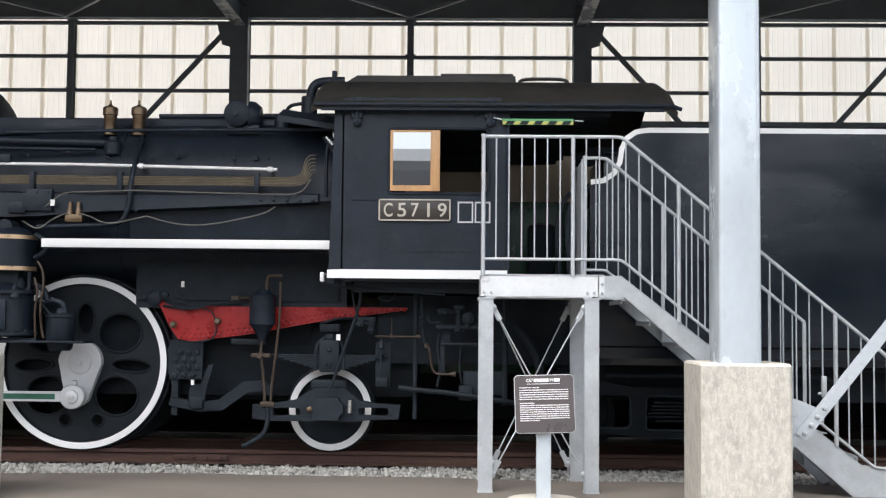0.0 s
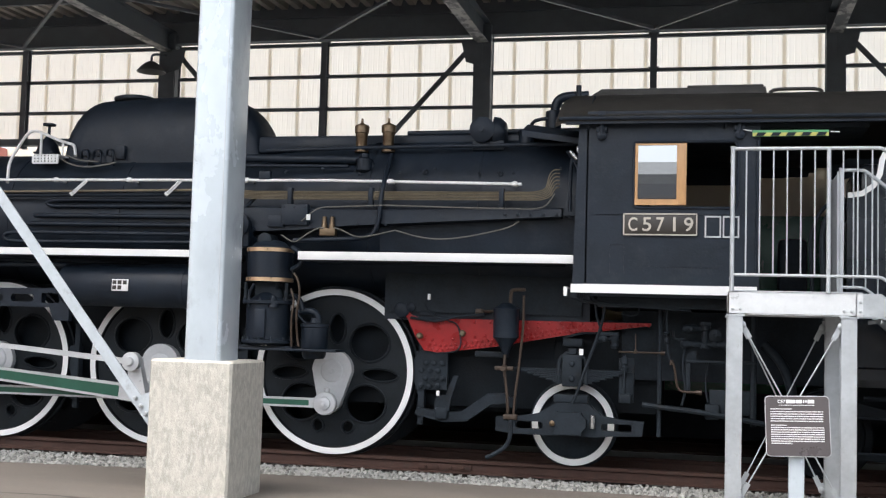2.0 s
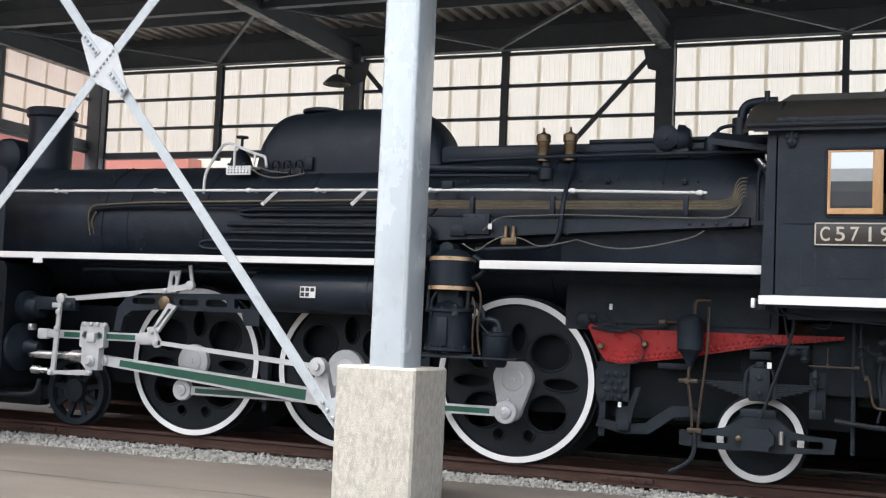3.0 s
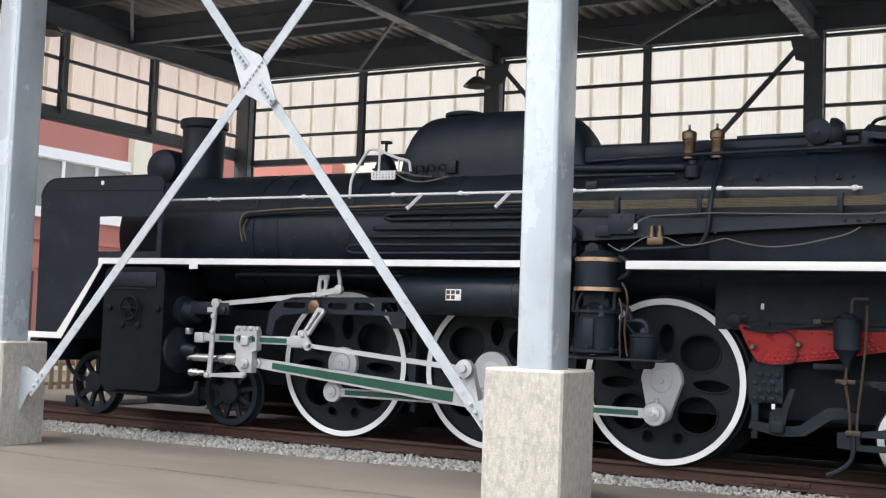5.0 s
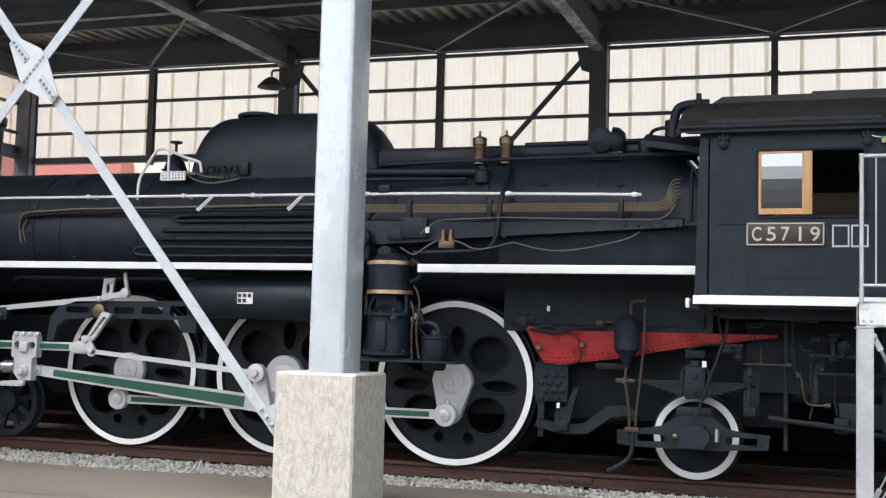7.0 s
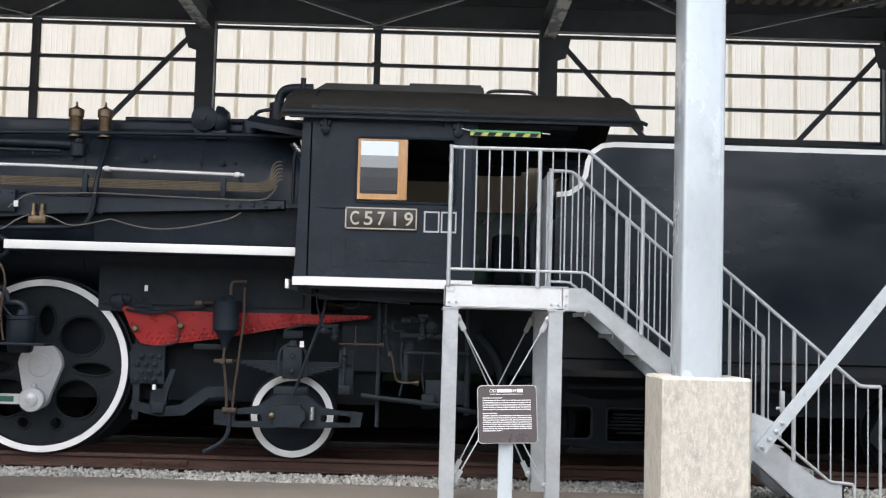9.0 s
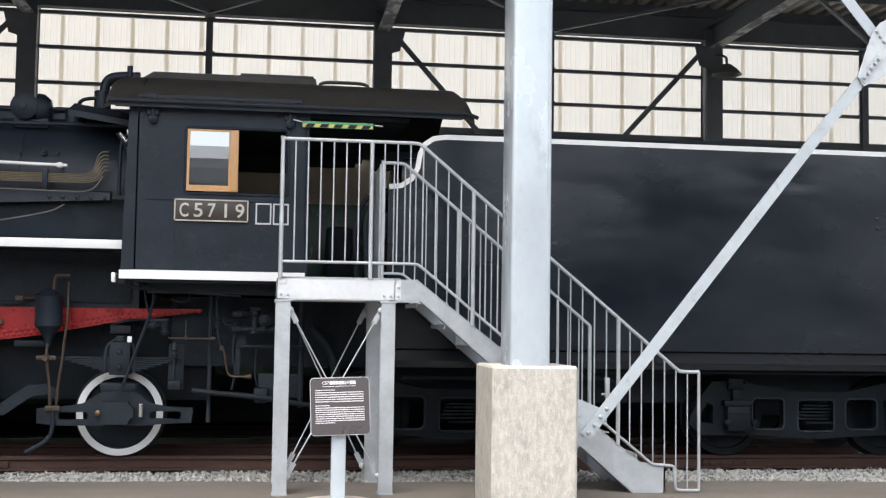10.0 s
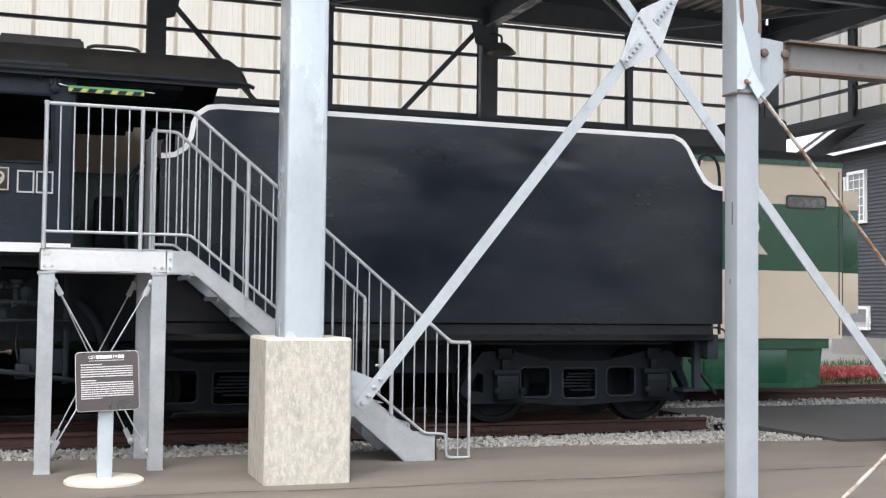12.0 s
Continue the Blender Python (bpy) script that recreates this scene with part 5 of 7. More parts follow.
# ---- pump, cab and rear end of the locomotive ----
pump = part("air_pump", Shape().turned((-0.72, -0.42, 1.79), (0, 0, 1), [(0, 0.24), (0.36, 0.24), (0.37, 0.2), (0.42, 0.15), (0.44, 0.08)], 32).turned((-0.72, -0.42, 1.13), (0, 0, 1), [(0, 0.22), (0.02, 0.27), (0.05, 0.27), (0.06, 0.23), (0.42, 0.23), (0.43, 0.27), (0.46, 0.27), (0.48, 0.18), (0.55, 0.1)], 32).box(-1.05, -0.4, -0.55, -0.3, 1.09, 1.12), BLACK, LOCO)
pieces("pump_neck", Shape().box(-0.85, -0.6, -0.52, -0.3, 1.55, 1.8, 0.03).turned((-0.62, -0.45, 1.6), (0, 0, 1), [(0, 0.07), (0.1, 0.06), (0.13, 0.03)], 12).tube([(-0.95, -0.5, 1.55), (-0.95, -0.5, 1.78)], 0.02).tube([(-0.5, -0.5, 1.55), (-0.5, -0.5, 1.78)], 0.02).turned((-0.75, -0.42, 2.22), (0, -1, 0), [(-0.1, 0.08), (0.12, 0.08), (0.14, 0.04)], 16), SOOT, pump)
for z in (1.79, 2.1):
    part("brass_band", Shape().turned((-0.72, -0.42, z), (0, 0, 1), [(0, 0.24), (0, 0.25), (0.04, 0.25), (0.04, 0.24)], 36), GOLD, pump, "bright brass band")
small("pump_bolt", Shape().bolts([(-0.72 + 0.255 * math.cos(radians(a)), -0.42 + 0.255 * math.sin(radians(a)), z) for a in range(0, 360, 30) for z in (1.18, 1.59)], 0.016, (0, 0, 1), 0.03), BLACK, pump)
pieces("pump_rib", Shape().turned((-0.72, -0.42, 1.28), (0, 0, 1), [(0, 0.231), (0, 0.238), (0.015, 0.238), (0.015, 0.231)], 32).turned((-0.72, -0.42, 1.44), (0, 0, 1), [(0, 0.231), (0, 0.238), (0.015, 0.238), (0.015, 0.231)], 32).box(-0.78, -0.66, -0.67, -0.64, 1.2, 1.5, 0.012).box(-1.05, 0.1, -0.62, -0.3, 1.075, 1.1, 0.006).turned((-0.6, -0.6, 1.52), (0, 0, 1), [(0, 0.06), (0.05, 0.055), (0.09, 0.03), (0.12, 0.02), (0.12, 0)], 14).tube([(-0.86, -0.62, 1.52), (-0.86, -0.64, 1.66), (-0.8, -0.64, 1.76)], 0.016, 8).tube([(-0.92, -0.3, 2.2), (-0.98, -0.4, 2.3), (-0.9, -0.45, 2.36)], 0.03, 8), BLACK, pump)
sw = part("drain_drum", Shape().turned((-0.2, -0.42, 1.0), (0, 0, 1), [(0, 0.1), (0.02, 0.12), (0.08, 0.13), (0.1, 0.14), (0.32, 0.14), (0.33, 0.15), (0.36, 0.15), (0.37, 0.05), (0.42, 0.04)], 24), BLACK, pump)
pv = Shape()
pv.tube([(-0.42, -0.5, 1.88), (-0.36, -0.52, 1.8), (-0.34, -0.52, 1.65), (-0.38, -0.52, 1.45), (-0.36, -0.5, 1.2), (-0.34, -0.5, 1.12)], 0.013, 8)
pv.tube([(-0.45, -0.5, 1.72), (-0.4, -0.52, 1.6), (-0.43, -0.52, 1.4), (-0.42, -0.5, 1.12)], 0.012, 8)
pieces("copper_pipe", pv, DRAINPIPE, pump, "thin copper pipes")
pump.location = (0.065, 0, 0.012)
pieces("bent_pipe", Shape().tube([(-0.48, -0.45, 1.66), (-0.38, -0.42, 1.62), (-0.34, -0.42, 1.5)], 0.03).tube([(-0.4, -0.4, 1.48), (-0.25, -0.42, 1.5), (-0.17, -0.42, 1.46), (-0.16, -0.42, 1.36)], 0.035).tube([(-0.42, -0.44, 1.5), (-0.3, -0.46, 1.36), (-0.22, -0.46, 1.34)], 0.012).tube([(-0.45, -0.5, 2.15), (-0.34, -0.55, 2.1), (-0.3, -0.58, 1.98), (-0.45, -0.5, 1.92)], 0.025), BLACK, pump)

# red side frame
rfp = [(0.86, 1.25), (0.95, 1.13), (1.1, 1.11), (1.7, 1.19), (2.4, 1.325), (3.3, 1.45), (3.3, 1.475), (2.3, 1.47), (1.3, 1.47), (0.95, 1.45), (0.8, 1.5), (0.7, 1.62), (0.64, 1.6), (0.76, 1.46)]
red = part("red_side_frame", Shape().plate(rfp, (), -0.03, 0.03), RED, LOCO, "red painted riveted side frame", smooth=20)
rv = []
for k in range(42):
    x = 0.98 + 0.056 * k
    low = float(np.interp(x, (0.95, 1.1, 1.7, 2.4, 3.3), (1.13, 1.11, 1.19, 1.33, 1.43)))
    rv.append((x, -0.03, low + 0.03))
    if low + 0.085 < 1.44:
        rv.append((x + 0.028, -0.03, low + 0.075))
    if low + 0.13 < 1.42 and k % 2:
        rv.append((x, -0.03, low + 0.125))
    if x > 1.9 and k % 2:
        rv.append((x, -0.03, 1.45))
    if x < 1.75 and k % 3 == 0:
        rv.append((x, -0.03, 1.44))
small("rivet", Shape().bolts(rv, 0.0165, h=0.016, n=8), RED, red)
small("frame_bolt", Shape().bolts([(0.9, -0.03, 1.28), (1.36, -0.03, 1.32)], 0.035, h=0.06, n=8), COPPER, red)
dz = part("dirt_collector", Shape().turned((1.86, -0.28, 1.12), (0, 0, 1), [(0, 0.03), (0.06, 0.05), (0.14, 0.1), (0.17, 0.13), (0.44, 0.13), (0.46, 0.14), (0.48, 0.1), (0.52, 0.05)], 24), BLACK, LOCO)
bb = Shape()
bb.tube([(1.86, -0.28, 1.14), (1.85, -0.3, 0.98), (1.88, -0.3, 0.8), (1.9, -0.3, 0.62), (1.9, -0.3, 0.48)], 0.015, 8)
bb.tube([(2.04, -0.3, 1.72), (2.04, -0.3, 1.4), (2.0, -0.3, 0.95), (1.97, -0.3, 0.7), (1.96, -0.3, 0.5)], 0.013, 8)
bb.turned((1.85, -0.36, 0.98), (0, 1, 0), [(0, 0.03), (0.1, 0.035)], 10).box(1.76, 1.95, -0.33, -0.27, 0.96, 1.0, 0.008).box(1.86, 2.0, -0.33, -0.27, 0.47, 0.52, 0.006)
bb.tube([(1.9, -0.28, 1.64), (1.9, -0.28, 1.77), (1.95, -0.28, 1.78), (2.05, -0.28, 1.78)], 0.018, 8)
pieces("drain_pipe", bb, DRAINPIPE, dz, "dull brown drain pipes")
part("rubber_hose", Shape().tube([(1.93, -0.3, 0.48), (1.94, -0.32, 0.3), (1.9, -0.34, 0.2), (1.8, -0.36, 0.13), (1.7, -0.36, 0.08)], 0.022, 8), SOOT, dz)
bt = Shape().tube([(1.5, -0.05, 1.55), (1.7, -0.1, 1.56), (1.8, -0.15, 1.55)], 0.014, 8).tube([(0.85, 0.02, 1.52), (1.2, 0.0, 1.56), (1.5, -0.02, 1.55)], 0.012, 8).box(1.5, 1.58, -0.1, 0.0, 1.52, 1.58, 0.01)
bt.tube([(1.0, 0.05, 1.16), (1.15, 0.02, 1.12), (1.28, 0.02, 1.14), (1.32, 0.05, 1.25)], 0.007, 6)
pieces("brake_pipe", bt, DRAINPIPE, LOCO, "thin dull copper pipe")
pieces("injector", Shape().turned((0.7, -0.02, 1.55), (0, -1, 0), [(-0.1, 0.07), (0.05, 0.08), (0.07, 0.05)], 16).turned((0.8, -0.02, 1.58), (0, -1, 0), [(-0.1, 0.05), (0.06, 0.05), (0.08, 0.02)], 14).box(0.9, 1.06, -0.06, 0.1, 1.5, 1.54), BLACK, LOCO)

# riveted ash-pan side, equaliser and trailing truck
part("rivet_plate", Shape().box(0.86, 1.2, 0.0, 0.06, 0.72, 1.12).bolts([(0.92 + 0.09 * i + 0.045 * (j % 2), 0.0, 0.76 + 0.08 * j) for i in range(3) for j in range(4)], 0.03, h=0.03, n=10), SOOT, LOCO)
eq = [(0.93, 0.46), (1.2, 0.4), (1.45, 0.42), (1.7, 0.6), (1.85, 0.62), (1.95, 0.55), (1.95, 0.66), (1.85, 0.72), (1.66, 0.71), (1.4, 0.52), (1.2, 0.5), (0.93, 0.54)]
part("equaliser", Shape().plate(eq, (), -0.16, -0.06).box(1.12, 1.26, -0.22, -0.08, 0.43, 0.56, 0.03).plate([(1.11, 0.52), (1.27, 0.52), (1.29, 0.64), (1.36, 0.88), (1.31, 0.88), (1.23, 0.68), (1.16, 0.68), (1.12, 0.64)], (), -0.2, -0.16), SOOT, LOCO, smooth=25)
tr = [(1.78, 0.35), (2.0, 0.33), (2.3, 0.33), (2.78, 0.33), (3.0, 0.35), (3.24, 0.36), (3.26, 0.5), (3.0, 0.515), (2.85, 0.54), (2.7, 0.66), (2.4, 0.66), (2.2, 0.54), (1.95, 0.5), (1.78, 0.49)]
tk = part("trailing_truck", Shape().plate(tr, [rounded(1.98, 2.26, 0.385, 0.46, 0.03), rounded(2.84, 3.14, 0.395, 0.47, 0.03)], -0.3, -0.2), SOOT, LOCO, smooth=25)
part("axle_box", Shape().plate([(2.4, 0.35), (2.65, 0.35), (2.66, 0.39), (2.7, 0.43), (2.7, 0.5), (2.66, 0.54), (2.65, 0.57), (2.4, 0.57), (2.39, 0.54), (2.35, 0.5), (2.35, 0.43), (2.39, 0.39)], (), -0.42, -0.3), SOOT, tk, smooth=25)
part("oil_plug", Shape().turned((2.37, -0.42, 0.46), (0, -1, 0), [(0, 0.028), (0.03, 0.028), (0.04, 0.01)], 12), BRASS, tk)
part("steel_pin", Shape().turned((2.76, -0.35, 0.42), (0, 0, 1), [(0, 0.025), (0.13, 0.025)], 12), STEEL, tk)
part("spring_hanger", Shape().box(2.44, 2.64, -0.3, -0.12, 0.82, 1.14, 0.015).box(2.5, 2.58, -0.3, -0.14, 1.14, 1.2, 0.01).box(2.36, 2.7, -0.28, -0.1, 0.66, 0.74, 0.01).bolts([(2.54, -0.3, 0.9), (2.54, -0.3, 1.05)], 0.03, h=0.03).tube([(2.4, -0.25, 0.84), (2.4, -0.25, 1.1), (2.5, -0.25, 1.16)], 0.02).tube([(2.68, -0.25, 0.84), (2.68, -0.25, 1.1), (2.58, -0.25, 1.16)], 0.02), SOOT, tk)
lf = Shape()
for k in range(7):
    w2 = 0.59 - 0.065 * k
    lf.box(2.54 - w2, 2.54 + w2, -0.26, -0.14, 0.975 - 0.02 * k, 0.992 - 0.02 * k, 0.004)
pieces("leaf_spring", lf, SOOT, tk)
part("spring_link", Shape().tube([(3.06, -0.3, 1.15), (3.06, -0.3, 0.72)], 0.014).turned((3.06, -0.3, 1.0), (0, 0, 1), [(0, 0.03), (0.03, 0.035), (0.04, 0.02), (0.06, 0.02), (0.07, 0.035), (0.12, 0.03), (0.14, 0.015)], 12).box(3.0, 3.15, -0.22, -0.19, 0.68, 1.12, 0.006).box(3.01, 3.13, -0.33, -0.22, 0.68, 0.77, 0.012), SOOT, tk)
part("cover_plate", Shape().box(0.52, 2.6, -0.06, -0.03, 1.53, 2.02), SOOT, LOCO)
cc = Shape()
cc.tube([(2.86, -0.35, 1.72), (2.85, -0.35, 1.5), (2.75, -0.36, 1.2), (2.68, -0.38, 1.0), (2.6, -0.38, 0.75), (2.56, -0.38, 0.66)], 0.015, 8)
cc.tube([(3.21, -0.3, 1.74), (3.195, -0.3, 1.6), (3.17, -0.3, 1.545), (3.1, -0.3, 1.538), (3.016, -0.3, 1.563)], 0.009, 6)
cc.tube([(2.76, -0.3, 1.66), (2.78, -0.3, 1.5), (2.86, -0.3, 1.3)], 0.012, 6)
pieces("hose", cc, SOOT, LOCO)
# valve beside the red frame
inj = Shape().box(2.82, 3.0, -0.36, -0.26, 1.34, 1.375, 0.008).turned((2.96, -0.31, 1.21), (0, 0, 1), [(0, 0.025), (0.03, 0.045), (0.06, 0.03), (0.1, 0.045), (0.14, 0.045)], 14)
inj.turned((2.78, -0.31, 1.31), (1, 0, 0), [(0, 0.02), (0.03, 0.04), (0.06, 0.04), (0.07, 0.025), (0.18, 0.025)], 14).turned((2.86, -0.34, 1.31), (0, -1, 0), [(0, 0.035), (0.04, 0.035), (0.05, 0.015), (0.09, 0.015)], 12)
pieces("check_valve", inj, SOOT, LOCO)
# injector on its bracket under the cab
inj = Shape().turned((3.62, -0.3, 1.43), (1, 0, 0), [(0, 0.03), (0.04, 0.045), (0.12, 0.045), (0.14, 0.03), (0.2, 0.03)], 16).turned((3.7, -0.345, 1.43), (0, -1, 0), [(-0.03, 0.03), (0.02, 0.03), (0.03, 0.018), (0.06, 0.018)], 12)
inj.turned((3.835, -0.3, 1.24), (0, 0, 1), [(0, 0.05), (0.03, 0.05), (0.04, 0.032), (0.17, 0.032), (0.18, 0.05), (0.22, 0.05)], 16).box(3.785, 3.89, -0.34, -0.24, 1.46, 1.5, 0.008)
inj.turned((3.6, -0.3, 1.28), (1, 0, 0), [(0, 0.02), (0.02, 0.04), (0.06, 0.04), (0.08, 0.028), (0.4, 0.028), (0.42, 0.045), (0.47, 0.045)], 16)
inj.turned((3.93, -0.32, 1.37), (0, -1, 0), [(-0.06, 0.05), (0.01, 0.05), (0.02, 0.06), (0.04, 0.06), (0.05, 0.02), (0.09, 0.02)], 14).turned((3.92, -0.3, 1.29), (0, -1, 0), [(-0.05, 0.03), (0.04, 0.03), (0.05, 0.015)], 12)
inj.tube([(3.53, -0.32, 1.4), (3.53, -0.33, 1.34), (3.57, -0.33, 1.32), (3.65, -0.32, 1.33)], 0.011, 8)
pieces("injector", inj, SOOT, LOCO)
pieces("injector_bracket", Shape().box(3.66, 4.32, -0.3, -0.18, 1.1, 1.125, 0.004).box(3.655, 3.7, -0.28, -0.2, 0.8, 1.1, 0.006).plate([(3.64, 1.12), (3.75, 1.12), (3.75, 1.24), (3.7, 1.24)], (), -0.24, -0.22).box(3.88, 4.3, -0.2, -0.15, 0.6, 0.84, 0.01).box(3.84, 3.98, -0.26, -0.15, 0.55, 0.7, 0.02), SOOT, LOCO)
rp = Shape()
rp.tube([(3.0, -0.3, 1.183), (3.45, -0.3, 1.183)], 0.009, 8).tube([(3.166, -0.3, 1.364), (3.166, -0.3, 1.19)], 0.006, 6)
rp.turned((3.41, -0.3, 1.183), (1, 0, 0), [(0, 0.02), (0.04, 0.02)], 8).turned((3.166, -0.3, 1.17), (0, 0, 1), [(0, 0.015), (0.04, 0.015)], 8)
rp.tube([(3.5, -0.3, 1.1), (3.525, -0.31, 1.1), (3.545, -0.31, 1.06), (3.568, -0.31, 0.889), (3.59, -0.31, 0.83), (3.64, -0.31, 0.81), (3.81, -0.31, 0.814)], 0.0115, 8)
rp.turned((3.75, -0.31, 0.813), (1, 0, 0), [(0, 0.02), (0.03, 0.02), (0.035, 0.026), (0.06, 0.026)], 8).turned((3.515, -0.3, 1.07), (0, 0, 1), [(0, 0.018), (0.05, 0.018)], 8)
pieces("rusty_pipe", rp, DRAINPIPE, LOCO, "rust-brown pipes under the cab")
dk = Shape().tube([(3.462, -0.3, 1.63), (3.466, -0.3, 1.39), (3.48, -0.3, 1.2), (3.505, -0.3, 1.1)], 0.013, 8)
dk.turned((3.466, -0.3, 1.36), (0, 0, 1), [(0, 0.02), (0.02, 0.034), (0.04, 0.02)], 10).turned((3.468, -0.3, 1.28), (0, 0, 1), [(0, 0.015), (0.01, 0.026), (0.05, 0.026), (0.06, 0.015)], 10)
dk.tube([(3.237, -0.3, 0.675), (3.5, -0.3, 0.645), (3.76, -0.3, 0.627), (4.2, -0.25, 0.56), (4.6, -0.2, 0.5)], 0.026, 8)
dk.tube([(3.4, -0.22, 0.36), (3.4, -0.22, 1.65)], 0.022, 8).tube([(3.64, -0.25, 1.22), (3.62, -0.25, 1.05), (3.66, -0.25, 0.85), (3.62, -0.25, 0.68)], 0.014, 8)
dk.tube([(3.86, -0.22, 1.1), (3.84, -0.22, 0.86), (3.87, -0.22, 0.72)], 0.01, 6).tube([(4.3, -0.2, 0.5), (4.3, -0.2, 1.6)], 0.03, 8)
dk.tube([(4.4, -0.1, 1.3), (4.6, -0.15, 1.1), (4.7, -0.15, 0.7), (4.5, -0.15, 0.5)], 0.05, 10)
pieces("pipework", dk, SOOT, LOCO)
# small lines and brackets over the red frame and under the cab
ov = Shape().tube([(0.95, -0.08, 1.62), (1.02, -0.09, 1.5), (1.2, -0.09, 1.45), (1.32, -0.08, 1.42), (1.36, -0.07, 1.2), (1.3, -0.07, 1.12), (1.05, -0.07, 1.1)], 0.008, 6)
ov.tube([(0.8, -0.06, 1.47), (1.1, -0.1, 1.43), (1.3, -0.1, 1.5), (1.6, -0.1, 1.52)], 0.015, 6).tube([(2.42, -0.1, 1.3), (2.6, -0.1, 1.36), (2.75, -0.1, 1.36)], 0.012, 6)
ov.tube([(2.5, -0.45, 1.73), (2.7, -0.45, 1.66), (4.2, -0.45, 1.62)], 0.018, 6).tube([(2.75, -0.5, 1.74), (2.75, -0.5, 1.68), (3.0, -0.5, 1.64), (3.7, -0.48, 1.6)], 0.012, 6)
ov.box(2.42, 2.62, -0.12, -0.03, 1.22, 1.3, 0.01).box(1.5, 1.85, -0.06, -0.01, 1.08, 1.14, 0.01)
pieces("thin_pipe", ov, SOOT, LOCO)
part("drag_box", Shape().box(3.0, 5.0, 0.1, 2 * YC - 0.1, 0.9, 1.6).box(2.8, 4.9, -0.5, 2 * YC + 0.5, 1.62, 1.72), SOOT, LOCO)

# cab
CY = -0.8
cab = part("cab_side", Shape().plate([(2.7, 1.74), (4.24, 1.74), (4.24, 3.5), (2.7, 3.5)], [rounded(3.165, 4.1, 2.58, 3.185, 0.03, 3)], CY, CY + 0.012), BLACK, LOCO, smooth=0)
part("cab_side_far", Shape().plate([(2.7, 1.74), (4.24, 1.74), (4.24, 3.5), (2.7, 3.5)], [rounded(2.95, 4.2, 2.55, 3.3, 0.03, 3)], 2 * YC - CY - 0.012, 2 * YC - CY), BLACK, LOCO, smooth=0)
part("cab_front", Shape().plate([(CY, 1.74), (CY, 3.45), (-0.3, 3.75), (YC, 3.9), (2 * YC + 0.3, 3.75), (2 * YC - CY, 3.45), (2 * YC - CY, 1.74)], (), 2.7, 2.715, "yz"), BLACK, LOCO, smooth=0)
part("cab_front_bend", Shape().plate([(2.58, 1.78), (2.7, 1.74), (2.7, 3.45), (2.62, 3.4)], (), CY + 0.004, CY + 0.014), BLACK, LOCO, smooth=0)
part("cab_floor", Shape().box(2.72, 4.9, CY + 0.03, 2 * YC - CY - 0.03, 1.72, 1.78), SOOT, LOCO)
part("backhead", Shape().turned((2.72, YC, 2.6), (1, 0, 0), [(0, 0.75), (0.35, 0.75), (0.4, 0.68)], 32).box(2.72, 3.1, 0.1, 1.2, 1.78, 2.6).box(3.1, 3.2, -0.1, 1.3, 2.75, 2.85), SOOT, LOCO)
sk = part("white_skirt", Shape().plate([(2.57, 1.745), (4.3, 1.745), (4.3, 1.83), (2.72, 1.83), (2.57, 1.825)], (), CY - 0.012, CY - 0.001), WHITE, LOCO, "white painted cab skirt", smooth=0)
trim = Shape().box(2.8, 4.22, CY - 0.012, CY - 0.002, 2.5, 2.515).box(2.75, 4.2, CY - 0.02, CY, 3.4, 3.43)
trim.tube([(x, CY - 0.006, z) for x, z in rounded(3.15, 4.12, 2.565, 3.2, 0.04, 4)] + [(4.12, CY - 0.006, 3.16)], 0.012, 6, False)
trim.plate([(2.93, 1.93), (3.07, 1.93), (3.07, 2.22), (2.93, 2.22)], [[(2.938, 1.938), (3.062, 1.938), (3.062, 2.212), (2.938, 2.212)]], CY - 0.007, CY - 0.001).box(3.3, 3.9, CY - 0.006, CY - 0.001, 2.0, 2.01)
trim.bolts([(2.8 + 0.12 * k, CY - 0.002, 1.86) for k in range(12)], 0.008, h=0.006)
part("beading", trim, BLACK, cab)
# drip rail, stay brackets
bk = Shape()
for x in (2.84, 4.13):
    bk.bar((x, CY - 0.015, 3.5), (x, CY - 0.02, 3.24), 0.07, 0.022, (0, 1, 0)).box(x - 0.055, x + 0.055, CY - 0.05, CY, 3.29, 3.35, 0.01).turned((x, CY - 0.01, 3.26), (0, -1, 0), [(0, 0.045), (0.035, 0.045), (0.05, 0.02)], 12).tube([(x, CY - 0.05, 3.4), (x, CY - 0.05, 3.27)], 0.018, 8).tube([(x, CY - 0.03, 3.46), (x - 0.12, CY - 0.02, 3.4), (x - 0.14, CY - 0.02, 3.32)], 0.012, 6)
pieces("stay_bracket", bk, BLACK, cab)
win = part("sliding_window", Shape().plate([(3.165, 2.59), (3.645, 2.59), (3.645, 3.18), (3.165, 3.18)], [[(3.19, 2.645), (3.555, 2.645), (3.555, 3.165), (3.19, 3.165)]], CY - 0.018, CY + 0.012), WOOD, cab, "varnished wooden window sash", smooth=0)
pane = part("pane", Shape().box(3.18, 3.565, CY - 0.004, CY, 2.635, 3.17), GLASS, win)
part("sash_stile", Shape().box(3.57, 3.635, CY - 0.026, CY - 0.018, 2.6, 3.17, 0.003), WOOD, win)
part("far_sash", Shape().box(3.7, 4.1, 2 * YC - CY - 0.03, 2 * YC - CY - 0.01, 2.56, 2.62), WOOD, cab)
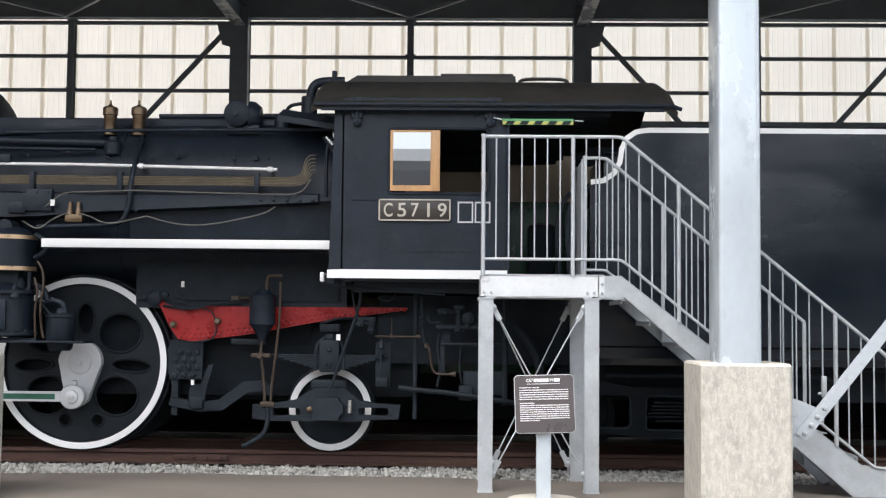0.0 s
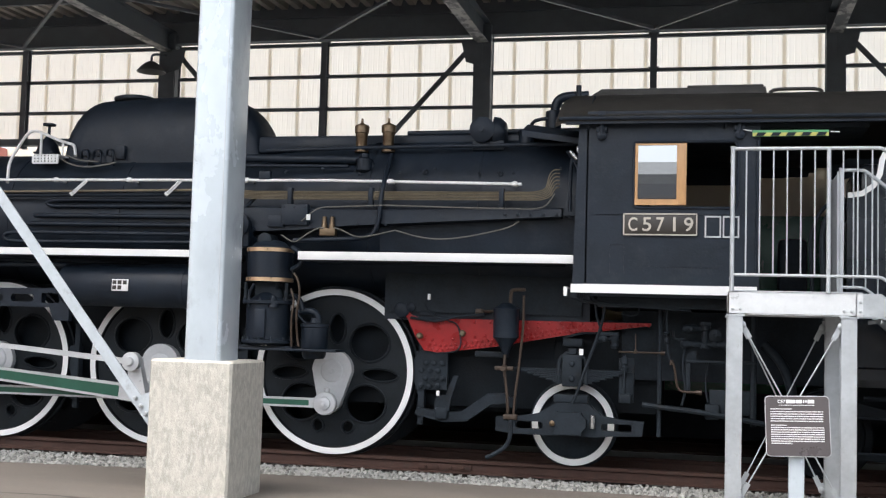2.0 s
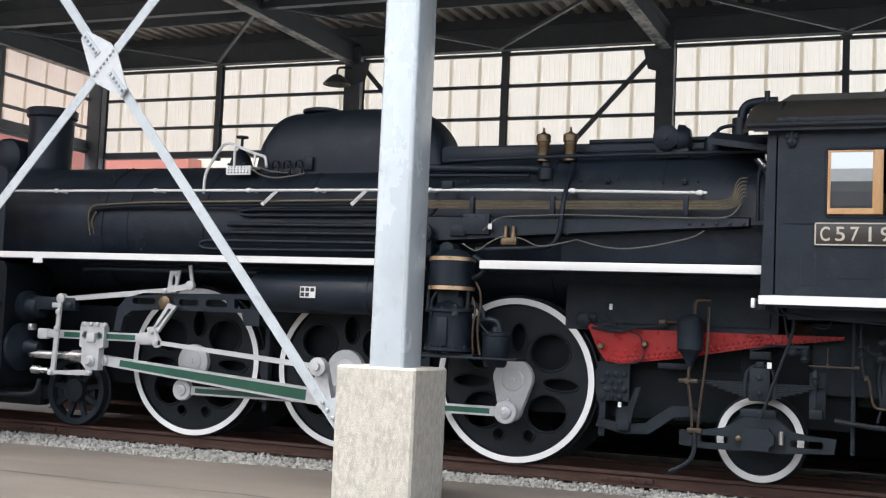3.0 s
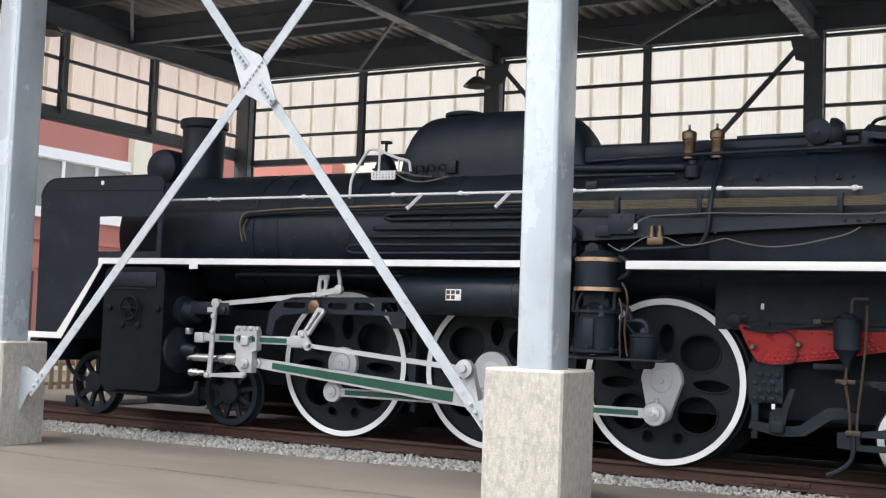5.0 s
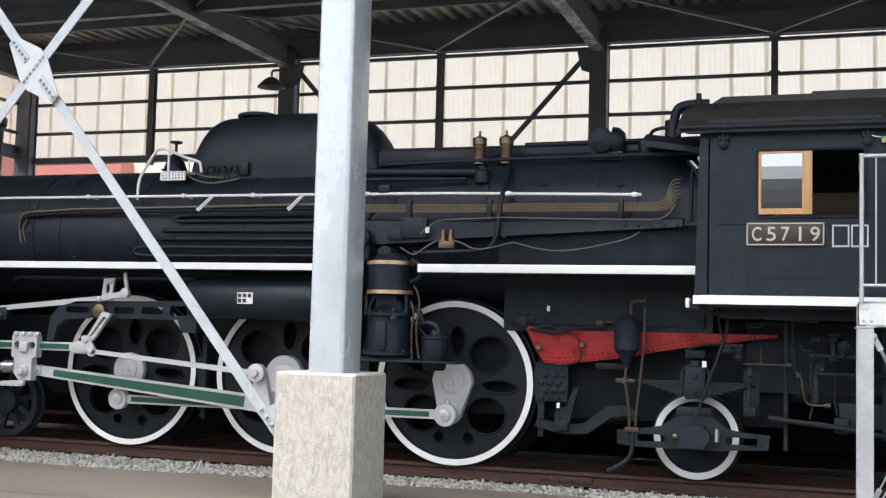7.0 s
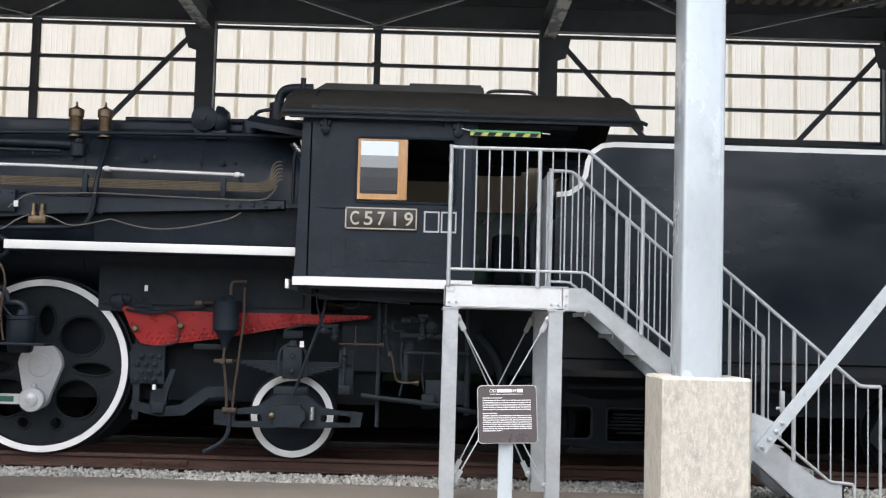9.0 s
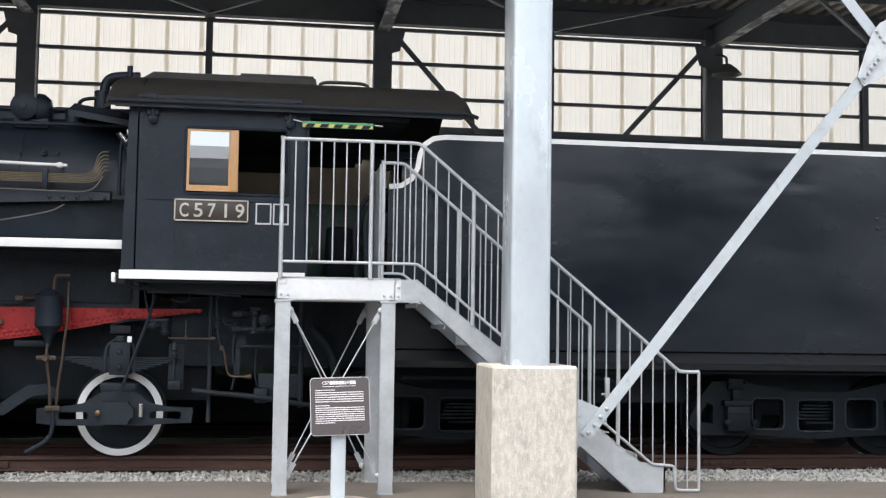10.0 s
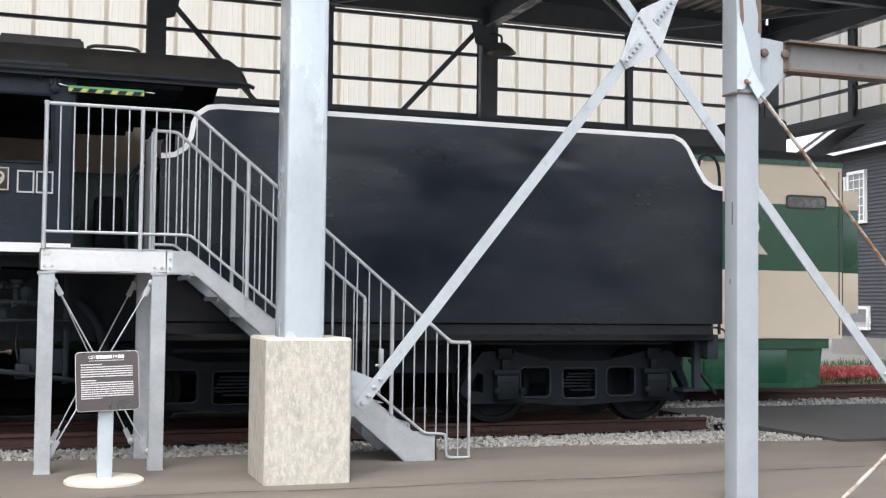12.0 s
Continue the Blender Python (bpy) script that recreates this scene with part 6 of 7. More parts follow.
# number plate
npl = part("number_plate", Shape().box(3.06, 3.752, CY - 0.022, CY - 0.001, 2.3, 2.51, 0.004), PLATE, cab, "cast number plate with brass letters")
fr = Shape()
for x0, x1, z0, z1 in ((3.06, 3.752, 2.3, 2.312), (3.06, 3.752, 2.498, 2.51), (3.06, 3.072, 2.3, 2.51), (3.74, 3.752, 2.3, 2.51)):
    fr.box(x0, x1, CY - 0.03, CY - 0.02, z0, z1)
part("plate_rim", fr, LETTER, npl)


def lettering(text, x0, x1, z0, z1, y, material, parent):
    """One raised character, fitted to its place."""
    cu = bpy.data.curves.new("lettering", "FONT")
    cu.body, cu.size, cu.extrude, cu.offset = text, 1.0, 0.02, 0.008
    tmp = bpy.data.objects.new("lettering", cu)
    scene.collection.objects.link(tmp)
    me = bpy.data.meshes.new_from_object(tmp.evaluated_get(bpy.context.evaluated_depsgraph_get()))
    bpy.data.objects.remove(tmp)
    me.materials.clear()
    me.materials.append(material)
    c = np.array([v.co[:] for v in me.vertices])
    lo, hi = c.min(0), c.max(0)
    sx, sz = (x1 - x0) / (hi[0] - lo[0]), (z1 - z0) / (hi[1] - lo[1])
    me.transform(Matrix.Translation((x0, y, z0)) @ Matrix.Rotation(radians(90), 4, "X") @ Matrix.Diagonal((sx, sz, 0.2, 1)) @ Matrix.Translation((-lo[0], -lo[1], 0)))
    return part("lettering", me, material, parent)


for ch, x0, x1 in (("C", 3.104, 3.2), ("5", 3.236, 3.33), ("7", 3.366, 3.452), ("1", 3.522, 3.558), ("9", 3.624, 3.72)):
    lettering(ch, x0 + 0.006, x1 - 0.006, 2.34, 2.472, CY - 0.026, LETTER, npl)
for x in (3.82, 3.985):
    f2 = Shape().plate([(x, 2.285), (x + 0.15, 2.285), (x + 0.15, 2.49), (x, 2.49)], [[(x + 0.014, 2.3), (x + 0.136, 2.3), (x + 0.136, 2.476), (x + 0.014, 2.476)]], CY - 0.012, CY - 0.001)
    part("plate_frame", f2, SILVER, cab, "small empty silver plate frame", smooth=0)
# cab roof
rr = []
for x, dz, dy in ((2.4, -0.03, 0.02), (2.46, 0, 0), (5.84, 0, 0), (5.92, -0.05, 0.03)):
    ring = []
    for k in range(25):
        a = math.pi * k / 24
        c, s = math.cos(a), math.sin(a)
        ring.append((x, YC - (1.56 - dy) * math.copysign(abs(c) ** 0.8, c), 3.4 + dz + 0.5 * (1 - abs(c) ** 1.6)))
    ring += [(x, p[1] * 0.985 + YC * 0.015, p[2] - 0.035) for p in reversed(ring)]
    rr.append(ring)
roof = part("cab_roof", Shape().loft(rr), ROOFBLACK, LOCO, "weathered black arched cab roof", smooth=30)
part("roof_gutter", Shape().tube([(2.44, -0.93, 3.41), (5.85, -0.93, 3.41), (5.95, -0.9, 3.38)], 0.02, 8).box(2.5, 5.8, -0.91, -0.86, 3.36, 3.41), BLACK, roof)
part("roof_vent", Shape().loft([[(x, YC - 0.55, 3.7), (x, YC - 0.5, h), (x, YC + 0.5, h), (x, YC + 0.55, 3.7)] for x, h in ((2.56, 3.8), (2.74, 3.915), (4.4, 3.915), (4.42, 3.8))]).box(3.62, 4.38, YC - 0.5, YC + 0.5, 3.91, 3.94, 0.01), ROOFBLACK, roof, smooth=20)
part("roof_rail", Shape().tube([(4.44, 0.1, 3.78), (4.44, 0.1, 3.875), (4.95, 0.1, 3.875), (4.95, 0.1, 3.78)], 0.018, 8), ROOFBLACK, roof)
# rear of the cab: dark roof lining, hanging ragged edge, rear post
part("roof_lining", Shape().box(2.75, 5.3, -0.7, 2 * YC + 0.7, 3.34, 3.38), SOOT, LOCO)
part("rear_curtain", Shape().plate([(5.15, 3.4), (5.85, 3.4), (5.6, 3.28), (5.45, 3.2), (5.3, 3.16), (5.15, 3.16)], (), 1.7, 1.73), SOOT, LOCO, smooth=0)
part("far_valance", Shape().plate([(2.75, 3.45), (5.6, 3.45), (5.5, 3.38), (5.06, 3.365), (5.05, 3.29), (4.97, 3.285), (4.96, 3.237), (4.7, 3.23), (4.68, 3.222), (4.4, 3.228), (4.2, 3.23), (4.18, 3.14), (2.75, 3.14)], (), 2 * YC + 0.74, 2 * YC + 0.76), SOOT, LOCO, smooth=0)
part("door_post", Shape().box(4.24, 4.32, CY, CY + 0.05, 1.78, 3.4).tube([(4.3, CY - 0.03, 1.95), (4.3, CY - 0.03, 3.2)], 0.016), BLACK, cab)
pieces("inner_pipe", Shape().tube([(4.95, -0.2, 1.8), (4.92, -0.2, 2.4), (5.0, -0.2, 2.62), (5.15, -0.2, 2.68)], 0.03).tube([(4.85, -0.1, 1.8), (4.82, -0.1, 2.4), (4.95, -0.1, 2.68), (5.15, -0.1, 2.74)], 0.02).box(4.6, 4.9, 1.2, 1.5, 1.8, 2.45, 0.05), SOOT, LOCO)
bnr = part("warning_strip", Shape().box(4.245, 4.925, CY - 0.06, CY - 0.045, 3.232, 3.29), TAPEGREEN, LOCO, "green, yellow and black striped warning tape")
stp, stk = Shape(), Shape()
stp.box(4.247, 4.923, CY - 0.063, CY - 0.059, 3.234, 3.267)
for k in range(5):
    x = 4.27 + 0.135 * k
    stk.plate([(x, 3.235), (x + 0.075, 3.235), (x + 0.1, 3.268), (x + 0.025, 3.268)], (), CY - 0.067, CY - 0.062)
pieces("yellow_stripe", stp, YELLOW, bnr, smooth=0)
pieces("black_stripe", stk, SOOT, bnr, smooth=0)
pieces("cord", Shape().tube([(4.16, CY - 0.05, 3.3), (4.24, CY - 0.05, 3.285)], 0.005, 5).tube([(4.94, CY - 0.05, 3.275), (5.02, CY - 0.05, 3.27)], 0.005, 5), INK, bnr)

# ---- tender ----
TEN = thing("tender", (8.2, YC, 0), "plain black riveted tender with white top lining", "tender")
TY = -0.74
curve_r = [(11.3, 2.668), (11.18, 2.68), (11.09, 2.735), (11.015, 2.84), (10.87, 3.09), (10.79, 3.175), (10.66, 3.225)]
curve_f = [(5.66, 3.23), (5.53, 3.21), (5.43, 3.14), (5.38, 3.03), (5.36, 2.9), (5.31, 2.8), (5.22, 2.735), (5.1, 2.72)]
prof = [(5.1, 1.12), (11.3, 1.12)] + curve_r + curve_f
tk2 = part("tank", Shape().plate(prof, (), TY, TY + 0.06).plate(prof, (), 2 * YC - TY - 0.06, 2 * YC - TY).box(5.25, 11.28, TY + 0.06, 2 * YC - TY - 0.06, 1.12, 2.6), TENDER, TEN, smooth=20)
line = Shape()
pts = list(reversed(curve_f)) + list(reversed(curve_r))
inner = []
for i, p in enumerate(pts):
    a, b = Vector(pts[max(i - 1, 0)]), Vector(pts[min(i + 1, len(pts) - 1)])
    d = (b - a).normalized()
    inner.append((p[0] + d.y * 0.05, p[1] - d.x * 0.05))
line.plate(pts + list(reversed(inner)), (), TY - 0.008, TY - 0.001)
part("white_lining", line, WHITE, tk2, "white painted top lining", smooth=0)
dents = Shape().box(5.3, 11.25, TY - 0.003, TY + 0.001, 2.237, 2.245).bolts([(10.22 + 0.13 * i, TY, 2.42 + 0.1 * j) for i in range(2) for j in range(2)], 0.022, h=0.014, n=8)
part("plate_joint", dents, TENDER, tk2)
part("coal_bunker", Shape().box(5.3, 10.6, 0.0, 1.3, 2.6, 3.1, 0.05), TENDER, TEN)
part("coal_cover", Shape().loft([[(x, 0.25, 3.08), (x, 0.48, h - 0.02), (x, 0.85, h + 0.01), (x, 1.1, 3.08)] for x, h in ((5.6, 3.2), (5.75, 3.45), (6.6, 3.49), (7.8, 3.46), (9.1, 3.5), (10.4, 3.46), (10.62, 3.2))]), SOOT, TEN, "dark sheet over the coal space", smooth=0)
part("under_skirt", Shape().box(5.15, 11.25, TY + 0.1, 2 * YC - TY - 0.1, 0.93, 1.12, 0.01).box(5.2, 11.2, TY + 0.06, TY + 0.1, 1.0, 1.1), TENDER, TEN)
part("tender_frame", Shape().box(5.1, 11.3, 0.1, 1.2, 0.55, 0.95), SOOT, TEN)
part("rear_ladder", Shape().tube([(11.38, -0.55, 1.0), (11.38, -0.55, 2.9), (11.3, -0.55, 3.05), (11.12, -0.55, 3.05), (11.08, -0.55, 2.7)], 0.018).tube([(11.38, -0.15, 1.0), (11.38, -0.15, 2.9), (11.3, -0.15, 3.05), (11.15, -0.15, 3.05)], 0.018).tube([(11.3, -0.5, 1.08), (11.5, -0.5, 1.06), (11.5, -0.5, 0.9), (11.35, -0.5, 0.93)], 0.012), BLACK, TEN)
part("rear_buffer_beam", Shape().box(11.2, 11.34, -0.6, 2 * YC + 0.6, 0.72, 1.0, 0.01), SOOT, TEN)
part("rear_coupler", Shape().box(11.3, 11.85, YC - 0.12, YC + 0.12, 0.72, 0.95, 0.04), SOOT, TEN)
part("rear_step", Shape().box(11.12, 11.2, -0.45, -0.38, 0.35, 0.95).box(10.95, 11.25, -0.5, -0.3, 0.35, 0.38).tube([(11.2, -0.2, 0.7), (11.4, -0.25, 0.45), (11.55, -0.2, 0.3)], 0.02), SOOT, TEN)
part("piping", Shape().tube([(6.2, -0.4, 0.96), (6.25, -0.45, 0.9), (10.8, -0.45, 0.9)], 0.018, 8).tube([(5.3, -0.35, 0.82), (7.4, -0.35, 0.84), (7.6, -0.35, 0.75)], 0.025, 8), SOOT, TEN)


def bogie(xa, xb):
    m = (xa + xb) / 2
    b = part("bogie", Shape().plate(
        [(xa - 0.5, 0.36), (xa - 0.38, 0.24), (xa + 0.25, 0.24), (m, 0.2), (xb - 0.25, 0.24), (xb + 0.38, 0.24), (xb + 0.48, 0.36), (xb + 0.47, 0.44), (xb + 0.36, 0.66), (xb + 0.25, 0.8), (xb - 0.1, 0.8), (m + 0.35, 0.7), (m - 0.35, 0.7), (xa + 0.1, 0.8), (xa - 0.25, 0.8), (xa - 0.36, 0.66), (xa - 0.49, 0.44)],
        [rounded(xa + 0.19, m - 0.36, 0.3, 0.63, 0.06), rounded(m - 0.21, m + 0.2, 0.28, 0.615, 0.04), rounded(m + 0.33, xb - 0.22, 0.3, 0.625, 0.06), [(xa - 0.42, 0.38), (xa - 0.24, 0.36), (xa - 0.24, 0.55), (xa - 0.3, 0.58)], [(xb + 0.24, 0.36), (xb + 0.41, 0.38), (xb + 0.3, 0.58), (xb + 0.24, 0.55)]],
        -0.3, -0.18), SHADEBLACK, TEN, smooth=25)
    lip = Shape()
    for x0, x1, z0, z1, r in ((xa + 0.19, m - 0.36, 0.3, 0.63, 0.06), (m - 0.21, m + 0.2, 0.28, 0.615, 0.04), (m + 0.33, xb - 0.22, 0.3, 0.625, 0.06)):
        ring = rounded(x0, x1, z0, z1, r)
        lip.tube([(x, -0.302, z) for x, z in ring + ring[:1]], 0.011, 6, False)
    pieces("hole_rim", lip, SOOT, b)
    sp2 = Shape()
    for k in range(5):
        sp2.box(m - 0.2 + 0.02 * k, m + 0.16 + 0.02 * k, -0.24, -0.1, 0.4 + 0.035 * k, 0.42 + 0.035 * k)
    sp2.box(m - 0.1, m + 0.3, -0.27, -0.15, 0.36, 0.38)
    part("leaf_spring", sp2, SHADEBLACK, b)
    for x in (xa, xb):
        part("axle_box", Shape().box(x - 0.125, x + 0.125, -0.42, -0.28, 0.29, 0.55, 0.015).box(x - 0.15, x + 0.15, -0.4, -0.3, 0.55, 0.61, 0.01).box(x - 0.09, x + 0.09, -0.35, -0.2, 0.72, 0.84, 0.01).turned((x - 0.14, -0.43, 0.38), (0, -1, 0), [(0, 0.035), (0.03, 0.03), (0.04, 0)], 12).turned((x + 0.17, -0.4, 0.38), (0, -1, 0), [(0, 0.04), (0.04, 0.03)], 10).box(x - 0.045, x + 0.045, -0.36, -0.3, 0.6, 0.72, 0.01).box(x - 0.13, x + 0.13, -0.425, -0.4, 0.47, 0.485).bolts([(x - 0.09, -0.35, 0.8), (x + 0.09, -0.35, 0.8)], 0.02, h=0.03), SHADEBLACK, b)
        for s, y0 in ((1, 0.0), (-1, 2 * YC)):
            part("wheel", Shape().turned((x, y0, 0.43), (0, s, 0), [(0, 0.1), (0.03, 0.3), (0.02, 0.35), (0.0, 0.36), (0.0, 0.425), (0.006, 0.43), (0.1, 0.434), (0.11, 0.455), (0.13, 0.455), (0.13, 0.2)], 40), SHADEBLACK, b)


bogie(5.0, 6.82)
bogie(8.84, 10.66)

# ---- visitor platform with stairs ----
PLAT = thing("viewing_platform", (4.6, -1.3, G), "galvanised steel viewing platform beside the cab", "platform")
YF, YB, ZT = -1.78, -0.9, 1.755
X0, X1 = 4.03, 5.12
lg = [(4.09, YF + 0.05), (5.01, YF + 0.05), (4.09, YB - 0.05), (4.955, YB - 0.05)]
for x, y in lg:
    g = Shape().box(x - 0.062, x + 0.062, y - 0.06, y - 0.052, G, 1.55).box(x - 0.062, x + 0.062, y + 0.052, y + 0.06, G, 1.55).box(x - 0.004, x + 0.004, y - 0.052, y + 0.052, G, 1.55).box(x - 0.068, x + 0.068, y - 0.068, y + 0.068, G, G + 0.012).box(x - 0.075, x + 0.075, y - 0.07, y + 0.07, 1.54, 1.555)
    part("leg", g, GALV, PLAT, smooth=0)
bm_ = Shape()
for y, s in ((YF, 1), (YB, -1)):
    bm_.box(X0, X1, y, y + s * 0.008, 1.56, ZT - 0.005).box(X0, X1, y, y + s * 0.07, 1.555, 1.565).box(X0, X1, y, y + s * 0.07, ZT - 0.012, ZT - 0.004)
for x, s in ((X0, 1), (X1 - 0.05, -1)):
    bm_.box(x, x + s * 0.008, YF, YB, 1.56, ZT - 0.005).box(x, x + s * 0.06, YF, YB, 1.555, 1.565)
bm_.box(4.86, 4.875, YF - 0.004, YF + 0.06, 1.565, ZT - 0.012)
# the beam's reflected sheen is in its lighter base colour
part("edge_beam", bm_, GALVSHEEN, PLAT, smooth=0)
part("deck", Shape().box(X0 + 0.01, X1 - 0.005, YF + 0.01, YB + 0.08, ZT - 0.004, ZT + 0.004), GALV, PLAT)
small("beam_bolt", Shape().bolts([(x, YF - 0.001, z) for x in (4.07, 4.13, 4.97, 5.03) for z in (1.6,)] + [(5.1, YF - 0.002, 1.6), (5.1, YF - 0.002, 1.68)], 0.014, h=0.014), GALV, PLAT)
# cross rods with turn-buckle ends
for y, xl, xr in ((YF + 0.05, 4.15, 4.95), (YB - 0.05, 4.17, 4.87)):
    rods = Shape()
    ends = Shape()
    for a, b in (((xl, 1.47), (xr, 0.02)), ((xr, 1.47), (xl, 0.02))):
        va, vb = Vector((a[0], y, a[1])), Vector((b[0], y, b[1]))
        d = (vb - va).normalized()
        rods.tube([va + d * 0.1, vb - d * 0.1], 0.0065, 8)
        for p, q in ((va, d), (vb, -d)):
            ends.bar(p - q * 0.02, p + q * 0.13, 0.012, 0.045, (q.z, 0, -q.x)).turned(p + Vector((0, -0.012, 0)), (0, -1, 0), [(0, 0.03), (0.012, 0.03), (0.02, 0.015)], 10)
            sx = -1 if p.x < 4.5 else 1
            ends.box(min(p.x, p.x + sx * 0.07), max(p.x, p.x + sx * 0.07), y + 0.005, y + 0.013, p.z - 0.06, p.z + 0.06)
    pieces("cross_rod", rods, GALV, PLAT)
    small("rod_end", ends, GALV, PLAT)

# stairs
STAIR = thing("stairs", (6.4, -1.3, G), "galvanised steel stairs with tubular railings down from the platform", "stairs")

for y, s in ((YF, 1), (YB, -1)):
    outl = [(5.12, ZT - 0.005), (5.26, ZT - 0.005), (7.32, 0.14), (7.56, 0.12), (7.56, G), (7.24, G), (5.3, 1.56 - 0.0), (5.12, 1.56)]
    g = Shape().plate(outl, (), y, y + s * 0.008)
    g.bar((5.26, y + s * 0.035, ZT - 0.005), (7.32, y + s * 0.035, 0.14), 0.07, 0.008).bar((5.3, y + s * 0.035, 1.56), (7.24, y + s * 0.035, G + 0.005), 0.07, 0.008)
    g.box(7.545, 7.56, y, y + s * 0.07, G, 0.12)
    g.box(5.75, 5.758, y - s * 0.003, y + s * 0.06, 1.17, 1.36).box(7.066, 7.074, y - s * 0.003, y + s * 0.06, 0.02, 0.33)
    part("stringer", g, GALV, STAIR, smooth=0)
nst = 9
for k in range(1, nst + 1):
    z = ZT - (ZT - G) * k / (nst + 1)
    x = 5.16 + (7.4 - 5.16) * (k - 0.5) / nst
    part("tread", Shape().box(x - 0.02, x + 0.26, YF + 0.01, YB - 0.01, z - 0.03, z - 0.022).box(x - 0.02, x - 0.012, YF + 0.01, YB - 0.01, z - 0.06, z - 0.022), GALV, STAIR)


def railing(name, y, zt, zl, marks, parent, full):
    """Tubular railing along platform and stairs: thick posts at the marks, thin bars evenly between them."""
    start = marks[0]
    fall = 0.826
    if full:
        top_pts = [(start, y, zt), (5.24, y, zt), (5.28, y, zt - 0.01), (7.67, y, 0.975), (7.7, y, 0.957), (7.875, y, 0.957)]
        low_pts = [(start, y, zl), (5.24, y, zl), (5.28, y, zl - 0.012), (7.41, y, 0.14), (7.44, y, 0.118), (7.62, y, 0.11), (7.645, y, 0.09), (7.65, y, -0.09), (7.68, y, -0.115), (7.875, y, -0.115)]
    else:
        e = marks[-1]
        top_pts = [(start, y, zt), (5.21, y, zt), (5.25, y, zt - 0.012), (e, y, zt - fall * (e - 5.23))]
        low_pts = [(start, y, zl), (5.21, y, zl), (5.25, y, zl - 0.012), (e, y, zl - fall * (e - 5.23))]
    r = part(name, Shape().tube(top_pts, 0.017, 10).tube(low_pts, 0.0135, 10).turned((start, y, zt), (0, 0, 1), [(-0.02, 0.02), (0.02, 0.024)], 10), GALV, parent)

    def z_on(pts, x):
        for a, b in zip(pts, pts[1:]):
            if a[0] <= x <= b[0] and b[0] > a[0]:
                return a[2] + (b[2] - a[2]) * (x - a[0]) / (b[0] - a[0])
        return pts[-1][2]

    posts = Shape()
    for x in marks:
        foot = ZT - 0.01 if x < 5.15 else 1.745 - 0.7816 * (x - 5.26) if x < 7.5 else -0.115
        posts.tube([(x, y, z_on(top_pts, x)), (x, y, foot)], 0.019 if x < 7.5 else 0.014, 10)
    pieces("post", posts, GALV, r)
    for x0, x1 in zip(marks, marks[1:]):
        n = round((x1 - x0) / 0.1125)
        for k in range(1, n):
            x = x0 + (x1 - x0) * k / n
            part("baluster", Shape().tube([(x, y, z_on(top_pts, x)), (x, y, z_on(low_pts, x))], 0.0068, 6), GALV, r)
    return r


railing("front_railing", YF - 0.01, 2.97, 1.89, (4.057, 4.842, 5.764, 7.112, 7.875), STAIR, True)
railing("rear_railing", YB + 0.02, 2.91, 1.84, (5.034, 5.775, 7.1), STAIR, False)
part("end_panel", Shape().box(5.0, 5.012, YB + 0.05, -0.25, 1.78, 2.88, 0.002).box(5.0, 5.03, YB + 0.03, YB + 0.06, 1.78, 2.9).box(5.0, 5.03, -0.28, -0.25, 1.78, 2.9), GALV, STAIR)
part("side_rail", Shape().tube([(4.06, YF - 0.01, 2.97), (4.06, -1.0, 2.97)], 0.019).tube([(4.06, YF - 0.01, 1.89), (4.06, -1.0, 1.89)], 0.016), GALV, PLAT)
for k in range(5):
    part("baluster", Shape().tube([(4.06, YF + 0.13 + 0.14 * k, 2.97), (4.06, YF + 0.13 + 0.14 * k, 1.89)], 0.0068, 6), GALV, PLAT)
part("latch", Shape().box(6.98, 7.02, YF - 0.06, YF - 0.02, 0.72, 0.9, 0.006).tube([(6.95, YF - 0.04, 0.75), (7.08, YF - 0.04, 0.75)], 0.012), GALV, STAIR)

# ---- information sign ----
SG = thing("information_sign", (4.53, -2.36, G), "dark brown information board with white text on a pale post", "sign")
tilt = Matrix.Translation((4.53, -2.36, 0.67)) @ Matrix.Rotation(radians(-2.0), 4, "Y") @ Matrix.Rotation(radians(-8), 4, "X") @ Matrix.Translation((-4.53, 2.36, -0.67))


def tilted(ob):
    ob.data.transform(tilt)
    return ob


board = tilted(part("board", Shape().plate(rounded(4.295, 4.775, 0.44, 0.905, 0.03), (), -2.372, -2.35), SIGN, SG, smooth=30))
tilted(part("board_rim", Shape().tube([(x, -2.366, z) for x, z in rounded(4.295, 4.775, 0.44, 0.905, 0.03)] + [(4.775, -2.366, 0.875)], 0.006, 6, False), SILVER, board))
txt = Shape()
for k in range(5):
    txt.box(4.452 + 0.025 * k, 4.474 + 0.025 * k, -2.3745, -2.3715, 0.852, 0.879)
for k in range(2):
    txt.box(4.617 + 0.026 * k, 4.64 + 0.026 * k, -2.3745, -2.3715, 0.852, 0.879)
rs = random.Random(5)


def print_row(x, end, z, h):
    while x < end:
        wd = rs.uniform(0.006, 0.014)
        up = rs.uniform(-0.0006, 0.0006)
        txt.box(x, min(end, x + wd), -2.3745, -2.3715, z + up, z + h + up)
        x += wd + rs.uniform(0.002, 0.005)


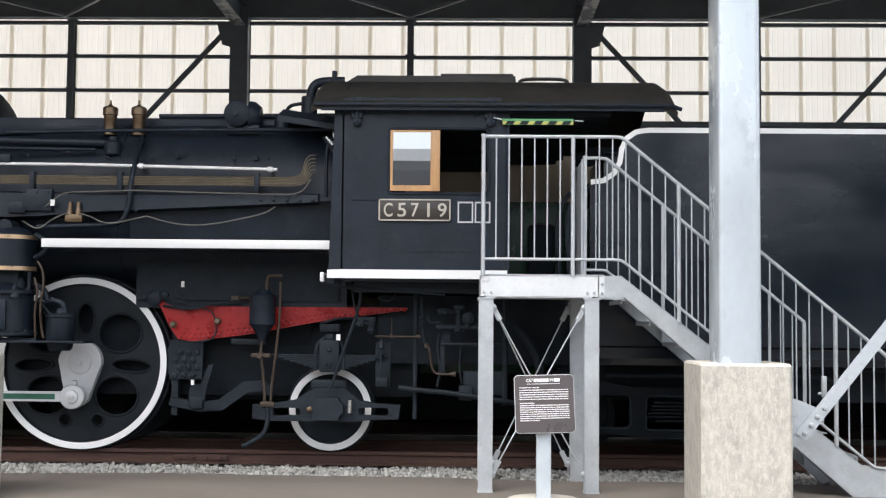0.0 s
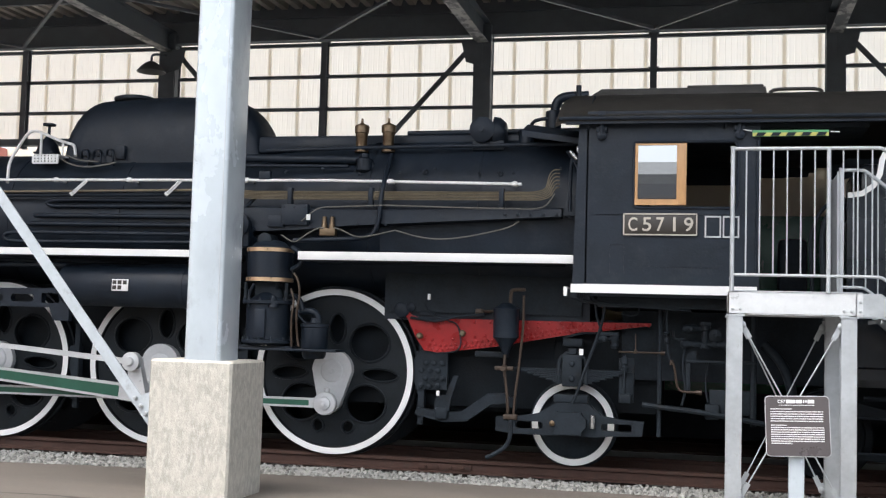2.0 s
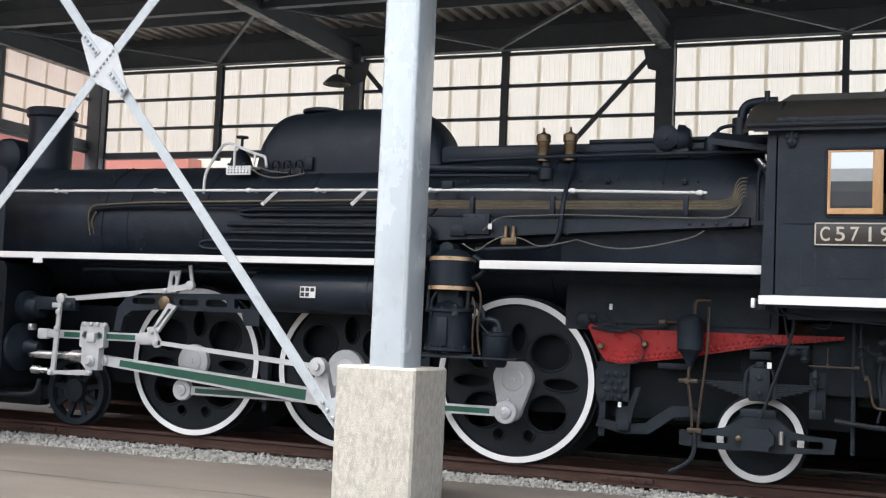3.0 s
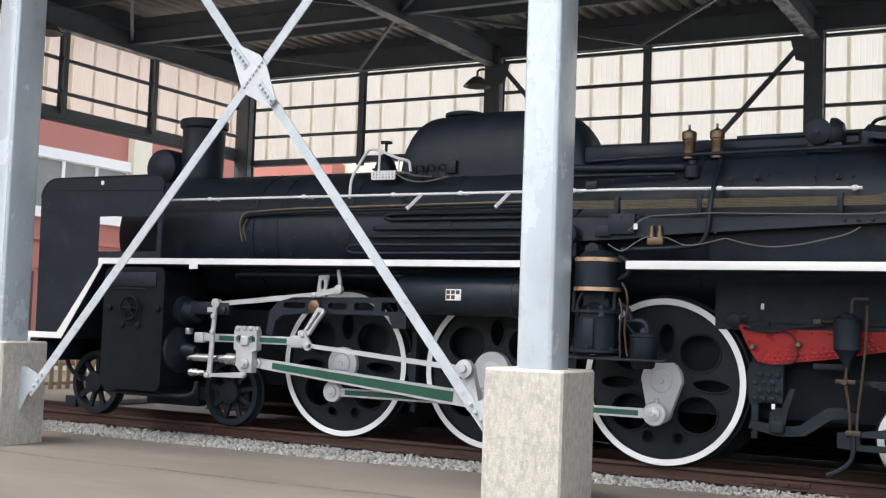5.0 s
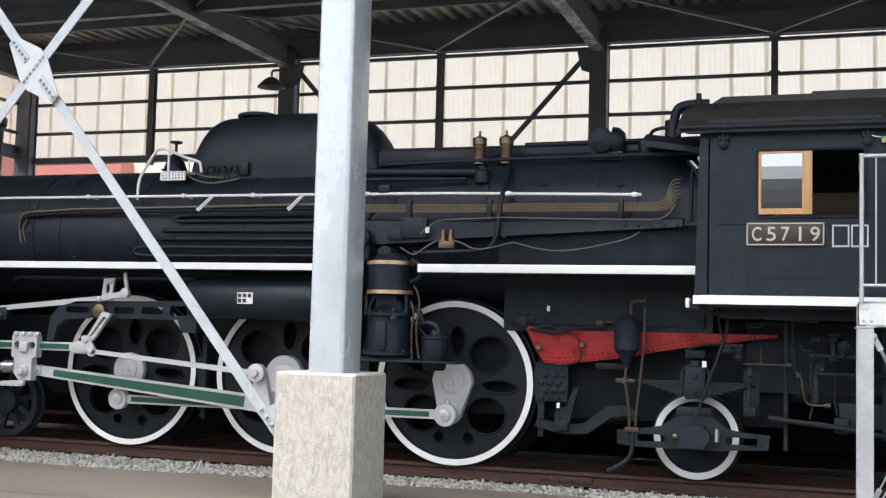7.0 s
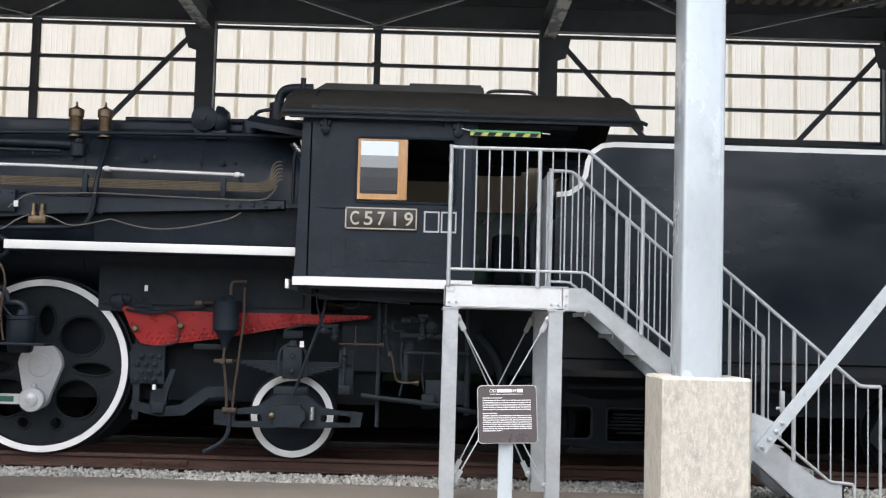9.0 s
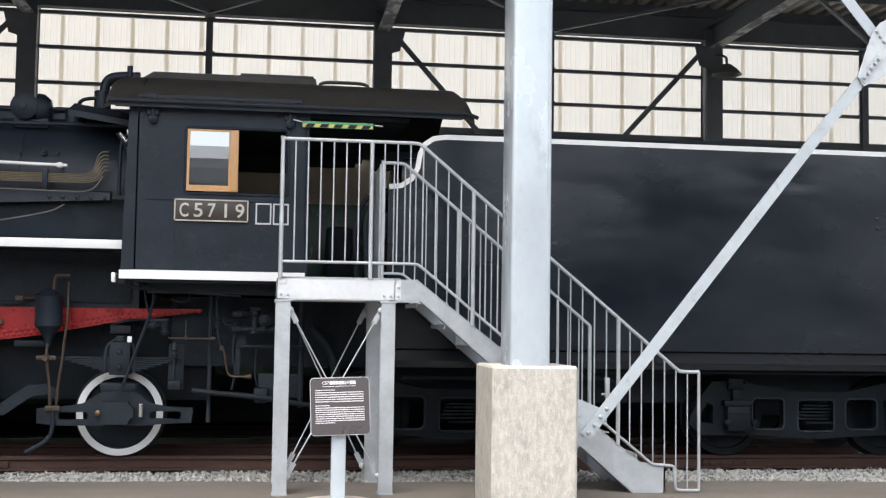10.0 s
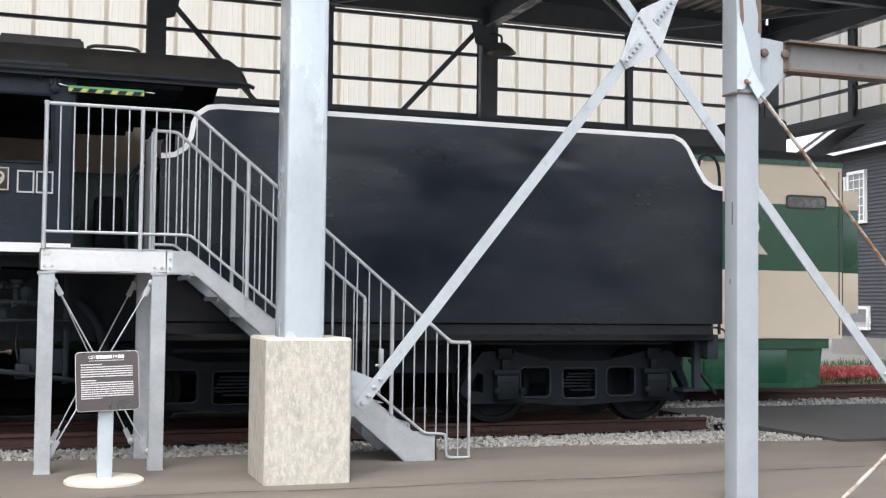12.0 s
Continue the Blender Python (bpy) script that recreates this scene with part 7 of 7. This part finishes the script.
print_row(4.395, 4.665, 0.834, 0.0045)
print_row(4.332, 4.493, 0.803, 0.007)
for r in range(5):
    print_row(4.332, 4.73, 0.782 - 0.0185 * r, 0.0075)
print_row(4.332, 4.45, 0.676, 0.007)
for r in range(8):
    print_row(4.332, 4.735 if r < 7 else 4.49, 0.657 - 0.0175 * r, 0.0075)
for ch, x0, x1 in (("C", 4.39, 4.409), ("5", 4.412, 4.428), ("7", 4.431, 4.447), ("1", 4.583, 4.59), ("9", 4.595, 4.611)):
    tilted(lettering(ch, x0, x1, 0.853, 0.878, -2.373, INK, board))
tilted(small("print", txt, INK, board, "rows of white print"))
part("post", Shape().plate(rounded(4.47, 4.59, -2.36, -2.28, 0.01, 2), (), G, 0.6, "xy"), COLUMN, SG)
part("base_disc", Shape().turned((4.53, -2.33, G), (0, 0, 1), [(0, 0.31), (0.02, 0.31), (0.035, 0.29), (0.04, 0)], 40), CAPSTONE, SG, "pale round concrete base")
SG.location.x += 0.03

# ---- railcar on the second track ----
CAR = thing("railcar", (9.5, 3.9, 0), "cream and green diesel railcar standing behind the locomotive", "railcar")
CN, CE, CW = 2.42, 15.4, 2.9          # near side, end, width
def car_band(z0, z1, y=CN):
    return Shape().box(-8.5, CE, y, y + CW, z0, z1)


part("upper_body", car_band(2.82, 3.42), CREAM, CAR)
part("green_band", car_band(1.84, 2.82, CN - 0.003), CARGREEN, CAR)
part("lower_body", car_band(0.85, 1.84), CREAM, CAR)
part("skirt", Shape().plate([(12.4, 0.83), (CE - 0.25, 0.83), (CE - 0.34, 0.12), (12.6, 0.12)], (), CN + 0.12, CN + 2.7).box(-8.4, CE - 0.2, CN + 0.05, CN + 2.8, 0.7, 0.84), CARGREEN, CAR, smooth=0)
part("skirt_panel", Shape().box(13.1, 14.5, CN + 0.1, CN + 0.125, 0.2, 0.75, 0.01).bolts([(13.2 + 0.4 * k, CN + 0.1, 0.72) for k in range(4)], 0.02), CARGREEN, CAR)
rr = []
for x in (-8.5, CE + 0.02):
    rr.append([(x, CN + CW / 2 - (CW / 2 + 0.03) * math.copysign(abs(math.cos(a)) ** 0.7, math.cos(a)), 3.42 + 0.3 * math.sin(a)) for a in [math.pi * k / 16 for k in range(17)]])
part("roof", Shape().loft(rr), CARROOF, CAR)
part("roof_unit", Shape().loft([[(14.42, y, 3.62), (14.98, y, 3.62), (14.98, y, 4.18), (14.9, y, 4.22), (14.42, y, 4.25)] for y in (3.2, 4.5)]), CARROOF, CAR, "dark roof-mounted unit", smooth=0)
part("gutter", Shape().box(-8.5, CE, CN - 0.03, CN, 3.4, 3.47), CARGREEN, CAR)
cw = part("small_window", Shape().plate(rounded(14.41, 15.12, 2.755, 2.965, 0.06), [rounded(14.44, 15.09, 2.785, 2.935, 0.045)], CN - 0.012, CN + 0.002), CARROOF, CAR, smooth=25)
part("pane", Shape().plate(rounded(14.43, 15.1, 2.775, 2.945, 0.05), (), CN - 0.007, CN - 0.001), DARKGLASS, cw)
part("corner_beading", Shape().box(CE - 0.06, CE - 0.045, CN - 0.006, CN, 0.9, 3.34).box(CE, CE + 0.02, CN, CN + 0.05, 0.9, 3.34), CARROOF, CAR)
for z0, z1, m in ((1.22, 1.84, CREAM), (1.84, 2.82, CARGREEN), (2.82, 3.12, CREAM)):
    part("gangway", Shape().box(CE, CE + 0.7, CN + 0.5, CN + 2.3, z0, z1, 0.01), m, CAR)
part("hand_hold", Shape().tube([(CE + 0.02, CN + 0.1, 1.2), (CE + 0.06, CN + 0.1, 1.25), (CE + 0.06, CN + 0.1, 1.9), (CE + 0.02, CN + 0.1, 1.95)], 0.012, 6), CARROOF, CAR)
lettering("R", 13.52, 14.09, 2.07, 2.62, CN - 0.012, CREAM, CAR)
part("undergear", Shape().box(-8.3, 9.8, CN + 0.3, CN + 2.5, 0.12, 0.75).box(10.2, 12.5, CN + 0.35, CN + 0.5, 0.2, 0.6, 0.03).box(10.2, 12.5, CN + 2.35, CN + 2.5, 0.1, 0.75), SOOT, CAR)
for x in (10.7, 12.1, -6.5, -5.1):
    part("wheel", Shape().turned((x, CN + 0.85, 0.43), (0, 1, 0), [(0, 0.1), (0.02, 0.36), (0, 0.43), (0.1, 0.435), (0.12, 0.45)], 32), SOOT, CAR)

# ---- canopy post beside the shed ----
CN2 = thing("canopy_post", (9.06, -4.48, G), "rust-stained pale grey steel post with a beam and thin tie rods", "post")
PX, PY = 8.965, -4.57          # front left corner of the box post
part("post", Shape().plate(rounded(PX, PX + 0.19, PY, PY + 0.175, 0.012, 3), (), G, 2.96, "xy"), RUSTCOL, CN2, smooth=50)
part("post_head", Shape().plate(rounded(PX - 0.018, PX + 0.2, PY - 0.012, PY + 0.187, 0.012, 3), (), 2.94, 5.2, "xy"), RUSTCOL, CN2, smooth=50)
part("rust_run", Shape().box(PX - 0.0015, PX + 0.001, PY + 0.06, PY + 0.075, 1.95, 2.12).box(PX - 0.0015, PX + 0.001, PY + 0.09, PY + 0.1, 1.5, 1.54), RUSTBEAM, CN2, "brown rust run")
part("rust_edge", Shape().box(PX - 0.02, PX + 0.202, PY - 0.014, PY - 0.011, 2.94, 2.952).box(PX - 0.0205, PX - 0.018, PY, PY + 0.18, 2.94, 2.952), RUSTBEAM, CN2, "rusted lower edge")
part("rust_streak", Shape().plate([(PX + 0.17, 3.42), (PX + 0.2, 3.4), (PX + 0.2, 4.2), (PX + 0.13, 4.2), (PX + 0.165, 3.85), (PX + 0.14, 3.7), (PX + 0.175, 3.55)], (), PY - 0.0145, PY - 0.0125), RUSTBEAM, CN2, "broad brown rust streak", smooth=0)
part("rust_spot", Shape().plate([(PX - 0.01, 3.42), (PX + 0.02, 3.4), (PX + 0.045, 3.5), (PX + 0.03, 3.75), (PX, 3.72), (PX + 0.012, 3.55)], (), PY - 0.0165, PY - 0.0145), RUSTBEAM, CN2, "brown rust patch", smooth=0)
part("knee_plate", Shape().plate([(PX + 0.06, 2.86), (PX + 0.25, 2.89), (PX + 0.44, 3.09), (PX + 0.5, 3.14), (PX + 0.5, 3.375), (PX + 0.06, 3.42)], (), PY + 0.06, PY + 0.078), RUSTCOL, CN2, smooth=0)
part("face_plate", Shape().plate([(PX - 0.02, 3.56), (PX + 0.01, 3.5), (PX + 0.12, 3.12), (PX + 0.115, 3.06), (PX + 0.03, 2.965), (PX - 0.02, 2.965)], (), PY - 0.026, PY - 0.0175), COLUMN, CN2, "pale sloping face plate", smooth=0)
gbm = Shape()
i_beam(gbm, (PX + 0.45, PY + 0.06, 3.265), (PX + 7, PY + 0.06, 3.265), 0.15, 0.225)
part("beam", gbm, RUSTBEAM, CN2, "grey beam with rusted flanges", smooth=0)
# grey paint on the web, with its shading put into the colour
part("web_paint", Shape().box(PX + 0.5, PX + 7, PY + 0.049, PY + 0.0535, 3.17, 3.36), WEBSHADE, CN2)
part("rust_joint", Shape().plate([(PX + 0.478, 3.13), (PX + 0.515, 3.15), (PX + 0.5, 3.25), (PX + 0.52, 3.37), (PX + 0.485, 3.375)], (), PY + 0.046, PY + 0.0485), RUSTBEAM, CN2, "rusted plate joint", smooth=0)
small("bolt", Shape().bolts([(PX + 0.27, PY + 0.058, 3.28), (PX + 0.46, PY + 0.058, 3.285)], 0.034, h=0.03, n=8), RUSTBEAM, CN2)
small("plate_bolt", Shape().bolts([(PX + 0.065, PY - 0.026, 3.03)], 0.026, h=0.03, n=8), RUSTROD, CN2)
part("cleat", Shape().plate([(PX + 0.1, 3.13), (PX + 0.06, 3.02), (PX + 0.15, 2.9), (PX + 0.21, 2.97)], (), PY - 0.045, PY - 0.034), COLUMN, CN2, smooth=0)
part("tie_rod", Shape().tube([(PX + 0.17, PY - 0.02, 2.96), (PX + 1.365, PY - 0.02, 1.65), (PX + 3.2, PY - 0.02, -0.44)], 0.0155, 8), RUSTROD, CN2)
part("tie_rod", Shape().tube([(PX + 0.93, PY - 0.02, G), (PX + 1.36, PY - 0.02, 0.195), (PX + 3.2, PY - 0.02, 1.61)], 0.0155, 8), RUSTROD, CN2)

# ---- buildings beyond ----
PB = thing("pink_building", (-24, 5, G), "pink rendered building with a white-framed window band", "building")
part("wall", Shape().box(-34, -22, -20, 21, G, 12), PINK, PB)
part("pilaster", Shape().box(-22.02, -21.75, 14.72, 15.5, G, 12), PALE, PB, "cream pilaster")
for z0, z1 in ((5.75, 6.05), (4.05, 4.3)):
    part("window_surround", Shape().box(-22.01, -21.85, -20, 14.72, z0, z1), PLASTIC, PB, "white window surround")
for z0, z1 in ((3.4, 3.55), (2.6, 2.7)):
    part("string_course", Shape().box(-22.01, -21.92, -20, 15.7, z0, z1), PINK, PB)
for k in range(20):
    y = 13.4 - k * 1.3
    wd = part("window", Shape().plate([(y, 4.3), (y + 1.3, 4.3), (y + 1.3, 5.75), (y, 5.75)], [[(y + 0.06, 4.35), (y + 1.24, 4.35), (y + 1.24, 5.72), (y + 0.06, 5.72)]], -22.0, -21.93, "yz"), PLASTIC, PB, smooth=0)
    part("pane", Shape().box(-21.99, -21.97, y + 0.05, y + 1.25, 4.33, 5.73), GREYGLASS, wd)
part("doorway", Shape().box(-22.02, -21.9, 8.2, 11.2, G, 2.5), MAROON, PB)
PB2 = thing("red_building", (-30, 38, G), "far brick-red building with a pale annex", "building")
part("wall", Shape().box(-40, -24.8, 30, 45, G, 8.35), PINK, PB2)
part("annex", Shape().box(-24.8, -8, 31, 45, G, 9.4), PALE, PB2)
FN = thing("fence", (-15.5, 4, G), "low tan slatted fence beyond the buffer beam", "fence")
for k in range(40):
    part("slat", Shape().box(-14.03, -14.0, -2 + 0.22 * k, -1.9 + 0.22 * k, G, 0.45), FENCE, FN)
part("rail", Shape().box(-14.06, -14.03, -2, 6.9, 0.32, 0.38).box(-14.06, -14.03, -2, 6.9, -0.06, 0.0), FENCE, FN)
MP = thing("maroon_post", (-12.5, 2.97, G), "dark maroon railing post with a round cap", "post")
part("pole", Shape().tube([(-12.5, 2.97, G), (-12.5, 2.97, 2.35)], 0.045).turned((-12.5, 2.97, 2.35), (0, 0, 1), [(0, 0.05), (0.05, 0.06), (0.1, 0.0)], 12), MAROON, MP)
part("cross_bar", Shape().tube([(-12.5, 2.4, 0.97), (-12.5, 3.6, 0.97)], 0.03), MAROON, MP)

HX, HY = 27.24, 17.93
HS = thing("grey_house", (HX, HY, G), "dark grey clapboard house with white windows", "house")


def hpart(name, sh, m, parent, label="", smooth=0):
    """House parts are given from its corner: along the front, inwards, up; the front faces the shed."""
    me = sh.mesh(name, m, smooth)
    me.transform(Matrix.Translation((HX, HY, 0)) @ Matrix.Rotation(radians(-97.5), 4, "Z"))
    return part(name, me, m, parent, label)


front = [(0, G), (13, G), (13, 6.2), (6.5, 7.9), (0, 6.2)]
hpart("wall", Shape().plate(front, (), 0, 9.0), SIDING, HS)
for k in range(64):
    z = 0.42 + 0.11 * k
    x0, x1 = (0, 13) if z < 6.1 else ((z - 6.1) / 0.262, 13 - (z - 6.1) / 0.262)
    if x1 > x0 and x0 < 5:
        hpart("clapboard", Shape().put([(x0, -0.03, z), (x1, -0.03, z), (x1, -0.004, z + 0.11), (x0, -0.004, z + 0.11), (x0, -0.004, z), (x1, -0.004, z)], [(0, 1, 2, 3), (0, 4, 5, 1)]), SIDING, HS)
hpart("foundation", Shape().box(-0.02, 13, -0.02, 9, G, 0.42), PAVING, HS)
hpart("roof", Shape().plate([(-1.6, 5.9), (6.5, 8.02), (14.6, 5.9), (14.6, 6.1), (6.5, 8.24), (-1.6, 6.12)], (), -0.5, 9.3), HOUSEROOF, HS)
hpart("barge_board", Shape().plate([(-1.6, 5.88), (6.5, 8.0), (6.5, 8.1), (-1.6, 5.98)], (), -0.54, -0.5), PLASTIC, HS, "white barge board")
hpart("lean_to_roof", Shape().loft([[(x, -0.4, 5.86), (x, -0.4, 5.92), (x, 0.0, 6.1), (x, 0.0, 6.02)] for x in (-0.1, 6)]), HOUSEROOF, HS)
hpart("gutter", Shape().box(-0.1, 6, -0.46, -0.4, 5.84, 5.93, 0.01), PLASTIC, HS, "white gutter")
for x, z0, z1, wdt in ((1.0, 3.75, 5.32, 0.95), (0.5, 3.9, 5.2, 0.4), (1.0, 0.62, 1.32, 1.1)):
    wf = hpart("window", Shape().plate([(x, z0), (x + wdt, z0), (x + wdt, z1), (x, z1)], [[(x + 0.07, z0 + 0.09), (x + wdt - 0.07, z0 + 0.09), (x + wdt - 0.07, z1 - 0.09), (x + 0.07, z1 - 0.09)]], -0.12, 0), PLASTIC, HS)
    hpart("pane", Shape().box(x + 0.05, x + wdt - 0.05, -0.07, -0.04, z0 + 0.05, z1 - 0.05), GREYGLASS if z0 > 2 else GLASS, wf)
    if z0 > 3.8 or z0 < 2:
        continue
    mu = Shape()
    for k in (1, 2):
        mu.box(x + wdt * k / 3 - 0.012, x + wdt * k / 3 + 0.012, -0.09, -0.06, z0 + 0.05, z1 - 0.05)
    for k in range(1, 6):
        z = z0 + (z1 - z0) * k / 6
        mu.box(x + 0.05, x + wdt - 0.05, -0.085, -0.065, z - 0.012, z + 0.012)
    hpart("glazing_bar", mu, PLASTIC, wf)

rng = np.random.default_rng(9)


def tuft_mesh(n, x0, x1, y0, y1, h, w, mat, petals=False):
    x, y, a = rng.uniform(x0, x1, n), rng.uniform(y0, y1, n), rng.uniform(0, math.pi, n)
    hh = h * rng.uniform(0.4, 1.2, n)
    v, f = [], []
    for i in range(n):
        dx, dy = w * math.cos(a[i]), w * math.sin(a[i])
        lx, ly = rng.uniform(-0.4, 0.4, 2) * hh[i]
        if petals:
            p = Vector((x[i], y[i], G + hh[i]))
            e1 = Vector(rng.normal(size=3)).normalized() * w
            e2 = e1.orthogonal().normalized() * w
            v += [tuple(p - e1 - e2 * 0.5), tuple(p + e1 * 0.5 - e2), tuple(p + e1 + e2 * 0.6), tuple(p - e1 * 0.6 + e2)]
            f.append((4 * i, 4 * i + 1, 4 * i + 2, 4 * i + 3))
            continue
        v += [(x[i] - dx, y[i] - dy, G), (x[i] + dx, y[i] + dy, G), (x[i] + lx + dx * 0.5, y[i] + ly, G + hh[i]), (x[i] + lx - dx * 0.5, y[i] + ly, G + hh[i] * 0.9)]
        f.append((4 * i, 4 * i + 1, 4 * i + 2, 4 * i + 3))
    me = bpy.data.meshes.new("tufts")
    me.from_pydata(v, [], f)
    me.materials.append(mat)
    return me


whole("pavement_house", Shape().box(16.0, 60, 9.6, 40.0, G - 0.1, G + 0.012), GRAVELBED, "bare gravel strip before the house", "pavement", kind="structure")
whole("ground_garden", Shape().box(16.0, 60, 5.6, 9.6, G - 0.1, G + 0.01), SOIL, "dry garden soil with sparse green before the house", "ground", kind="structure")
tagged(new("grass", tuft_mesh(4200, 16.5, 27, 5.8, 12.5, 0.16, 0.012, GRASS)), "rough green grass and weeds by the house", "grass", kind="stuff")
tagged(new("flowers", tuft_mesh(900, 18.0, 19.7, 6.3, 7.3, 0.24, 0.035, FLOWER, True)), "bed of red flowers before the house", "flowers", kind="stuff")

# hall across the forecourt, which the window panes mirror
HL = thing("far_hall", (0, -60, G), "low grey hall across the forecourt with a shallow curved roof", "hall")
part("wall", Shape().box(-40, 45, -75, -60, G, 9.6), SIDING, HL)
part("fascia", Shape().box(-41.1, 46.1, -59.35, -59.2, 9.5, 10.3), HOUSEROOF, HL, "dark fascia under the eaves")
for k in range(14):
    part("window", Shape().box(-38 + 6 * k, -34.6 + 6 * k, -60.06, -59.98, 5.6, 7.4), GREYGLASS, HL)
part("roof", Shape().loft([[(x, -75, 9), (x, -75, 9.6), (x, -66, 12.6), (x, -59.4, 10.9), (x, -59.4, 9.6)] for x in (-41, 46)]), LAMPSHADE, HL)
